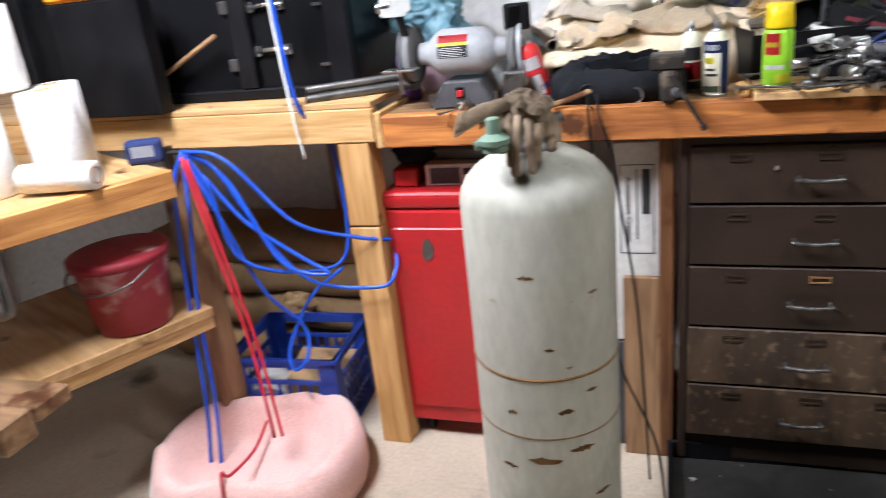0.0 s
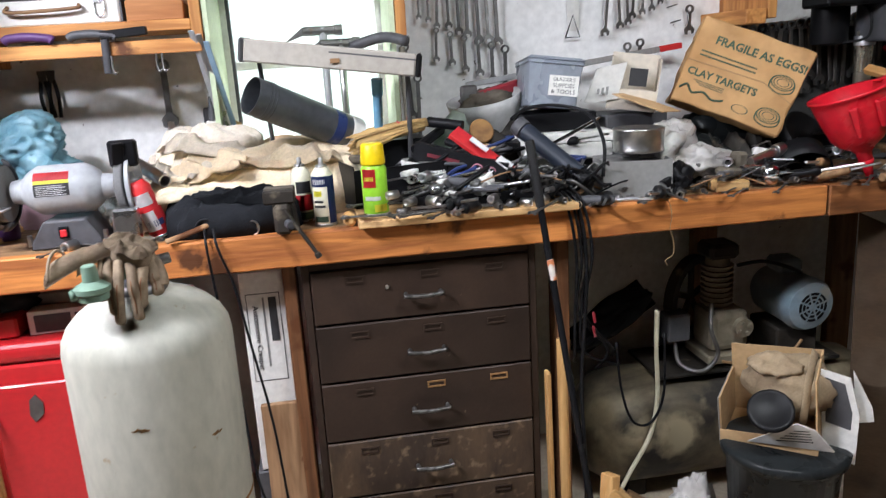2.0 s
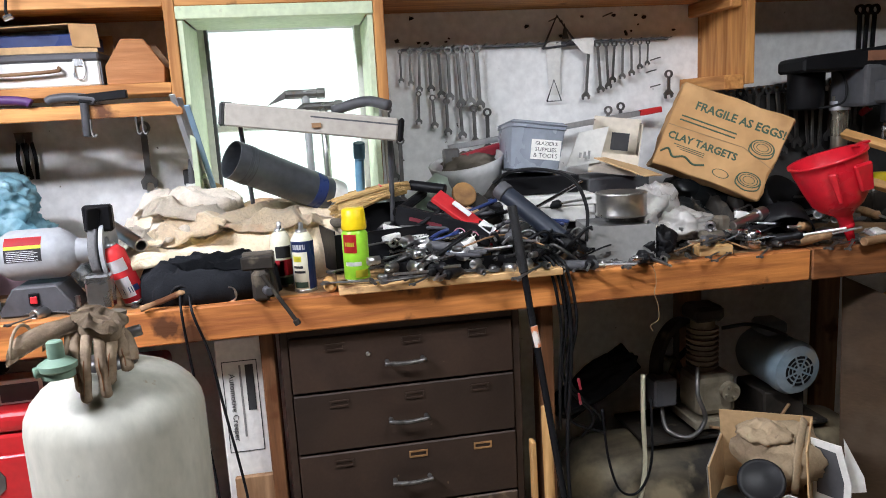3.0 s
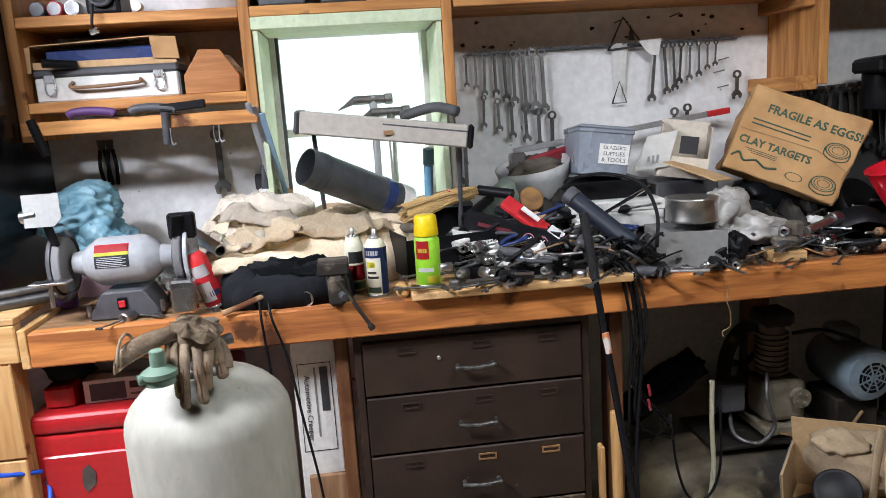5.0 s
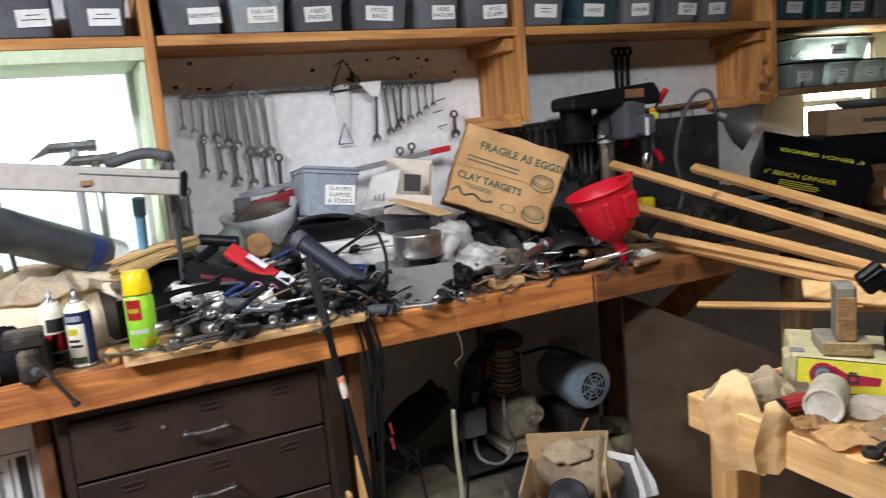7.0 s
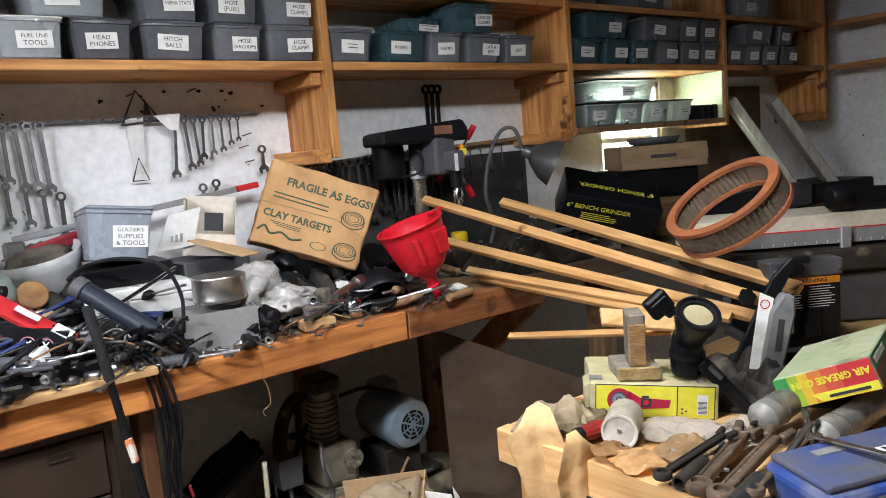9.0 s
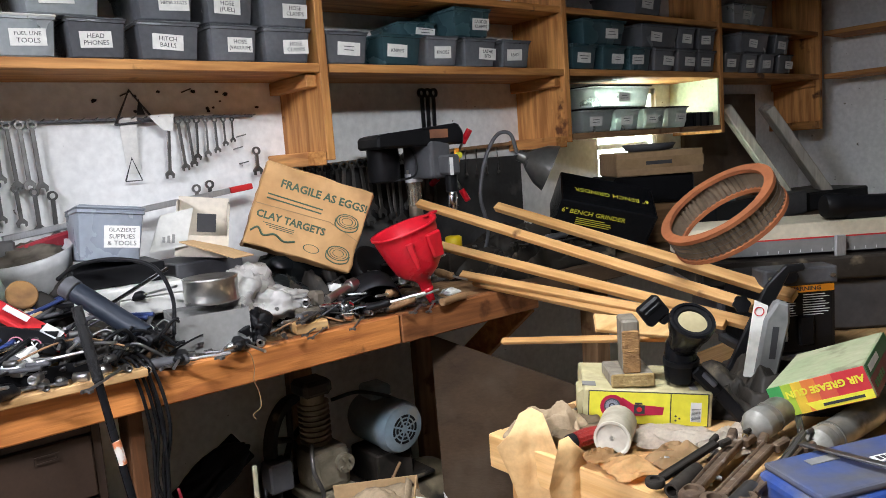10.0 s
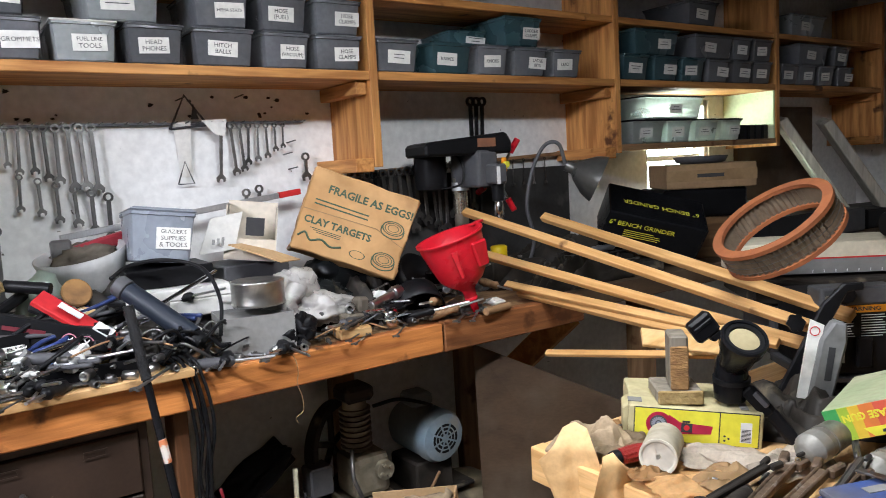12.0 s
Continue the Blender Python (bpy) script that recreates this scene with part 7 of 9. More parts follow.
for k in range(26):
    x, y = random.uniform(2.36, 3.7), random.uniform(2.06, 2.32)
    if 2.82 < x < 3.04:
        continue
    s_ = random.uniform(0.015, 0.04)
    single("paper_scrap", prism([(-s_, -s_ * 0.5), (s_ * 0.9, -s_ * 0.4), (s_, s_ * 0.4), (-s_ * 0.7, s_ * 0.6)], 0.001, pose(x, y, (PZ + 0.055 if x < 2.78 else TOP + 0.03) + 0.12 * (y - 2.06), random.uniform(50, 90), random.uniform(-25, 25), random.uniform(-90, 90))), random.choice((PAPER, CARD, LABEL, CARDGREY, CLEARBAG)), "small scrap of paper among the clutter", "scrap", None, "paper scraps")
for k in range(14):
    x, y = random.uniform(2.45, 3.6), random.uniform(2.08, 2.3)
    z = (PZ + 0.05 if x < 2.78 else TOP + 0.02) + 0.1 * (y - 2.06)
    w_ = random.uniform(0.05, 0.12)
    single("loose_wire", tube([(x - w_, y, z), (x - w_ * 0.3, y - 0.03, z + 0.03), (x + w_ * 0.4, y + 0.02, z + 0.02), (x + w_, y - 0.02, z - 0.005)], 0.0025, 5, 5), random.choice((BLACK, DARKGREY, STEEL, OLD_X)), "short loose wire in the clutter", "wire", None, "loose wires")
for a_, b_, r_, ma in (((2.36, 2.17, 1.035), (2.62, 2.20, 1.075), 0.005, CHROME), ((2.40, 2.14, 1.045), (2.64, 2.16, 1.05), 0.004, STEEL), ((2.76, 2.2, 1.12), (2.93, 2.3, 1.17), 0.005, CHROME), ((2.50, 2.36, 1.13), (2.62, 2.22, 1.08), 0.012, BLACK), ((2.30, 2.18, 1.12), (2.22, 2.36, 1.10), 0.013, CASTIRON), ((2.50, 2.42, 1.16), (2.40, 2.3, 1.12), 0.014, BLACK)):
    single("extension_bar", rod(a_, b_, r_, 10), ma, "long steel bar lying across the tools", "bar", group="bars")
single("clear_jug", lathe([(0.03, 0), (0.05, 0.01), (0.055, 0.08), (0.03, 0.11), (0.02, 0.13)], 20), mat("cloudy_plastic", (0.5, 0.58, 0.5), (0.42, 0.5, 0.42), rough=0.3, trans=0.5), "cloudy plastic jug behind the red packet", "jug", pose(2.52, 2.46, 1.08, 12, 14, 0))
single("rusty_lid", cyl(0.036, 0.012, (0, 0, 0), 24, chamfer=0.003), RUST, "rusty round lid on edge", "lid", pose(2.60, 2.36, 1.15, 60, 20, 0))
single("tape_brass", box(0.05, 0.03, 0.022, (0, 0, 0), 0.003), BRASS, "small brass block in the clutter", "block", pose(2.62, 2.145, PZ + 0.02, 0, 0, 12))
single("blue_marker", rod((2.5, 2.12, PZ + 0.047), (2.58, 2.125, PZ + 0.05), 0.006), mat("blue_pen", (0.1, 0.25, 0.6), (0.08, 0.2, 0.5), rough=0.4), "blue marker pen on the channel", "pen")
tw = single("twine", tube([(3.0, 2.065, TOP + 0.01), (3.018, 2.04, TOP - 0.004), (3.024, 2.035, 0.93), (3.018, 2.032, 0.90), (3.028, 2.033, 0.87), (3.03, 2.034, 0.83), (3.01, 2.036, 0.815), (3.015, 2.036, 0.80)], 0.0012, 5), KRAFT, "thin pale twine hanging over the bench edge", "string")
wr_ = thing("cable_bundle", "tangle of thin black leads hanging off the bench", "cable", pose(0, 0, 0))
for k in range(4):
    x = 2.765 + 0.014 * k
    part("lead", tube([(x - 0.05, 2.12, TOP + 0.05), (x - 0.02, 2.05, TOP + 0.02), (x, 2.03, 0.85), (x + random.uniform(-0.03, 0.03), 2.035, 0.7), (x + random.uniform(-0.05, 0.08), 2.05, 0.58), (x + random.uniform(-0.02, 0.1), 2.08, 0.5 + 0.05 * random.random())], 0.004, 6), BLACK, wr_)
part("lead", tube([(2.78, 2.05, TOP), (2.79, 2.025, 0.8), (2.775, 2.03, 0.5), (2.785, 2.03, 0.2), (2.78, 2.05, -0.04)], 0.005, 6), BLACK, wr_)
for z in (0.70, 0.66):
    part("clip", rod((2.805, 2.022, z), (2.81, 2.02, z - 0.03), 0.0035, 8), WORNRED, wr_, "red clip")
part("boot", crumple(0.03, 51.0, (1, 1, 0.8), 0.4), DARKGREASE, wr_, m=pose(2.70, 2.11, TOP + 0.06))
part("boot", crumple(0.035, 52.0, (1, 1, 0.8), 0.4), BLACK, wr_, m=pose(2.76, 2.12, TOP + 0.05))
random.seed(23)
for k in range(16):
    cx, cy, cz = random.uniform(2.70, 2.86), random.uniform(2.06, 2.13), TOP + random.uniform(0.02, 0.09)
    w_ = random.uniform(0.02, 0.05)
    pts = [(cx + w_ * math.cos(a) * random.uniform(0.6, 1.3), cy + 0.5 * w_ * math.sin(a), cz + w_ * math.sin(1.3 * a + k) * 0.7) for a in (0, 1.2, 2.4, 3.6, 4.8, 6.0)]
    part("lead", tube(pts, random.choice((0.0025, 0.0035, 0.0045)), 6, 5), random.choice((BLACK, BLACK, DARKGREY, DULLSTEEL)), wr_)
for k in range(20):
    x, y = random.uniform(2.33, 2.78), random.uniform(2.08, 2.34)
    z = PZ + 0.03 + 0.32 * (y - 2.08)
    l_, a = random.uniform(0.06, 0.16), random.uniform(-1.0, 1.0)
    tt = thing("pliers", "worn pliers half buried in the clutter", "pliers", pose(x, y, z, random.uniform(60, 95), random.uniform(-20, 20), math.degrees(a) + 90), "buried pliers")
    grip = random.choice((BLACK, BLACK, DARKGREY, BLUECAN, BLACK))
    part("jaws", prism([(-0.012, 0), (0.012, 0), (0.007, -0.04), (-0.007, -0.04)], 0.01, pose(0, -0.005, 0), 0.002), DULLSTEEL, tt)
    part("handle", tube([(-0.006, 0, 0.0), (-0.016, 0, 0.04), (-0.014, 0, 0.05 + l_ * 0.5)], 0.0055, 8, 5), grip, tt)
    part("handle", tube([(0.006, 0, 0.0), (0.016, 0, 0.04), (0.012, 0, 0.05 + l_ * 0.5)], 0.0055, 8, 5), grip, tt)
for k in range(26):
    x, y = random.uniform(2.36, 3.72), random.uniform(2.09, 2.36)
    z = (PZ + 0.03 if x < 2.78 else TOP + 0.012) + 0.3 * (y - 2.09)
    if 2.86 < x < 3.07 and y < 2.26:
        continue
    w_, h_ = random.uniform(0.03, 0.07), random.uniform(0.012, 0.03)
    ma = random.choice((CARDWHITE, CARDGREY, BLACK, CARDWHITE, STEEL, CARD, LABEL, ALU))
    pk_ = thing("parts_packet", "small crushed parts packet in the clutter", "packet", pose(x, y, z, random.uniform(-25, 25), random.uniform(-25, 25), random.uniform(-60, 60)), "parts packets")
    part("packet", box(w_, w_ * 0.7, h_, (0, 0, 0), 0.003), ma, pk_)
    part("label", box(w_ * 0.6, w_ * 0.4, 0.001, (0, 0, h_)), random.choice((LABEL, CARDGREY, LABEL, INK)), pk_)
br = thing("jack_handle", "long black steel jack handle leaning on the bench", "bar", pose(0, 0, 0))
part("bar", rod((2.644, 2.005, 1.145), (2.765, 1.80, FLOOR), 0.0085, 14), BLACKGLOSS, br)
part("grip", rod((2.6428, 2.007, 1.157), (2.6595, 1.979, 0.998), 0.0112, 14), mat("knurled_black", (0.014, 0.014, 0.015), (0.03, 0.03, 0.031), rough=0.45, fine=400, bump=0.8), br)
part("sticker", rod((2.6725, 1.957, 0.872), (2.678, 1.9475, 0.82), 0.009, 14), mat("worn_orange_sticker", (0.6, 0.2, 0.08), (0.6, 0.55, 0.5), rough=0.5, scale=60, contrast=(0.45, 0.55)), br, "worn orange and white sticker")


# ---- under the bench, right of the cabinet ----
single("wood_lath", beam((2.70, 2.07, FLOOR), (2.69, 2.06, 0.53), 0.012, 0.03, 0.002, (0, 1, 0)), PINE_Z, "thin pale lath beside the cabinet", "lath")
single("axe_handle", rod((2.72, 2.0, FLOOR), (2.73, 2.06, 0.62), 0.014), PINE_Z, "pale wooden tool handle standing by the cabinet", "handle")
PUMPDUST = mat("dusty_pump_casting", (0.3, 0.26, 0.19), (0.17, 0.145, 0.1), rough=0.85, scale=14, bump=0.4)
ct = thing("air_compressor", "dusty tank air compressor with a blue motor", "compressor", pose(3.3, 2.42, FLOOR))
pr_ = [(0.01, -0.51), (0.09, -0.5), (0.145, -0.475), (0.176, -0.43), (0.185, -0.37)]
part("tank", lathe(pr_ + [(0.185, 0), (0.185, 0.37)] + [(r, -z) for r, z in pr_[::-1][1:]], 40, pose(0.09, -0.03, 0.215, 0, 90, 0)), mat("rusty_tank_paint", (0.23, 0.185, 0.115), (0.03, 0.026, 0.022), rough=0.5, scale=3.2, contrast=(0.4, 0.56), spots=(0.34, 0.28, 0.18), spot_scale=6, spot_edge=(0.6, 0.72)), ct)
for x in (-0.25, 0.25):
    part("foot", box(0.06, 0.26, 0.07, (x, 0, 0.0), 0.004), DARKGREASE, ct)
part("deck", box(0.62, 0.24, 0.012, (0.12, -0.02, 0.4), 0.003), DARKGREASE, ct)
part("crankcase", join(box(0.13, 0.13, 0.13, (0.06, -0.05, 0.46), 0.02, seg=2), box(0.16, 0.16, 0.03, (0.06, -0.05, 0.425), 0.005)), PUMPDUST, ct)
part("cylinder", cyl(0.038, 0.17, (0.055, -0.03, 0.58), 24), PUMPDUST, ct)
for k in range(8):
    part("cooling_fin", cyl(0.05, 0.006, (0.055, -0.03, 0.60 + 0.017 * k), 24), PUMPDUST, ct)
part("head", box(0.1, 0.1, 0.05, (0.055, -0.03, 0.75), 0.012), DARKGREASE, ct)
part("oil_gauge", join(cyl(0.03, 0.02, m=pose(0.095, -0.115, 0.54, 90, 0, 0), seg=24), *[cyl(0.006, 0.01, m=pose(0.095 + 0.018 * math.cos(a), -0.135, 0.54 + 0.018 * math.sin(a), 90, 0, 0), seg=8) for a in (0.5, 2.0, 3.6, 5.2)]), PUMPDUST, ct)
part("flywheel", join(ring_sheet(0.14, 0.115, 0.035, 36, pose(0.0, 0.05, 0.6, 90, 0, 30)), *[rod((0, 0.035, 0.6), (0.125 * math.cos(a) * 0.87, 0.035 + 0.06 * math.cos(a), 0.6 + 0.125 * math.sin(a)), 0.01) for a in (0.3, 1.56, 2.8, 4.1, 5.3)]), DARKGREASE, ct)
mm = along((0.285, 0.05, 0.61), (0.295, -0.175, 0.60))
part("motor", lathe([(0.03, 0), (0.07, 0.005), (0.083, 0.03), (0.083, 0.17), (0.086, 0.175), (0.086, 0.2), (0.076, 0.218), (0.05, 0.226)], 36, mm), MOTORBLUE, ct)
for r0 in (0.018, 0.031, 0.044):
    part("vent_ring", ring_sheet(r0 + 0.004, r0 - 0.004, 0.0015, 28, mm @ pose(0, 0, 0.2262)), BLACK, ct)
for k in range(4):
    part("vent_rib", box(0.1, 0.006, 0.0012, m=mm @ pose(0, 0, 0.2274, 0, 0, 45 * k + 20)), MOTORBLUE, ct)
part("junction_box", moved(box(0.08, 0.09, 0.045, (0, 0, 0), 0.01), pose(0.28, -0.04, 0.685, 0, 0, -4)), MOTORBLUE, ct)
part("motor_base", box(0.14, 0.16, 0.11, (0.28, -0.05, 0.412), 0.006), DARKGREASE, ct)
part("pressure_switch", box(0.075, 0.07, 0.09, (-0.1, -0.06, 0.5), 0.006), DARKGREY, ct)
part("pipe", tube([(0.0, -0.1, 0.62), (-0.02, -0.14, 0.55), (0.0, -0.15, 0.47), (-0.05, -0.15, 0.42), (-0.1, -0.1, 0.43), (-0.1, -0.06, 0.5)], 0.007), DULLSTEEL, ct)
part("pipe", tube([(0.11, -0.05, 0.72), (0.17, -0.1, 0.74), (0.24, -0.12, 0.72), (0.3, -0.1, 0.69)], 0.006), BLACK, ct)
part("lead", tube([(0.02, -0.14, 0.44), (0.12, -0.17, 0.425), (0.22, -0.16, 0.43), (0.29, -0.14, 0.48)], 0.005), OLD_X, ct)
for x in (0.18, 0.215):
    part("wire_nut", cyl(0.006, 0.025, m=pose(x, -0.175, 0.43, 60, 20, 0), r2=0.003, seg=8), YELLOWINK, ct)
bs = thing("padded_seat", "black padded seat leaning behind the compressor", "seat", pose(3.0, 2.40, 0.53, 60, -32, 0) @ Matrix.Diagonal((0.75, 0.75, 0.75, 1)))
part("pad", drape(0.40, 0.15, 0.09, 61.0, n=36, ridge=0.25, swell=0.2), BLACKCLOTH, bs)
part("base", box(0.38, 0.13, 0.012, (0, 0, -0.013), 0.004), BLACK, bs)
single("white_cable", tube([(3.06, 2.19, 0.62), (3.055, 2.18, 0.5), (3.06, 2.18, 0.35), (3.03, 2.16, 0.24), (2.95, 2.12, 0.15), (2.85, 2.05, 0.06), (2.78, 2.0, -0.03)], 0.007, 8), mat("ivory_cable", (0.6, 0.57, 0.42), (0.5, 0.47, 0.34), rough=0.5), "ivory power cable looping in front of the compressor", "cable")
single("thin_cable", tube([(2.92, 2.15, 0.55), (2.94, 2.16, 0.4), (2.97, 2.15, 0.3), (3.03, 2.16, 0.28), (3.075, 2.17, 0.36), (3.08, 2.18, 0.55)], 0.004, 8), BLACK, "thin black cable looped over the tank", "cable")

bm = bmesh.new()
vs = [bm.verts.new(p) for p in ((3.66, 2.16, 0.86), (4.12, 1.78, 0.60), (4.02, 1.55, FLOOR), (3.52, 1.95, FLOOR))]
bm.faces.new(vs)
bmesh.ops.solidify(bm, geom=bm.faces[:], thickness=0.012)
single("plywood_sheet", bm, DARKPLY, "stained brown plywood sheet leaning below the bench end", "plywood")

# trash bin with a carton on it
tb = thing("trash_bin", "black plastic trash bin with a rounded rim", "trash bin", pose(3.26, 1.86, FLOOR))
part("bin", lathe([(0.11, 0), (0.118, 0.005), (0.14, 0.36), (0.148, 0.365), (0.15, 0.385), (0.142, 0.395), (0.13, 0.39), (0.12, 0.36), (0.1, 0.012), (0.01, 0.01)], 36), TRASHBAG, tb)
part("rim", lathe([(0.14, 0.37), (0.156, 0.375), (0.158, 0.395), (0.145, 0.402)], 36), TRASHBAG, tb)
kb = thing("open_carton", "open torn white-faced carton holding a canvas bag", "carton", pose(3.265, 1.915, FLOOR + 0.40, 3, -4, -40))
open_box(kb, 0.23, 0.2, (0.04, 0.2, 0.13, 0.2), CARD)
part("outer_sheet", span((-0.1175, -0.1, 0.0), (-0.1155, 0.1, 0.13)), CARDGREY, kb)
PANEL = pose(0.117, -0.02, 0.0, 0, 0, -14) @ Matrix.Diagonal((0.8, 1, 0.95, 1))
part("torn_panel", prism([(0.0, -0.02), (0.095, -0.05), (0.11, 0.1), (0.085, 0.2), (0.0, 0.21)], 0.004, PANEL), CARDWHITE, kb, "torn side panel with dark print")
part("print", prism([(0.012, 0.06), (0.085, 0.05), (0.09, 0.1), (0.07, 0.18), (0.012, 0.19)], 0.0006, PANEL @ pose(0, -0.0008, 0)), DARKGREY, kb)
part("torn_panel", prism([(0.09, 0.05), (0.14, 0.06), (0.135, 0.1), (0.1, 0.17), (0.085, 0.2)], 0.003, PANEL @ pose(0, 0.01, 0.01, 0, 0, 10)), CARDWHITE, kb, "torn white flap")
FLAP = pose(-0.03, -0.112, 0.03, 26, -7, -4) @ Matrix.Diagonal((0.9, 1, 0.9, 1))
part("flap", prism([(-0.02, -0.01), (0.2, -0.035), (0.17, 0.06), (0.13, 0.085)], 0.003, FLAP), CARDWHITE, kb, "white printed flap folded down")
part("print", join(*[span((0.06 + 0.014 * k, -0.0012, 0.004 + 0.012 * k), (0.155, -0.0006, 0.0075 + 0.012 * k)) for k in range(5)]), INK, kb, "", FLAP)
cvb = thing("canvas_bag", "dirty tan canvas bag stuffed in the carton", "bag", pose(3.285, 1.89, FLOOR + 0.42, 0, 0, -40))
part("bag", crumple(0.115, 6.6, (1.02, 0.72, 0.75), 0.3, 1.5), CANVAS, cvb, m=pose(0, 0, 0.115))
part("strap", tube([(0.045, -0.085, 0.06), (0.05, -0.07, 0.17), (0.055, 0.0, 0.215), (0.055, 0.07, 0.18)], 0.012, 8, 6, 0.3), CANVAS, cvb)
part("flap", heap(0.13, 0.11, 0.02, 77.0, n=24, folds=0.8), CANVAS, cvb, m=pose(-0.03, -0.03, 0.185, 12, 0, 0))
single("round_plate", lathe([(0.05, 0), (0.055, 0.004), (0.055, 0.014), (0.05, 0.018), (0.045, 0.015)], 32), BLACK, "round black lid resting on the canvas bag", "lid", pose(3.185, 1.81, FLOOR + 0.515, 42, -6, -30))
single("white_plastic_bag", crumple(0.08, 71.0, (0.8, 0.7, 1.25), 0.85, 1.6, 4, 9), WHITEBAG, "thin white plastic bag on the floor", "plastic bag", pose(3.10, 2.02, FLOOR + 0.1))
for k, (a_, b_, w_, h_, ma) in enumerate((((2.80, 1.93, FLOOR + 0.02), (2.84, 1.99, 0.24), 0.045, 0.03, PINE_Z), ((2.84, 1.98, 0.2), (3.06, 1.82, FLOOR + 0.04), 0.06, 0.022, PINE_X), ((2.90, 2.02, 0.14), (3.14, 1.92, FLOOR + 0.04), 0.07, 0.03, OLD_X), ((2.78, 1.88, FLOOR + 0.02), (3.1, 1.80, FLOOR + 0.03), 0.08, 0.02, PINE_X), ((2.70, 1.94, FLOOR + 0.02), (2.86, 1.86, FLOOR + 0.03), 0.09, 0.035, PINE_X), ((2.80, 1.80, FLOOR + 0.02), (2.98, 1.72, FLOOR + 0.03), 0.06, 0.02, PINE_X))):
    single("wood_offcut", beam(a_, b_, w_, h_, 0.002, (0.1, 0.2, 1)), ma, "pale sawn wood offcut in a heap on the floor", "offcut", group="floor offcuts")
wt = thing("steel_tray", "long shallow black steel tray on the floor", "tray", pose(2.36, 1.88, FLOOR, 0, 0, 2))
part("pan", span((-0.3, -0.26, 0), (0.3, 0.24, 0.006)), mat("dirty_tray_floor", (0.035, 0.033, 0.03), (0.018, 0.017, 0.016), rough=0.7, scale=7, spots=(0.4, 0.38, 0.34), spot_scale=20, spot_edge=(0.7, 0.74)), wt)
for a_, b_ in (((-0.31, 0.235, 0), (0.31, 0.25, 0.06)), ((-0.31, -0.26, 0), (-0.296, 0.235, 0.06)), ((0.296, -0.26, 0), (0.31, 0.235, 0.06)), ((-0.31, -0.27, 0), (0.31, -0.26, 0.06))):
    part("side", span(a_, b_, 0.003), BLACK, wt)
single("tin_cap", lathe([(0.02, 0), (0.023, 0.002), (0.023, 0.022), (0.02, 0.024)], 20), STEEL, "small shiny cap in the tray", "cap", pose(2.22, 1.86, FLOOR + 0.007))
for k in range(9):
    single("paint_chip", crumple(0.01, 80 + k, (1.3, 1, 0.35), 0.3, sub=2), WHITE, "white chip of debris in the tray", "debris", pose(2.15 + 0.05 * k, 1.68 + 0.13 * random.random(), FLOOR + 0.009), "debris")

# ---- drill press and lamp ----
dp = thing("drill_press", "black benchtop drill press with red-tipped handles", "drill press", pose(3.92, 2.53, TOP - 0.0))
part("base", box(0.2, 0.26, 0.025, (0, -0.03, 0.001), 0.006), DARKGREY, dp)
part("column", cyl(0.026, 0.37, (0, 0, 0.026), 24), mat("brownish_steel_column", (0.4, 0.35, 0.28), (0.3, 0.26, 0.2), rough=0.3, metal=0.9), dp)
part("collar", cyl(0.032, 0.03, (0, 0, 0.35), 24), ALU, dp)
part("head", join(box(0.09, 0.17, 0.13, (0.02, -0.06, 0.36), 0.012, seg=2), box(0.05, 0.09, 0.07, (0.03, -0.16, 0.37), 0.008)), DARKGREY, dp)
part("belt_cover", join(prism([(-0.18, 0), (0.15, 0), (0.152, 0.04), (0.13, 0.075), (0.02, 0.064), (-0.15, 0.05), (-0.18, 0.042)], 0.2, pose(-0.03, -0.13, 0.475, 0, 0, -12), 0.008)), BLACK, dp)
part("badge", moved(span((0.04, -0.1325, 0.5), (0.11, -0.131, 0.53)), pose(-0.03, 0, 0, 0, 0, -12)), mat("worn_badge", (0.3, 0.13, 0.07), (0.12, 0.06, 0.04), rough=0.5), dp)
part("motor", lathe([(0.03, 0), (0.055, 0.006), (0.058, 0.02), (0.058, 0.12), (0.05, 0.13)], 24, pose(-0.1, 0.04, 0.355)), BLACK, dp)
part("quill", lathe([(0.018, 0.36), (0.022, 0.362), (0.022, 0.42)], 16, pose(0.045, -0.16, -0.05)), BLACK, dp)
part("chuck", lathe([(0.004, 0.27), (0.004, 0.29), (0.012, 0.292), (0.018, 0.31), (0.018, 0.345), (0.013, 0.36)], 18, pose(0.045, -0.16, -0.05)), CHROME, dp)
part("switch", box(0.02, 0.012, 0.05, (0.09, -0.145, 0.41), 0.003), ORANGEINK, dp)
part("switch_key", cyl(0.012, 0.012, m=pose(0.09, -0.15, 0.435, 90, 0, 0), seg=14), YELLOWINK, dp)
part("scale_plate", span((0.005, -0.2065, 0.37), (0.02, -0.2055, 0.43)), WHITEINK, dp)
hub = Vector((0.105, -0.08, 0.39))
for d_ in ((0.055, -0.05, 0.12), (0.045, -0.03, -0.11), (0.0, 0.1, -0.05)):
    e_ = hub + Vector(d_)
    h_ = part("feed_handle", rod(hub, e_, 0.005, 8), STEEL, dp)
    part("knob", rod(hub + Vector(d_) * 0.72, hub + Vector(d_) * 1.12, 0.0115, 12), REDPLASTIC, h_, "red plastic grip")
part("hub", cyl(0.022, 0.05, m=pose(0.07, -0.08, 0.39, 0, 90, 0), seg=18), DARKGREY, dp)
part("cord", tube([(-0.08, -0.02, 0.5), (-0.04, -0.06, 0.46), (-0.05, -0.08, 0.38), (-0.1, -0.03, 0.36)], 0.004), BLACK, dp)
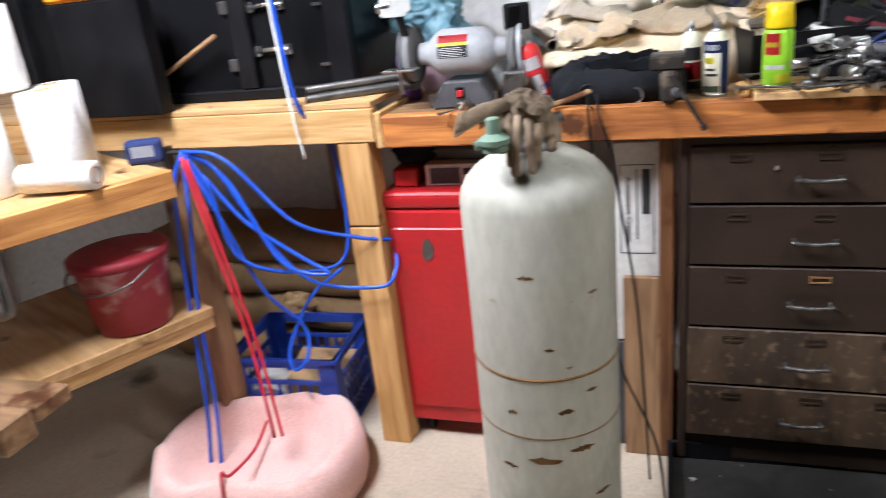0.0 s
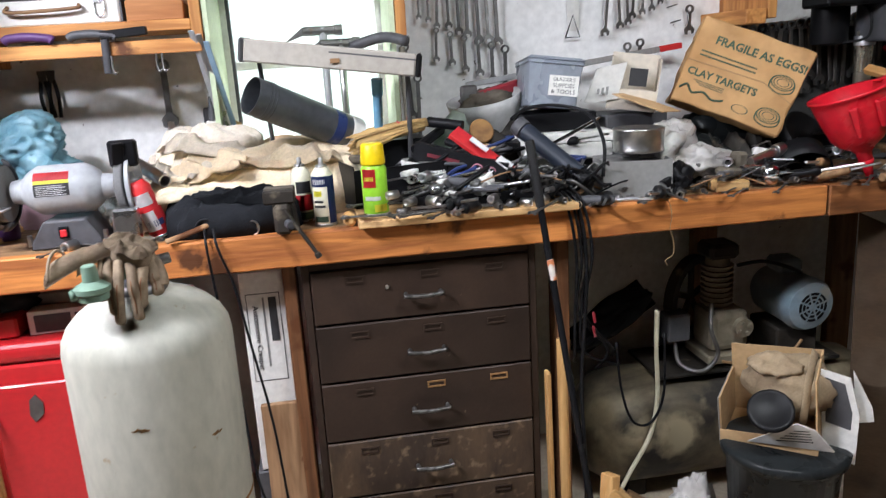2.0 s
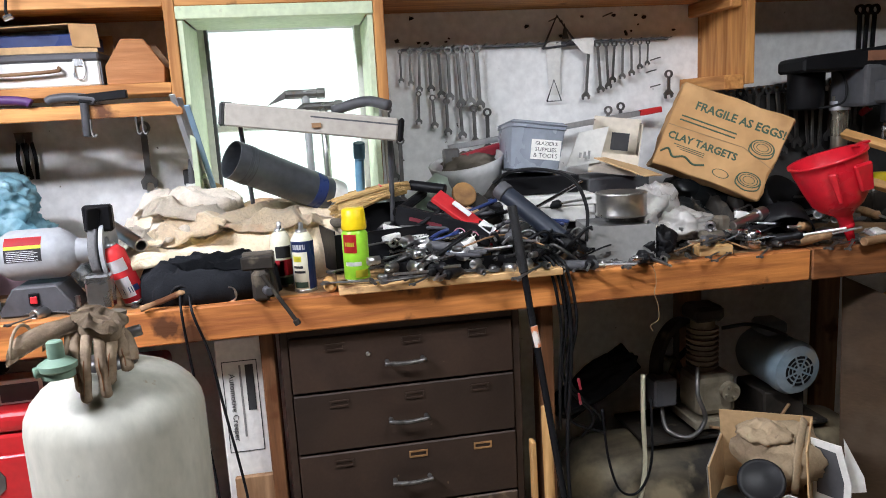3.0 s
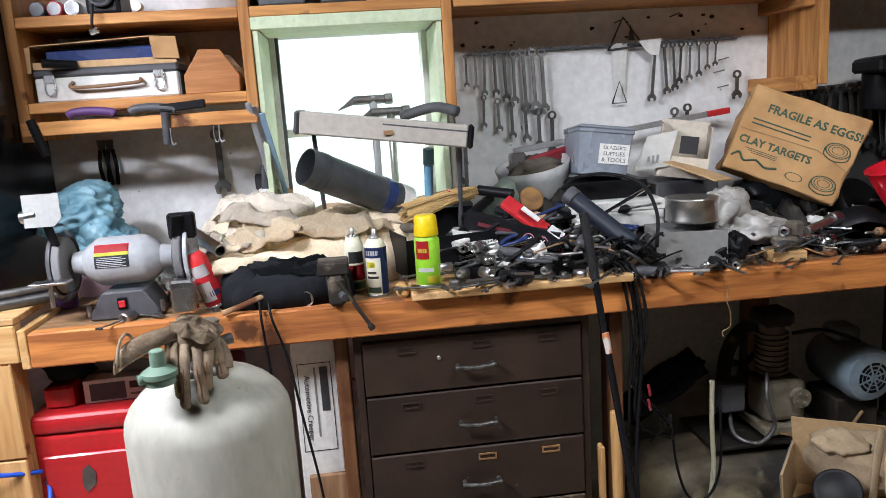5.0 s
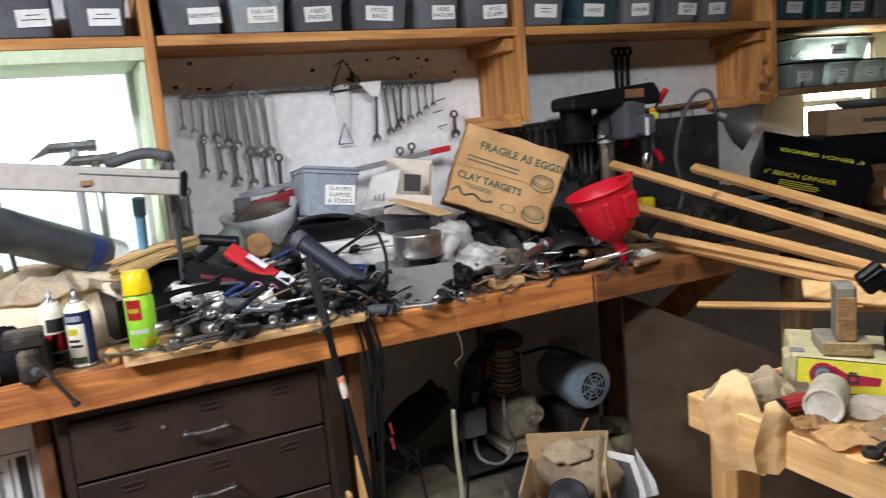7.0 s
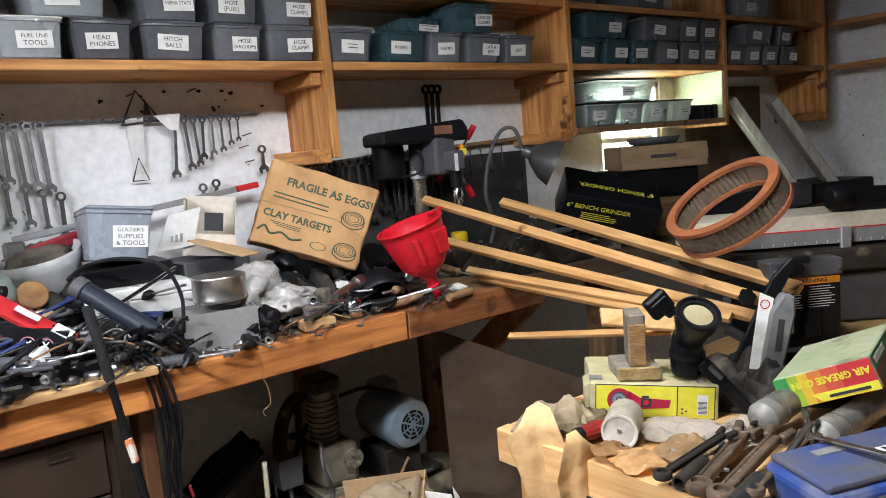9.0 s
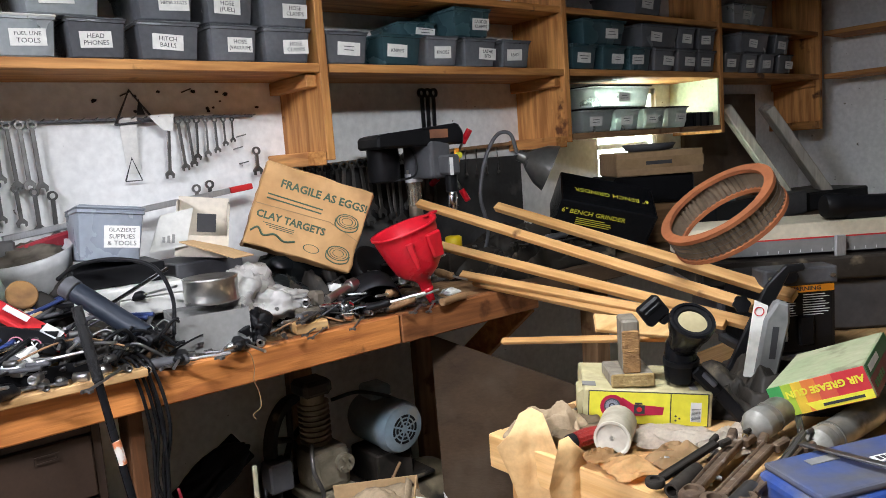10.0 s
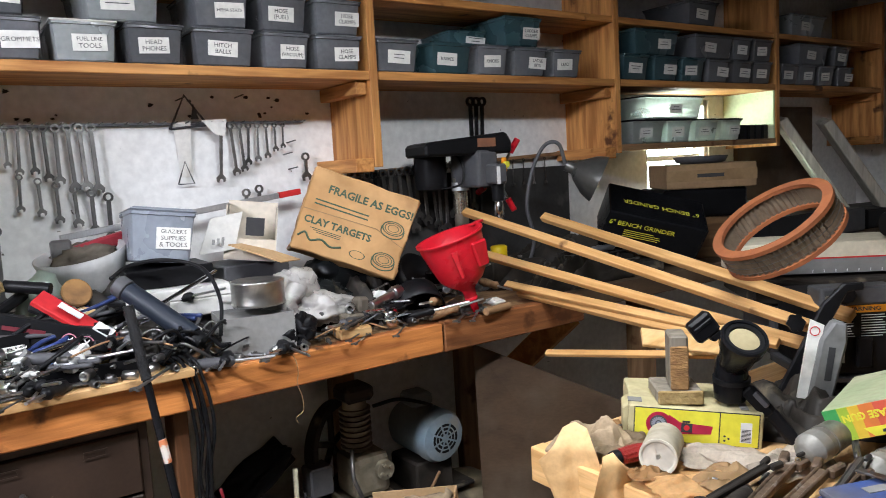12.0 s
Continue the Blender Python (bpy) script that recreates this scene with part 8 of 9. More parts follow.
single("grease_tub", join(lathe([(0.028, 0), (0.03, 0.003), (0.03, 0.045), (0.024, 0.05)], 20)), YELLOW, "small yellow tub under the strips", "tub", pose(3.98, 2.40, TOP + 0.10))
single("tub_stand", box(0.12, 0.12, 0.098, (0, 0, 0), 0.005), DARKGREASE, "dark greasy block under the yellow tub", "block", pose(3.97, 2.41, TOP))
gl = thing("gooseneck_lamp", "old gooseneck work lamp with a metal shade", "lamp", pose(0, 0, 0))
part("neck", tube([(4.12, 2.42, TOP + 0.02), (4.15, 2.40, 1.12), (4.105, 2.38, 1.25), (4.13, 2.37, 1.38), (4.17, 2.345, 1.465), (4.205, 2.31, 1.468), (4.226, 2.30, 1.395)], 0.007, 10), DARKGREY, gl)
part("shade", lathe([(0.018, 0), (0.02, 0.03), (0.035, 0.045), (0.065, 0.09), (0.078, 0.13), (0.074, 0.13), (0.05, 0.075), (0.01, 0.05)], 28, along((4.228, 2.30, 1.39), (4.335, 2.19, 1.315)) @ Matrix.Diagonal((1.12, 1.12, 1, 1))), mat("grey_lamp_enamel", (0.11, 0.108, 0.1), (0.07, 0.068, 0.064), rough=0.3, metal=0.5), gl)
part("reflector", lathe([(0.01, 0.1), (0.05, 0.095), (0.07, 0.1295), (0.071, 0.13)], 28, along((4.228, 2.30, 1.39), (4.335, 2.19, 1.315)) @ Matrix.Diagonal((1.12, 1.12, 1, 1))), CHROME, gl)
part("foot", cyl(0.06, 0.02, (4.12, 2.42, TOP + 0.001), 24, chamfer=0.004), BLACK, gl)
# the bench runs on past its front board
rb = thing("rear_workbench", "dark cluttered rear bench beyond the timber one", "workbench", pose(0, 0, 0))
part("bench_top", span((4.045, 2.12, 0.90), (6.9, WALL - 0.002, TOP), 0.003), DARKPLY, rb)
for x in (4.5, 5.6, 6.75):
    part("leg", span((x, 2.2, FLOOR), (x + 0.08, 2.28, 0.899), 0.003), OLD_Z, rb)
single("mound_of_hardware", heap(0.75, 0.5, 0.12, 91.0, n=60, folds=1.0, freq=8, power=3), DARKGREASE, "dark tangle of oily parts behind the strips", "hardware", pose(4.3, 2.38, TOP), kind="stuff")
loose(4.05, 4.6, 2.2, 2.45, TOP + 0.05, TOP + 0.10, 26)
dbx = thing("grinder_carton", "black glossy grinder carton with yellow lettering, tipped forward", "carton", pose(4.54, 2.14, 1.165, 33, 15, -38))
part("carton", box(0.37, 0.19, 0.17, (0, 0.095, -0.17), 0.005), BLACKGLOSS, dbx)
words('6" BENCH GRINDER', 0.033, YELLOWINK, dbx, pose(0.015, 0.085, 0.0012, 0, 0, 180))
words('6" BENCH GRINDER', 0.028, YELLOWINK, dbx, pose(-0.05, -0.0012, -0.045) @ FRONT)
for k in range(4):
    part("small_print", span((-0.11, -0.0012, -0.072 - 0.009 * k), (-0.11 + random.uniform(0.09, 0.16), -0.0006, -0.0695 - 0.009 * k)), YELLOWINK, dbx)
part("end_flap", span((0.186, 0.005, -0.165), (0.189, 0.185, -0.005)), BLACK, dbx)
for y in (0.05, 0.09, 0.13):
    part("slot", span((0.1895, y, -0.07), (0.191, y + 0.014, -0.035)), DARKGREY, dbx)
single("carton_wedge", box(0.24, 0.1, 0.045, (0, 0, 0), 0.004), DARKGREASE, "dark greasy block under the grinder carton", "block", pose(4.52, 2.27, TOP, 0, 0, -38))
single("crate_block", box(0.5, 0.34, 0.17, (0, 0, 0), 0.006), OLD_X, "old brown wooden crate", "crate", pose(4.98, 2.42, TOP, 0, 0, -20))
single("dark_case", box(0.36, 0.28, 0.12, (0, 0, 0), 0.01), BLACK, "black hard case on the crate", "case", pose(5.04, 2.36, TOP + 0.171, 0, 0, -30))
tcb = thing("taped_carton", "flat brown carton sealed with clear tape", "carton", pose(5.06, 2.33, TOP + 0.292, 0, 0, -36))
part("carton", box(0.37, 0.28, 0.10, (0, 0, 0), 0.004), mat("dusty_carton", (0.3, 0.19, 0.1), (0.22, 0.14, 0.075), rough=0.6), tcb)
part("tape", span((-0.186, -0.1415, 0.03), (0.186, -0.1405, 0.075)), mat("brown_packing_tape", (0.33, 0.22, 0.12), (0.27, 0.175, 0.095), rough=0.2), tcb)
part("print", span((-0.06, -0.1425, 0.045), (0.05, -0.1417, 0.06)), INK, tcb)
single("grey_tray", lathe([(0.08, 0), (0.1, 0.004), (0.115, 0.03), (0.11, 0.03), (0.09, 0.01)], 24), DARKGREY, "dark shallow dish on the carton", "dish", pose(5.06, 2.33, TOP + 0.393))
for a_, b_, w_ in (((6.05, 2.55, 1.56), (6.34, 2.30, 0.97), 0.17), ((6.27, 2.43, 1.54), (6.58, 2.20, 0.97), 0.17)):
    single("timber_beam", beam(b_, a_, w_, 0.05, 0.006, (0.6, -0.7, 0.3)), GREYWOOD, "weathered grey timber beam leaning in the corner", "beam", group="leaning beams")
single("dark_board", span((5.95, WALL - 0.03, TOP + 0.001), (6.72, WALL - 0.004, 1.64), 0.003), DARKPLY, "dark stained board standing against the wall", "board")
single("angle_bar", beam((6.45, 2.5, 1.5), (6.85, 2.3, 0.97), 0.04, 0.03), OLD_X, "dark narrow board leaning in the corner", "board")
single("pale_pipe", beam((5.5, 2.5, 1.28), (5.62, 2.42, 0.97), 0.03, 0.03), PINE_Z, "pale stick behind the cartons", "stick")
single("green_coil", join(*[tube([(0.1 * math.cos(a), 0.1 * math.sin(a), 0.02 + 0.018 * k) for a in np.linspace(0, 6.2, 12)], 0.012, 8, 3) for k in range(4)]), mat("teal_hose", (0.04, 0.12, 0.13), (0.03, 0.09, 0.1), rough=0.4), "coiled teal hose on a dark crate", "hose", pose(5.40, 2.25, TOP + 0.12))
single("dark_crate", box(0.5, 0.3, 0.14, (0, 0, 0), 0.006), BLACK, "dark crate under the teal hose", "crate", pose(5.5, 2.28, TOP - 0.0))
for k, (x, w_, d_, h_, ma) in enumerate(((6.0, 0.4, 0.3, 0.12, DARKGREY), (6.55, 0.5, 0.35, 0.1, BLACK), (5.78, 0.2, 0.25, 0.2, OLD_X))):
    single("tool_case", box(w_, d_, h_, (0, 0, 0), 0.01), ma, "dark dusty tool case on the rear bench", "case", pose(x, 2.32, TOP, 0, 0, random.uniform(-20, 10)), "dark cases")

# ---- pine strips laid from the bench to the near table ----
for a_, b_, w_, h_ in (((3.851, 2.42, 1.25), (3.985, 1.20, 0.975), 0.034, 0.018), ((4.062, 2.25, 1.218), (4.04, 1.20, 1.012), 0.036, 0.02), ((3.845, 2.32, 1.108), (3.937, 1.24, 0.955), 0.034, 0.018),
                       ((3.832, 2.19, 1.019), (3.90, 1.30, 0.958), 0.03, 0.016), ((3.85, 2.15, 0.995), (3.88, 1.34, 0.94), 0.03, 0.016), ((3.73, 1.905, 0.862), (3.83, 1.38, 0.93), 0.022, 0.012)):
    d_ = Vector(b_) - Vector(a_)
    m_ = along(a_, b_)
    side_ = Vector((0.72, 0.2, 0.62))
    z_ = d_.normalized()
    x_ = (side_ - z_ * side_.dot(z_)).normalized()
    mm_ = Matrix((x_, z_.cross(x_), z_)).transposed().to_4x4()
    single("pine_strip", box(0.82 * w_, 1.1 * h_, d_.length, bevel=0.0015), PINE_Z, "long pale pine strip laid from bench to table", "wood strip", Matrix.Translation(a_) @ mm_, "pine strips")
single("pine_wedge", beam((3.66, 1.50, 0.985), (3.86, 1.36, 0.94), 0.05, 0.012, 0.002, (0.6, -0.8, 0.2)), PINE_X, "short flat pine piece", "offcut")

# ---- the near table ----
TT = 0.835
nt_ = thing("near_table", "rough timber side table buried in tools", "table", pose(0, 0, 0))
part("tabletop", span((3.30, 0.1, TT - 0.03), (4.9, 1.46, TT), 0.003), PLY, nt_)
part("edge_board", span((3.262, 0.1, TT - 0.07), (3.299, 1.46, TT + 0.002), 0.003), PINE_Y, nt_)
for x, y in ((3.31, 1.38), (4.8, 1.38), (3.31, 0.15), (4.8, 0.15)):
    part("leg", span((x, y, FLOOR), (x + 0.07, y + 0.07, TT - 0.031), 0.003), PINE_Z, nt_)
RIGHT, AHEAD = Vector((0.786, -0.618, 0)), Vector((0.618, 0.786, 0))


def near(x, d, z, turn=0.0, rx=0.0, ry=0.0):
    """A pose on the near table: x across and d away, seen from the aisle at (2.3, 0.36)."""
    p = Vector((2.30, 0.36, 0)) + RIGHT * x + AHEAD * d
    return pose(p.x, p.y, z, rx, ry, -38.2 + turn)


YB = near(0.394, 1.425, 0.842, -8, 0, 4)
yb = thing("timing_light_carton", "yellow and white carton with a red light pictured", "carton", YB)
CREAMCARD = mat("cream_carton", (0.47, 0.42, 0.24), (0.36, 0.31, 0.17), rough=0.65, scale=14, spots=(0.3, 0.24, 0.14), spot_scale=16, spot_edge=(0.6, 0.75))
bm = box(0.252, 0.185, 0.072, (0, 0.0925, 0), 0.003)
bmesh.ops.subdivide_edges(bm, edges=[e for e in bm.edges if e.calc_length() > 0.05], cuts=7, use_grid_fill=True)
for v in bm.verts:
    if v.co.y > 0.012:
        v.co += noise.noise_vector(v.co * 22) * 0.005
part("carton", smooth(bm, 28), CREAMCARD, yb)
part("end_flap", prism([(-0.135, 0.004), (-0.127, 0.0), (-0.127, 0.07), (-0.138, 0.062)], 0.07, pose(0, 0.002, 0.0)), CREAMCARD, yb, "torn end flap")
part("border", span((-0.116, -0.0013, 0.002), (0.119, -0.0006, 0.070)), INK, yb)
part("panel", span((-0.114, -0.0019, 0.004), (0.117, -0.0014, 0.068)), YELLOWINK, yb, "bright yellow printed panel")
part("divider", span((0.0445, -0.0024, 0.004), (0.0465, -0.002, 0.068)), INK, yb)
CRIMSON = mat("crimson_print", (0.45, 0.02, 0.06), (0.36, 0.015, 0.045), rough=0.5, bump=0)
part("picture", join(cyl(0.0245, 0.0006, m=pose(-0.068, -0.002, 0.038, 90, 0, 0), seg=28), prism([(-0.06, 0.018), (0.03, 0.024), (0.033, 0.04), (-0.028, 0.044), (-0.05, 0.058)], 0.0006, pose(0, -0.0026, 0))), CRIMSON, yb)
part("picture_lens", cyl(0.0165, 0.0005, m=pose(-0.069, -0.0027, 0.039, 90, 0, 0), seg=24), DARKGREY, yb)
part("picture_lens", join(*[box(0.003, 0.0004, 0.007, m=pose(-0.069, -0.0033, 0.039, 0, 20 * k, 0) @ pose(0, 0, 0.0065)) for k in range(18)], cyl(0.004, 0.0004, m=pose(-0.069, -0.003, 0.039, 90, 0, 0), seg=12)), BINLIGHT, yb)
part("picture_button", join(span((-0.026, -0.0032, 0.025), (-0.005, -0.0027, 0.043)), span((-0.024, -0.0032, 0.044), (-0.01, -0.0027, 0.048))), INK, yb)
part("picture_button", cyl(0.0055, 0.0004, m=pose(-0.0155, -0.0033, 0.034, 90, 0, 0), seg=14), REDINK, yb)
part("barcode_panel", span((0.084, -0.0024, 0.012), (0.105, -0.002, 0.052)), LABEL, yb)
part("barcode", join(*[span((0.086, -0.0028, 0.014 + 0.0026 * k), (0.103, -0.0025, 0.0152 + 0.0026 * k)) for k in range(10)]), INK, yb)
part("small_mark", join(*[cyl(0.0022, 0.0004, m=pose(0.058 + 0.005 * math.cos(2.1 * k), -0.002, 0.018 + 0.005 * math.sin(2.1 * k), 90, 0, 0), seg=8) for k in range(3)]), INK, yb)
part("tape", span((-0.127, 0.02, 0.0725), (-0.1, 0.045, 0.0745)), CARDGREY, yb)
part("tape", span((0.085, 0.01, 0.0735), (0.1, 0.15, 0.0755)), CARDGREY, yb)
single("table_prop", box(0.2, 0.12, 0.006, (0, 0, 0), 0.002), OLD_X, "flat board under the yellow carton", "board", near(0.42, 1.52, TT + 0.001))
OLDGREY = wood("dull_grey_wood", (0.27, 0.24, 0.19), (0.17, 0.145, 0.11), "z")
GLUED = mat("glue_stained_block", (0.42, 0.3, 0.13), (0.26, 0.17, 0.065), rough=0.95, scale=45, fine=160, bump=0.9)
SAWN = mat("rough_sawn_block", (0.36, 0.2, 0.08), (0.16, 0.085, 0.035), rough=0.95, scale=24, stretch=(1, 1, 2.5), fine=120, bump=0.9, spots=(0.45, 0.32, 0.16), spot_scale=30, spot_edge=(0.58, 0.7))
bl = thing("wood_block", "square-cut wood block with a rough glued face", "block", YB @ pose(-0.032, 0.065, 0.0755, 0, -3, 6), "table blocks")
part("block", box(0.088, 0.1, 0.026, (0, 0, 0), 0.003), OLDGREY, bl)
part("glued_face", box(0.088, 0.006, 0.028, (0, -0.0535, -0.0005), 0.003), GLUED, bl, "rough yellow glued face")
b2 = thing("wood_block", "upright rough-sawn wood block on another block", "block", YB @ pose(-0.03, 0.05, 0.1025, 0, -4, 2), "table blocks")
part("block", box(0.036, 0.066, 0.108, (0, 0.004, 0), 0.004), OLDGREY, b2)
part("sawn_face", box(0.035, 0.006, 0.088, (0, -0.0325, 0), 0.003), SAWN, b2, "dark rough-sawn end grain")
tl = thing("timing_light", "black timing light gun with a yellowed lens", "timing light", near(0.478, 1.445, 0.968, 6) @ Matrix.Diagonal((0.84, 0.84, 0.84, 1)))
part("head", lathe([(0.03, 0), (0.036, 0.01), (0.042, 0.05), (0.05, 0.07), (0.053, 0.098), (0.05, 0.103), (0.044, 0.102), (0.041, 0.085)], 36, pose(0, 0, 0.03, 38, 0, 0)), BLACKGLOSS, tl)
part("bezel", ring_sheet(0.0445, 0.034, 0.012, 36, pose(0, 0, 0.03, 38, 0, 0) @ pose(0, 0, 0.086)), BLACK, tl)
part("lens", lathe([(0.002, 0.001), (0.034, 0), (0.034, 0.003), (0.02, 0.006), (0.002, 0.007)], 28, pose(0, 0, 0.03, 38, 0, 0) @ pose(0, -0.002, 0.09)), LENSYELLOW, tl)
part("body", lathe([(0.03, -0.06), (0.036, -0.055), (0.04, -0.02), (0.036, 0.04), (0.03, 0.05)], 24, pose(0, 0.012, 0, 6, 0, 0)), BLACKGLOSS, tl)
part("collar", ring_sheet(0.0425, 0.036, 0.012, 28, pose(0, 0.01, -0.012, 6, 0, 0)), BLACK, tl)
part("grip", join(beam((0.022, -0.01, -0.02), (0.075, -0.03, -0.085), 0.036, 0.034, 0.008), beam((0.07, -0.03, -0.075), (0.125, -0.045, -0.15), 0.026, 0.03, 0.006)), BLACK, tl)
part("trigger", beam((0.035, -0.03, -0.03), (0.06, -0.045, -0.06), 0.012, 0.014, 0.003), DARKGREY, tl)
part("pickup", moved(join(box(0.062, 0.03, 0.056, (0, 0, 0), 0.006), box(0.05, 0.034, 0.012, (0, 0, 0.03), 0.003), box(0.03, 0.026, 0.02, (0.012, 0, -0.016), 0.004)), pose(-0.042, 0.03, 0.095, 0, -36, 0)), BLACK, tl)
single("star_knob", lathe([(0.006, 0), (0.018, 0.003), (0.02, 0.014), (0.006, 0.016)], 24, near(0.70, 1.70, 1.01, 0, 70), 6, 0.1), BLACK, "black star knob on a stub", "knob")
cn = thing("white_cap_can", "short can lying on its side, white end outward", "can", near(0.296, 1.30, TT + 0.036))
part("can", cyl(0.034, 0.09, m=pose(0, 0, 0, -90, 0, -22), seg=28, chamfer=0.002), mat("stained_can", (0.4, 0.36, 0.28), (0.25, 0.22, 0.17), rough=0.5, scale=20), cn)
part("end", lathe([(0.005, 0.0), (0.027, 0.0005), (0.03, 0.003), (0.034, 0.003), (0.0345, 0.0)], 28, pose(0.0, 0.0, 0, 90, 0, -22) @ pose(0, 0, 0.0)), mat("dirty_white_cap", (0.66, 0.63, 0.55), (0.45, 0.41, 0.33), rough=0.6, scale=14), cn)
rg = thing("knurled_handle", "red knurled tool handle with a black tip", "handle", pose(0, 0, 0))
pa, pb = near(0.232, 1.335, TT + 0.024).translation, near(0.31, 1.375, TT + 0.026).translation
part("grip", lathe([(0.009, 0), (0.0145, 0.004), (0.0155, 0.03), (0.0145, 0.055), (0.0155, (pb - pa).length)], 24, along(pa, pb), 12, 0.05), mat("dark_red_grip", (0.3, 0.02, 0.015), (0.17, 0.012, 0.01), rough=0.5, fine=260, bump=0.9), rg)
part("tip", lathe([(0.006, 0), (0.0125, 0.002), (0.0145, 0.008), (0.0145, 0.018)], 20, along(pa + (pa - pb).normalized() * 0.018, pb)), BLACK, rg)
for k, (x, d, w_, d_, h_, ma, turn) in enumerate(((0.44, 1.34, 0.2, 0.12, 0.024, PALERAG, -18), (0.53, 1.30, 0.15, 0.12, 0.03, PALERAG, 25), (0.335, 1.225, 0.15, 0.09, 0.02, LEATHER, 10), (0.40, 1.235, 0.12, 0.10, 0.024, CARD, 35), (0.25, 1.40, 0.12, 0.1, 0.03, CANVAS, 0), (0.27, 1.27, 0.07, 0.06, 0.015, CARDORANGE, 30))):
    single("shop_rag", rag_sheet(w_, d_, h_, 101 + 3.3 * k), ma, "limp folded shop rag thrown on the table" if ma is PALERAG else "torn tan scrap lying on the table edge", "rag", near(x, d, TT + 0.001 + 0.003 * k, turn), "shop rags")
# leather hide over the table edge


def hide_lobe(outline, seed, curl):
    """One stiff leather flap cut to an outline in x, z, then curled and rippled towards the viewer."""
    bm = bmesh.new()
    outline = list(outline)
    rim = []
    for (x0, z0), (x1, z1) in zip(outline, outline[1:] + outline[:1]):
        rim += [(x0 + (x1 - x0) * k / 6, z0 + (z1 - z0) * k / 6) for k in range(6)]
    n = len(rim)
    cx, cz = sum(p[0] for p in rim) / n, sum(p[1] for p in rim) / n

    def bent(x, z, back):
        y = (curl * x * abs(x) * 9 + 3.2 * max(0, z - 0.045) ** 1.3 + 0.012 * noise.noise((14 * x, 7 * z, seed))
             + 0.003 * noise.noise((40 * x, 40 * z, seed)) - 0.01 * math.cos(30 * x + seed))
        return bm.verts.new((x, y + back, z))

    sides = []
    for back in (0.0, 0.0025):
        rings = [[bent(cx + (x - cx) * q / 10, cz + (z - cz) * q / 10, back) for x, z in rim] for q in range(1, 11)]
        hub = bent(cx, cz, back)
        for k in range(n):
            bm.faces.new((hub, rings[0][k], rings[0][(k + 1) % n]))
        for lo, hi in zip(rings, rings[1:]):
            for k in range(n):
                bm.faces.new((lo[k], hi[k], hi[(k + 1) % n], lo[(k + 1) % n]))
        sides.append(rings[-1])
    for k in range(n):
        bm.faces.new((sides[0][k], sides[1][k], sides[1][(k + 1) % n], sides[0][(k + 1) % n]))
    bmesh.ops.recalc_face_normals(bm, faces=bm.faces)
    return smooth(bm, 70)


hd = thing("leather_hide", "stiff tan leather hide draped over the table corner", "leather", pose(0, 0, 0))
part("flap", hide_lobe([(-0.007, 0.072), (0.019, 0.08), (0.038, 0.074), (0.053, 0.021), (0.063, -0.021), (0.056, -0.1), (-0.013, -0.11), (-0.034, -0.042), (-0.056, 0.016)], 3.1, -1), LEATHER, hd, m=near(0.143, 1.345, 0.827))
part("flap", hide_lobe([(-0.014, 0.056), (0.005, 0.06), (0.035, 0.026), (0.039, -0.042), (0.005, -0.075), (-0.032, -0.07), (-0.039, -0.021), (-0.023, 0.032)], 7.7, 1), LEATHER, hd, m=near(0.206, 1.262, 0.834))
single("hide_prop", heap(0.2, 0.1, 0.06, 121.0, folds=0.8), CANVAS, "bundle of cloth under the leather hide", "cloth", near(0.20, 1.41, TT + 0.001))
# small dark hardware behind the hide
for k, (x, d) in enumerate(((0.235, 1.44), (0.26, 1.47), (0.285, 1.44), (0.30, 1.49), (0.33, 1.52), (0.245, 1.50))):
    bt = thing("pipe_fitting", "small rusty pipe fitting on the table", "fitting", near(x, d, TT + 0.016 + 0.008 * (k % 2), 50 * k, 70, 20 * k), "pipe fittings")
    part("body", lathe([(0.008, -0.022), (0.012, -0.02), (0.012, -0.008), (0.009, -0.004), (0.009, 0.012), (0.013, 0.014), (0.013, 0.026), (0.008, 0.027)], 14), RUST if k % 2 else CASTIRON, bt)
    part("collar", ring_sheet(0.0135, 0.0088, 0.006, 8, pose(0, 0, 0.0)), DULLSTEEL, bt)
# grease guns and their carton
ZINC = mat("zinc_barrel", (0.34, 0.325, 0.29), (0.19, 0.18, 0.16), rough=0.4, metal=0.6, scale=14, spots=(0.12, 0.09, 0.06), spot_scale=18, spot_edge=(0.6, 0.74))
for x, d, l_, z, tip in ((0.546, 1.265, 0.36, 0.888, 8), (0.624, 1.205, 0.3, 0.87, 2)):
    gg = thing("grease_gun", "grey steel grease gun barrel with a domed cap", "grease gun", near(x, d, z, -54) @ Matrix.Diagonal((0.76, 1, 0.76, 1)), "grease guns")
    r0 = pose(0, 0, 0, -90 + tip, 0, 0)
    part("barrel", cyl(0.036, l_, m=r0, seg=32, chamfer=0.003), ZINC, gg)
    part("cap", lathe([(0.004, -0.017), (0.017, -0.015), (0.031, -0.008), (0.0365, 0.002), (0.0385, 0.004), (0.0385, 0.028), (0.0365, 0.031)], 32, r0), mat("dull_zinc_cap", (0.36, 0.35, 0.32), (0.2, 0.19, 0.165), rough=0.55, metal=0.35, scale=18), gg)
    part("bead", ring_sheet(0.0385, 0.035, 0.004, 32, r0 @ pose(0, 0, 0.045)), ZINC, gg)
    part("rod", rod((0, -0.012, 0), (-0.006, -0.03, -0.004), 0.005, 8), DARKGREASE, gg)
    part("chain_link", ring_sheet(0.006, 0.004, 0.002, 12, pose(-0.004, -0.03, -0.012, 80, 0, 30)), BRASS, gg)
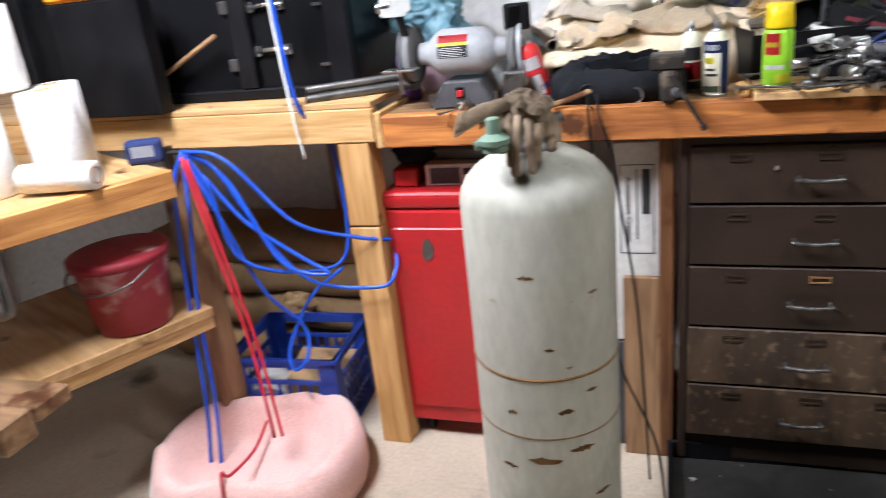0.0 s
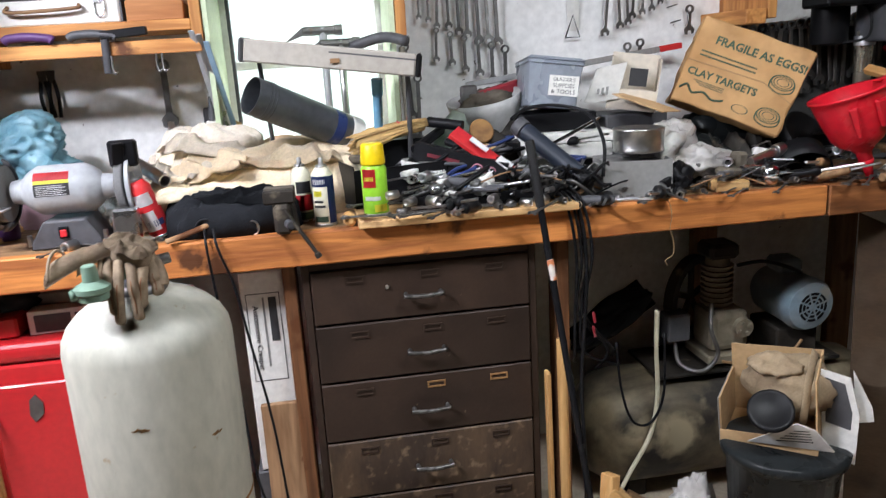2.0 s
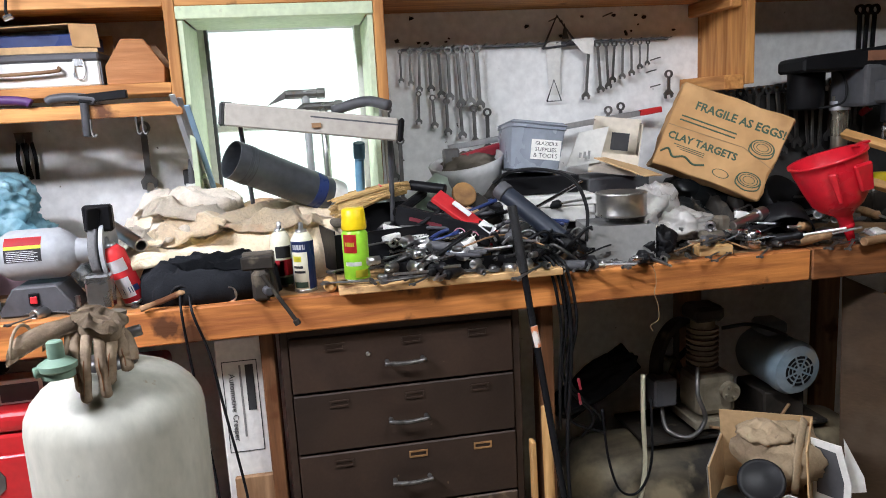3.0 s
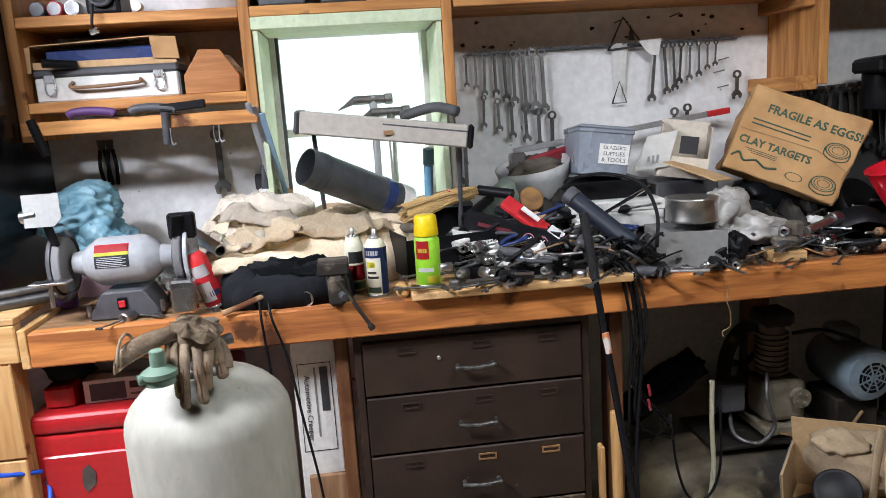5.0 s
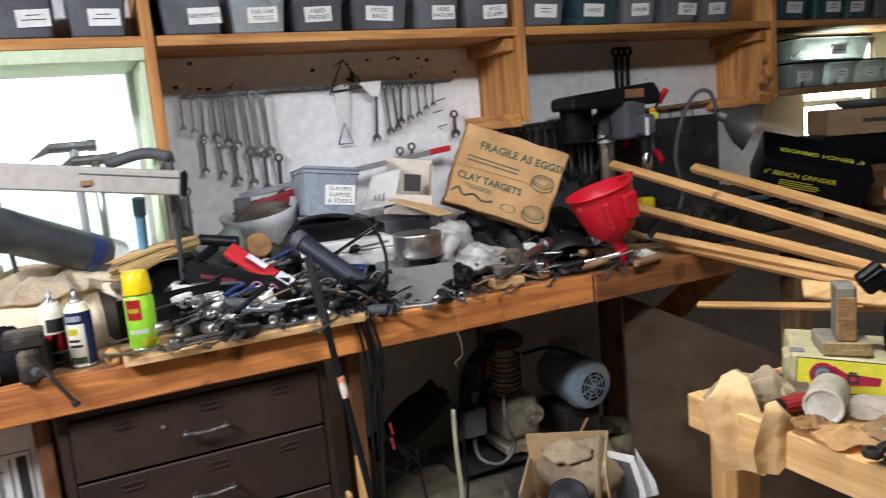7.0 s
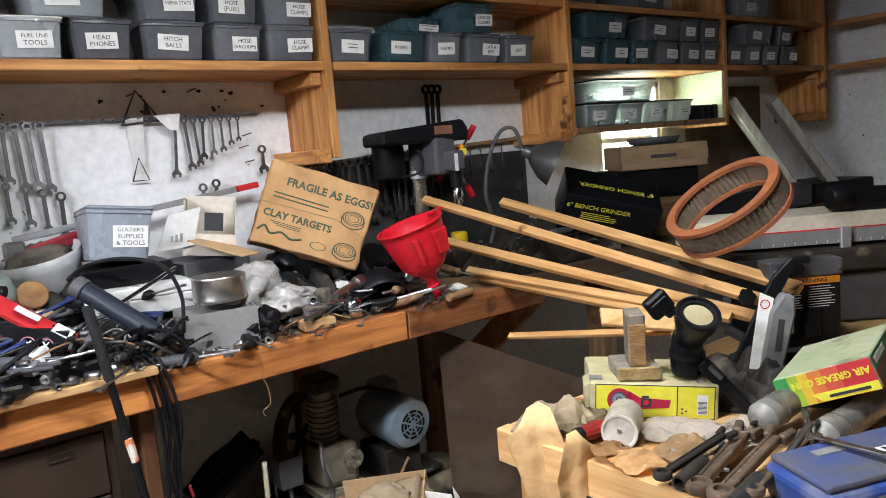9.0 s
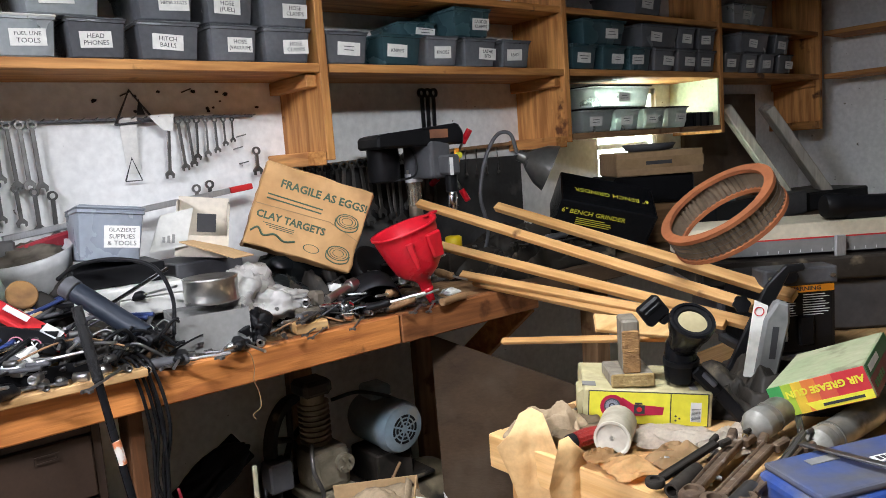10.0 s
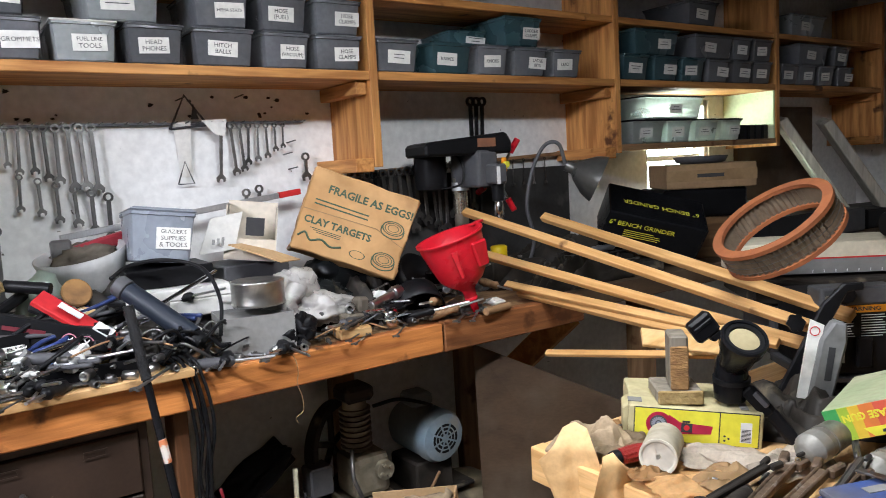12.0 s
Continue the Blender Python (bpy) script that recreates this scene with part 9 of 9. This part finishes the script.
ag = thing("grease_gun_carton", "red, yellow and green grease gun carton", "carton", near(0.672, 1.262, 0.912, -38, 0, -22))
part("carton", box(0.172, 0.25, 0.06, (0, 0.125, 0), 0.003), mat("faded_green_carton", (0.3, 0.36, 0.2), (0.42, 0.42, 0.28), rough=0.6, scale=9, spots=(0.2, 0.2, 0.12), spot_scale=12, spot_edge=(0.6, 0.72)), ag)
for k, (x0, x1, c) in enumerate(((-0.085, -0.06, (0.05, 0.3, 0.08)), (-0.06, -0.042, (0.36, 0.5, 0.05)), (-0.042, -0.024, (0.75, 0.5, 0.05)), (-0.024, 0.0, (0.7, 0.2, 0.05)), (0.0, 0.03, (0.62, 0.1, 0.06)), (0.03, 0.085, (0.6, 0.04, 0.05)))):
    part("front_panel", span((x0, -0.0016, 0.001), (x1, -0.0006, 0.059)), mat("carton_print", c, tuple(0.85 * q for q in c), rough=0.5, bump=0, vary=0), ag)
part("yellow_band", prism([(-0.015, 0.002), (0.085, 0.002), (0.085, 0.018), (-0.028, 0.018)], 0.0008, pose(0, -0.0026, 0)), YELLOWINK, ag)
words("AIR GREASE GUN", 0.0175, YELLOWINK, ag, pose(0.012, -0.0022, 0.04) @ FRONT @ pose(0, 0, 0, 0, 0, 180), bold=0.0006)
part("print", span((0.0, -0.0036, 0.007), (0.07, -0.003, 0.012)), INK, ag)
GREENPRINT = mat("dark_green_print", (0.03, 0.13, 0.035), (0.04, 0.16, 0.05), rough=0.5, bump=0, vary=0)
part("end_panel", span((0.0866, 0.004, 0.001), (0.0876, 0.246, 0.034)), mat("maroon_end_print", (0.2, 0.03, 0.03), (0.16, 0.02, 0.02), rough=0.5, bump=0), ag)
part("end_panel", span((0.0866, 0.004, 0.0345), (0.0876, 0.246, 0.059)), GREENPRINT, ag)
part("end_print", span((0.0878, 0.02, 0.041), (0.0884, 0.12, 0.053)), LABEL, ag)
part("end_print", join(*[span((0.0878, 0.02 + 0.02 * k, 0.012), (0.0884, 0.034 + 0.02 * k, 0.024)) for k in range(5)]), GREENPRINT, ag)
BROWNIRON = mat("rust_brown_iron", (0.2, 0.135, 0.09), (0.085, 0.06, 0.042), rough=0.55, metal=0.4, scale=24, bump=0.5, spots=(0.34, 0.3, 0.26), spot_scale=30, spot_edge=(0.62, 0.75))


def heavy_spanner(a, b, r, ma):
    """A forged bar with an I-section shank, a ring head at a and an open head at b."""
    t = thing("pipe_spanner", "heavy rusty steel spanner lying on the table", "spanner", pose(0, 0, 0), "heavy spanners")
    d = (b - a).normalized()
    side = d.cross(Vector((0, 0, 1))).normalized()
    part("shank", join(beam(a + d * 2 * r, b, 1.5 * r, 0.7 * r, 0.002), beam(a + d * 2 * r + side * 0.7 * r, b + side * 0.7 * r, 0.5 * r, 1.3 * r, 0.002), beam(a + d * 2 * r - side * 0.7 * r, b - side * 0.7 * r, 0.5 * r, 1.3 * r, 0.002)), ma, t)
    part("ring", lathe([(1.05 * r, -0.8 * r), (1.8 * r, -0.75 * r), (2.0 * r, -0.4 * r), (2.0 * r, 0.4 * r), (1.8 * r, 0.75 * r), (1.05 * r, 0.8 * r), (1.0 * r, 0.2 * r), (0.2 * r, 0.1 * r)], 20, Matrix.Translation(a)), ma, t)
    for s_ in (-1, 1):
        part("jaw", beam(b - d * 0.5 * r + side * s_ * 1.0 * r, b + d * 2.6 * r + side * s_ * 1.7 * r, 1.3 * r, 1.5 * r, 0.003), ma, t)


for k, (x0, d0, x1, d1, r_, ma) in enumerate(((0.375, 1.11, 0.51, 1.255, 0.0115, BROWNIRON), (0.395, 1.065, 0.545, 1.21, 0.0115, BROWNIRON), (0.325, 1.135, 0.46, 1.225, 0.008, DARKGREASE), (0.435, 1.045, 0.575, 1.165, 0.009, BROWNIRON), (0.57, 1.13, 0.66, 1.35, 0.006, DULLSTEEL), (0.505, 1.10, 0.60, 1.2, 0.006, DULLSTEEL))):
    heavy_spanner(near(x0, d0, TT + 0.014 + 0.006 * k).translation, near(x1, d1, TT + 0.034 + 0.006 * k).translation, r_, ma)
single("pipe_stub", ring_sheet(0.015, 0.0115, 0.09, 20, along(near(0.395, 1.02, TT + 0.022).translation, near(0.47, 1.09, TT + 0.03).translation)), DULLSTEEL, "short steel pipe pointing outward", "pipe")
single("pipe_stub", ring_sheet(0.013, 0.009, 0.09, 20, along(near(0.345, 1.115, TT + 0.018).translation, near(0.42, 1.19, TT + 0.022).translation)), DARKGREASE, "short black iron pipe on the table", "pipe")
single("flat_bar", beam(near(0.56, 1.13, TT + 0.075).translation, near(0.64, 0.99, TT + 0.085).translation, 0.014, 0.004, 0.001), DULLSTEEL, "flat bright steel bar across the blue case", "bar")
bcz = thing("socket_case", "dusty blue plastic tool case with pale labels", "tool case", near(0.637, 1.058, TT + 0.002, 12, 0, -3))
part("case", box(0.30, 0.15, 0.058, (0, 0, 0), 0.014, seg=3), mat("blue_case", (0.02, 0.075, 0.36), (0.03, 0.06, 0.2), rough=0.45, scale=9, spots=(0.17, 0.18, 0.22), spot_scale=7, spot_edge=(0.52, 0.7)), bcz)
part("lid", box(0.285, 0.13, 0.012, (0.004, 0.004, 0.0575), 0.005, seg=2), mat("dusty_blue_lid", (0.035, 0.07, 0.22), (0.1, 0.1, 0.115), rough=0.6, scale=6, contrast=(0.4, 0.6)), bcz)
part("latch", box(0.05, 0.012, 0.03, (-0.05, -0.078, 0.018), 0.004), DARKGREY, bcz)
part("side_groove", box(0.27, 0.003, 0.006, (0, -0.0755, 0.03)), BLUECAN, bcz)
part("label", box(0.055, 0.02, 0.0012, (0.03, 0.0, 0.0697)), LABEL, bcz)
part("label", box(0.05, 0.018, 0.0012, (-0.06, 0.035, 0.0697)), CARDGREY, bcz)
part("print", join(*[box(0.006, 0.011, 0.0006, (0.012 + 0.009 * k, 0.0, 0.0712)) for k in range(5)]), INK, bcz)
# saw and long carton
ws = thing("bench_saw", "black machine housing with an orange warning plate", "saw", near(0.884, 1.78, TT, 2) @ Matrix.Diagonal((0.96, 1, 0.74, 1)))
part("housing", box(0.19, 0.24, 0.25, (0, 0.12, 0.03), 0.012, seg=2), BLACK, ws)
part("plinth", box(0.22, 0.26, 0.029, (0, 0.12, 0), 0.004), DARKGREY, ws)
part("top_bar", box(0.195, 0.07, 0.06, (0.0, 0.03, 0.262), 0.008, seg=2), DARKGREY, ws)
part("knob", lathe([(0.012, 0), (0.026, 0.004), (0.026, 0.022), (0.02, 0.028)], 24, pose(-0.045, -0.004, 0.3, 90, 0, 0), 8, 0.03), BLACK, ws)
for x in (-0.08, 0.08):
    part("bolt", cyl(0.007, 0.004, m=pose(x, -0.0055, 0.292, 90, 0, 0), seg=10), STEEL, ws)
part("warning_plate", span((-0.088, -0.0012, 0.238), (0.088, -0.0004, 0.262)), ORANGEINK, ws)
words("WARNING", 0.018, INK, ws, pose(0.01, -0.0016, 0.25) @ FRONT, bold=0.0003)
for k in range(9):
    for x0 in (-0.078, 0.006):
        part("small_print", span((x0, -0.0012, 0.228 - 0.0085 * k), (x0 + random.uniform(0.05, 0.07), -0.0004, 0.2305 - 0.0085 * k)), WHITEINK, ws)
part("picture_label", span((-0.07, -0.0012, 0.075), (-0.035, -0.0004, 0.13)), LABEL, ws)
part("picture_label", span((-0.07, -0.0018, 0.115), (-0.035, -0.0013, 0.13)), ORANGEINK, ws)
part("slider", span((-0.01, -0.014, 0.06), (0.03, -0.0005, 0.16), 0.005), BLACK, ws)
gs = thing("saw_handle", "grey moulded saw guard with a black label", "guard", near(0.695, 1.55, TT + 0.03, -6, 0, 8) @ Matrix.Diagonal((0.95, 0.95, 0.95, 1)))
part("shell", prism([(-0.03, 0), (0.0, -0.012), (0.022, 0.02), (0.034, 0.15), (0.028, 0.19), (0.0, 0.195), (-0.022, 0.15)], 0.03, bevel=0.006), mat("scuffed_grey_guard", (0.2, 0.2, 0.2), (0.13, 0.13, 0.128), rough=0.45, scale=16), gs)
part("label", span((-0.004, -0.0012, 0.06), (0.01, -0.0003, 0.135)), INK, gs)
part("plate", prism([(-0.05, 0.0), (-0.024, 0.0), (-0.016, 0.17), (-0.046, 0.18)], 0.006, pose(0, 0.012, 0.01)), LABEL, gs)
part("mark", ring_sheet(0.011, 0.009, 0.001, 18, pose(-0.034, 0.0115, 0.165, 90, 0, 0)), REDINK, gs)
part("foot", box(0.06, 0.04, 0.03, (0, 0.015, -0.03), 0.004), BLACK, gs)
single("black_shield", prism([(-0.08, -0.16), (-0.02, -0.16), (0.005, -0.02), (0.05, 0.09), (0.085, 0.1), (0.08, 0.115), (0.04, 0.11), (0.0, 0.06), (-0.04, -0.05)], 0.012, near(0.74, 1.66, TT + 0.165, -4, 0, 6), 0.003), BLACK, "curved black plastic shield", "shield")
lc = thing("long_carton", "long cream and grey saw carton with red print", "carton", near(0.95, 2.06, 1.062, -3))
part("carton", box(1.0, 0.2, 0.085, (0.26, 0.1, 0), 0.003), mat("cream_long_carton", (0.6, 0.54, 0.42), (0.52, 0.46, 0.35), rough=0.6), lc)
part("stripe", span((-0.24, -0.0012, 0.0), (0.76, -0.0004, 0.04)), CARDGREY, lc)
part("stripe", span((-0.24, -0.0016, 0.04), (0.76, -0.0010, 0.044)), REDINK, lc)
part("scale_marks", join(*[span((-0.05 + 0.03 * k, -0.002, 0.003), (-0.0485 + 0.03 * k, -0.0014, 0.011)) for k in range(25)]), WHITEINK, lc)
words('10"', 0.03, REDINK, lc, pose(-0.20, -0.0016, 0.064) @ FRONT)
sw = thing("machine_stand", "dark machine bed under the long carton", "machine", near(1.15, 2.1, TT + 0.001, -3))
part("bed", box(0.85, 0.26, 0.15, (0.06, 0.06, 0), 0.01), DARKGREY, sw)
part("red_panel", box(0.12, 0.02, 0.06, (-0.2, -0.08, 0.08), 0.004), RED, sw)
part("table_edge", box(0.95, 0.3, 0.065, (0.06, 0.06, 0.151), 0.006), DARKGREASE, sw)
single("blue_clip", box(0.03, 0.012, 0.06, (0, 0, 0), 0.003), ALU, "bright metal fence clip on the carton", "clip", near(1.12, 2.03, 1.05))
vh = thing("shop_vac_hose", "black ribbed vacuum nozzle lying on the carton", "nozzle", near(1.16, 2.02, 1.207, 0))
part("nozzle", lathe([(0.03, 0), (0.036, 0.01), (0.036, 0.06), (0.03, 0.07), (0.03, 0.3)], 20, pose(-0.06, 0.06, -0.02, 0, 92, 0), 10, 0.02), BLACK, vh)
part("rest", box(0.12, 0.05, 0.03, (0.05, 0.06, -0.059), 0.006), BLACK, vh)
# round air filter
f_n = Vector((-0.539, 0.225, 0.811)).normalized()
fz = f_n.to_track_quat("Z", "Y").to_matrix().to_4x4()
af = thing("air_filter", "round orange-rimmed engine air filter, dirty pleats", "air filter", Matrix.Translation((3.915, 1.31, 1.225)) @ fz @ Matrix.Diagonal((1.1, 1.1, 1.0, 1)))
bm = bmesh.new()
seg = 240
rr = [[bm.verts.new(((r + 0.003 * math.cos(60 * 2 * math.pi * k / seg)) * math.cos(2 * math.pi * k / seg), (r + 0.003 * math.cos(60 * 2 * math.pi * k / seg)) * math.sin(2 * math.pi * k / seg), z)) for k in range(seg)] for r, z in ((0.124, -0.03), (0.124, 0.026), (0.115, 0.026), (0.115, -0.03))]
for q in range(4):
    for k in range(seg):
        bm.faces.new((rr[q][k], rr[q][(k + 1) % seg], rr[(q + 1) % 4][(k + 1) % seg], rr[(q + 1) % 4][k]))
bmesh.ops.recalc_face_normals(bm, faces=bm.faces)
part("pleats", bm, FILTERPLEAT, af)
for z in (-0.036, 0.024):
    part("seal", ring_sheet(0.13, 0.109, 0.01, 64, pose(0, 0, z)), FILTERORANGE, af, "orange rubber seal")
part("mesh", join(*[ring_sheet(0.1285, 0.1275, 0.0008, 64, pose(0, 0, z)) for z in (-0.018, -0.004, 0.01)]), DULLSTEEL, af)
single("red_tool_case", box(0.2, 0.12, 0.05, (0, 0, 0), 0.008), RED, "red case behind the machine", "case", near(0.95, 2.02, TT + 0.001))
loose(3.34, 3.5, 1.0, 1.16, TT + 0.004, TT + 0.012, 8)
single("mound_of_hardware", heap(0.62, 0.34, 0.05, 131.0, n=60, folds=1.6, freq=9, power=3), DARKGREASE, "dark greasy parts heaped on the side table", "hardware", near(0.72, 1.58, TT + 0.001), kind="stuff")
single("red_canister", cyl(0.06, 0.3, (0, 0, 0), 24, chamfer=0.01), RED, "red canister under the side table", "canister", pose(3.52, 1.32, FLOOR + 0.3))
single("canister_stand", box(0.3, 0.3, 0.298, (0, 0, 0), 0.01), OLD_X, "brown wooden box under the side table", "box", pose(3.55, 1.3, FLOOR))
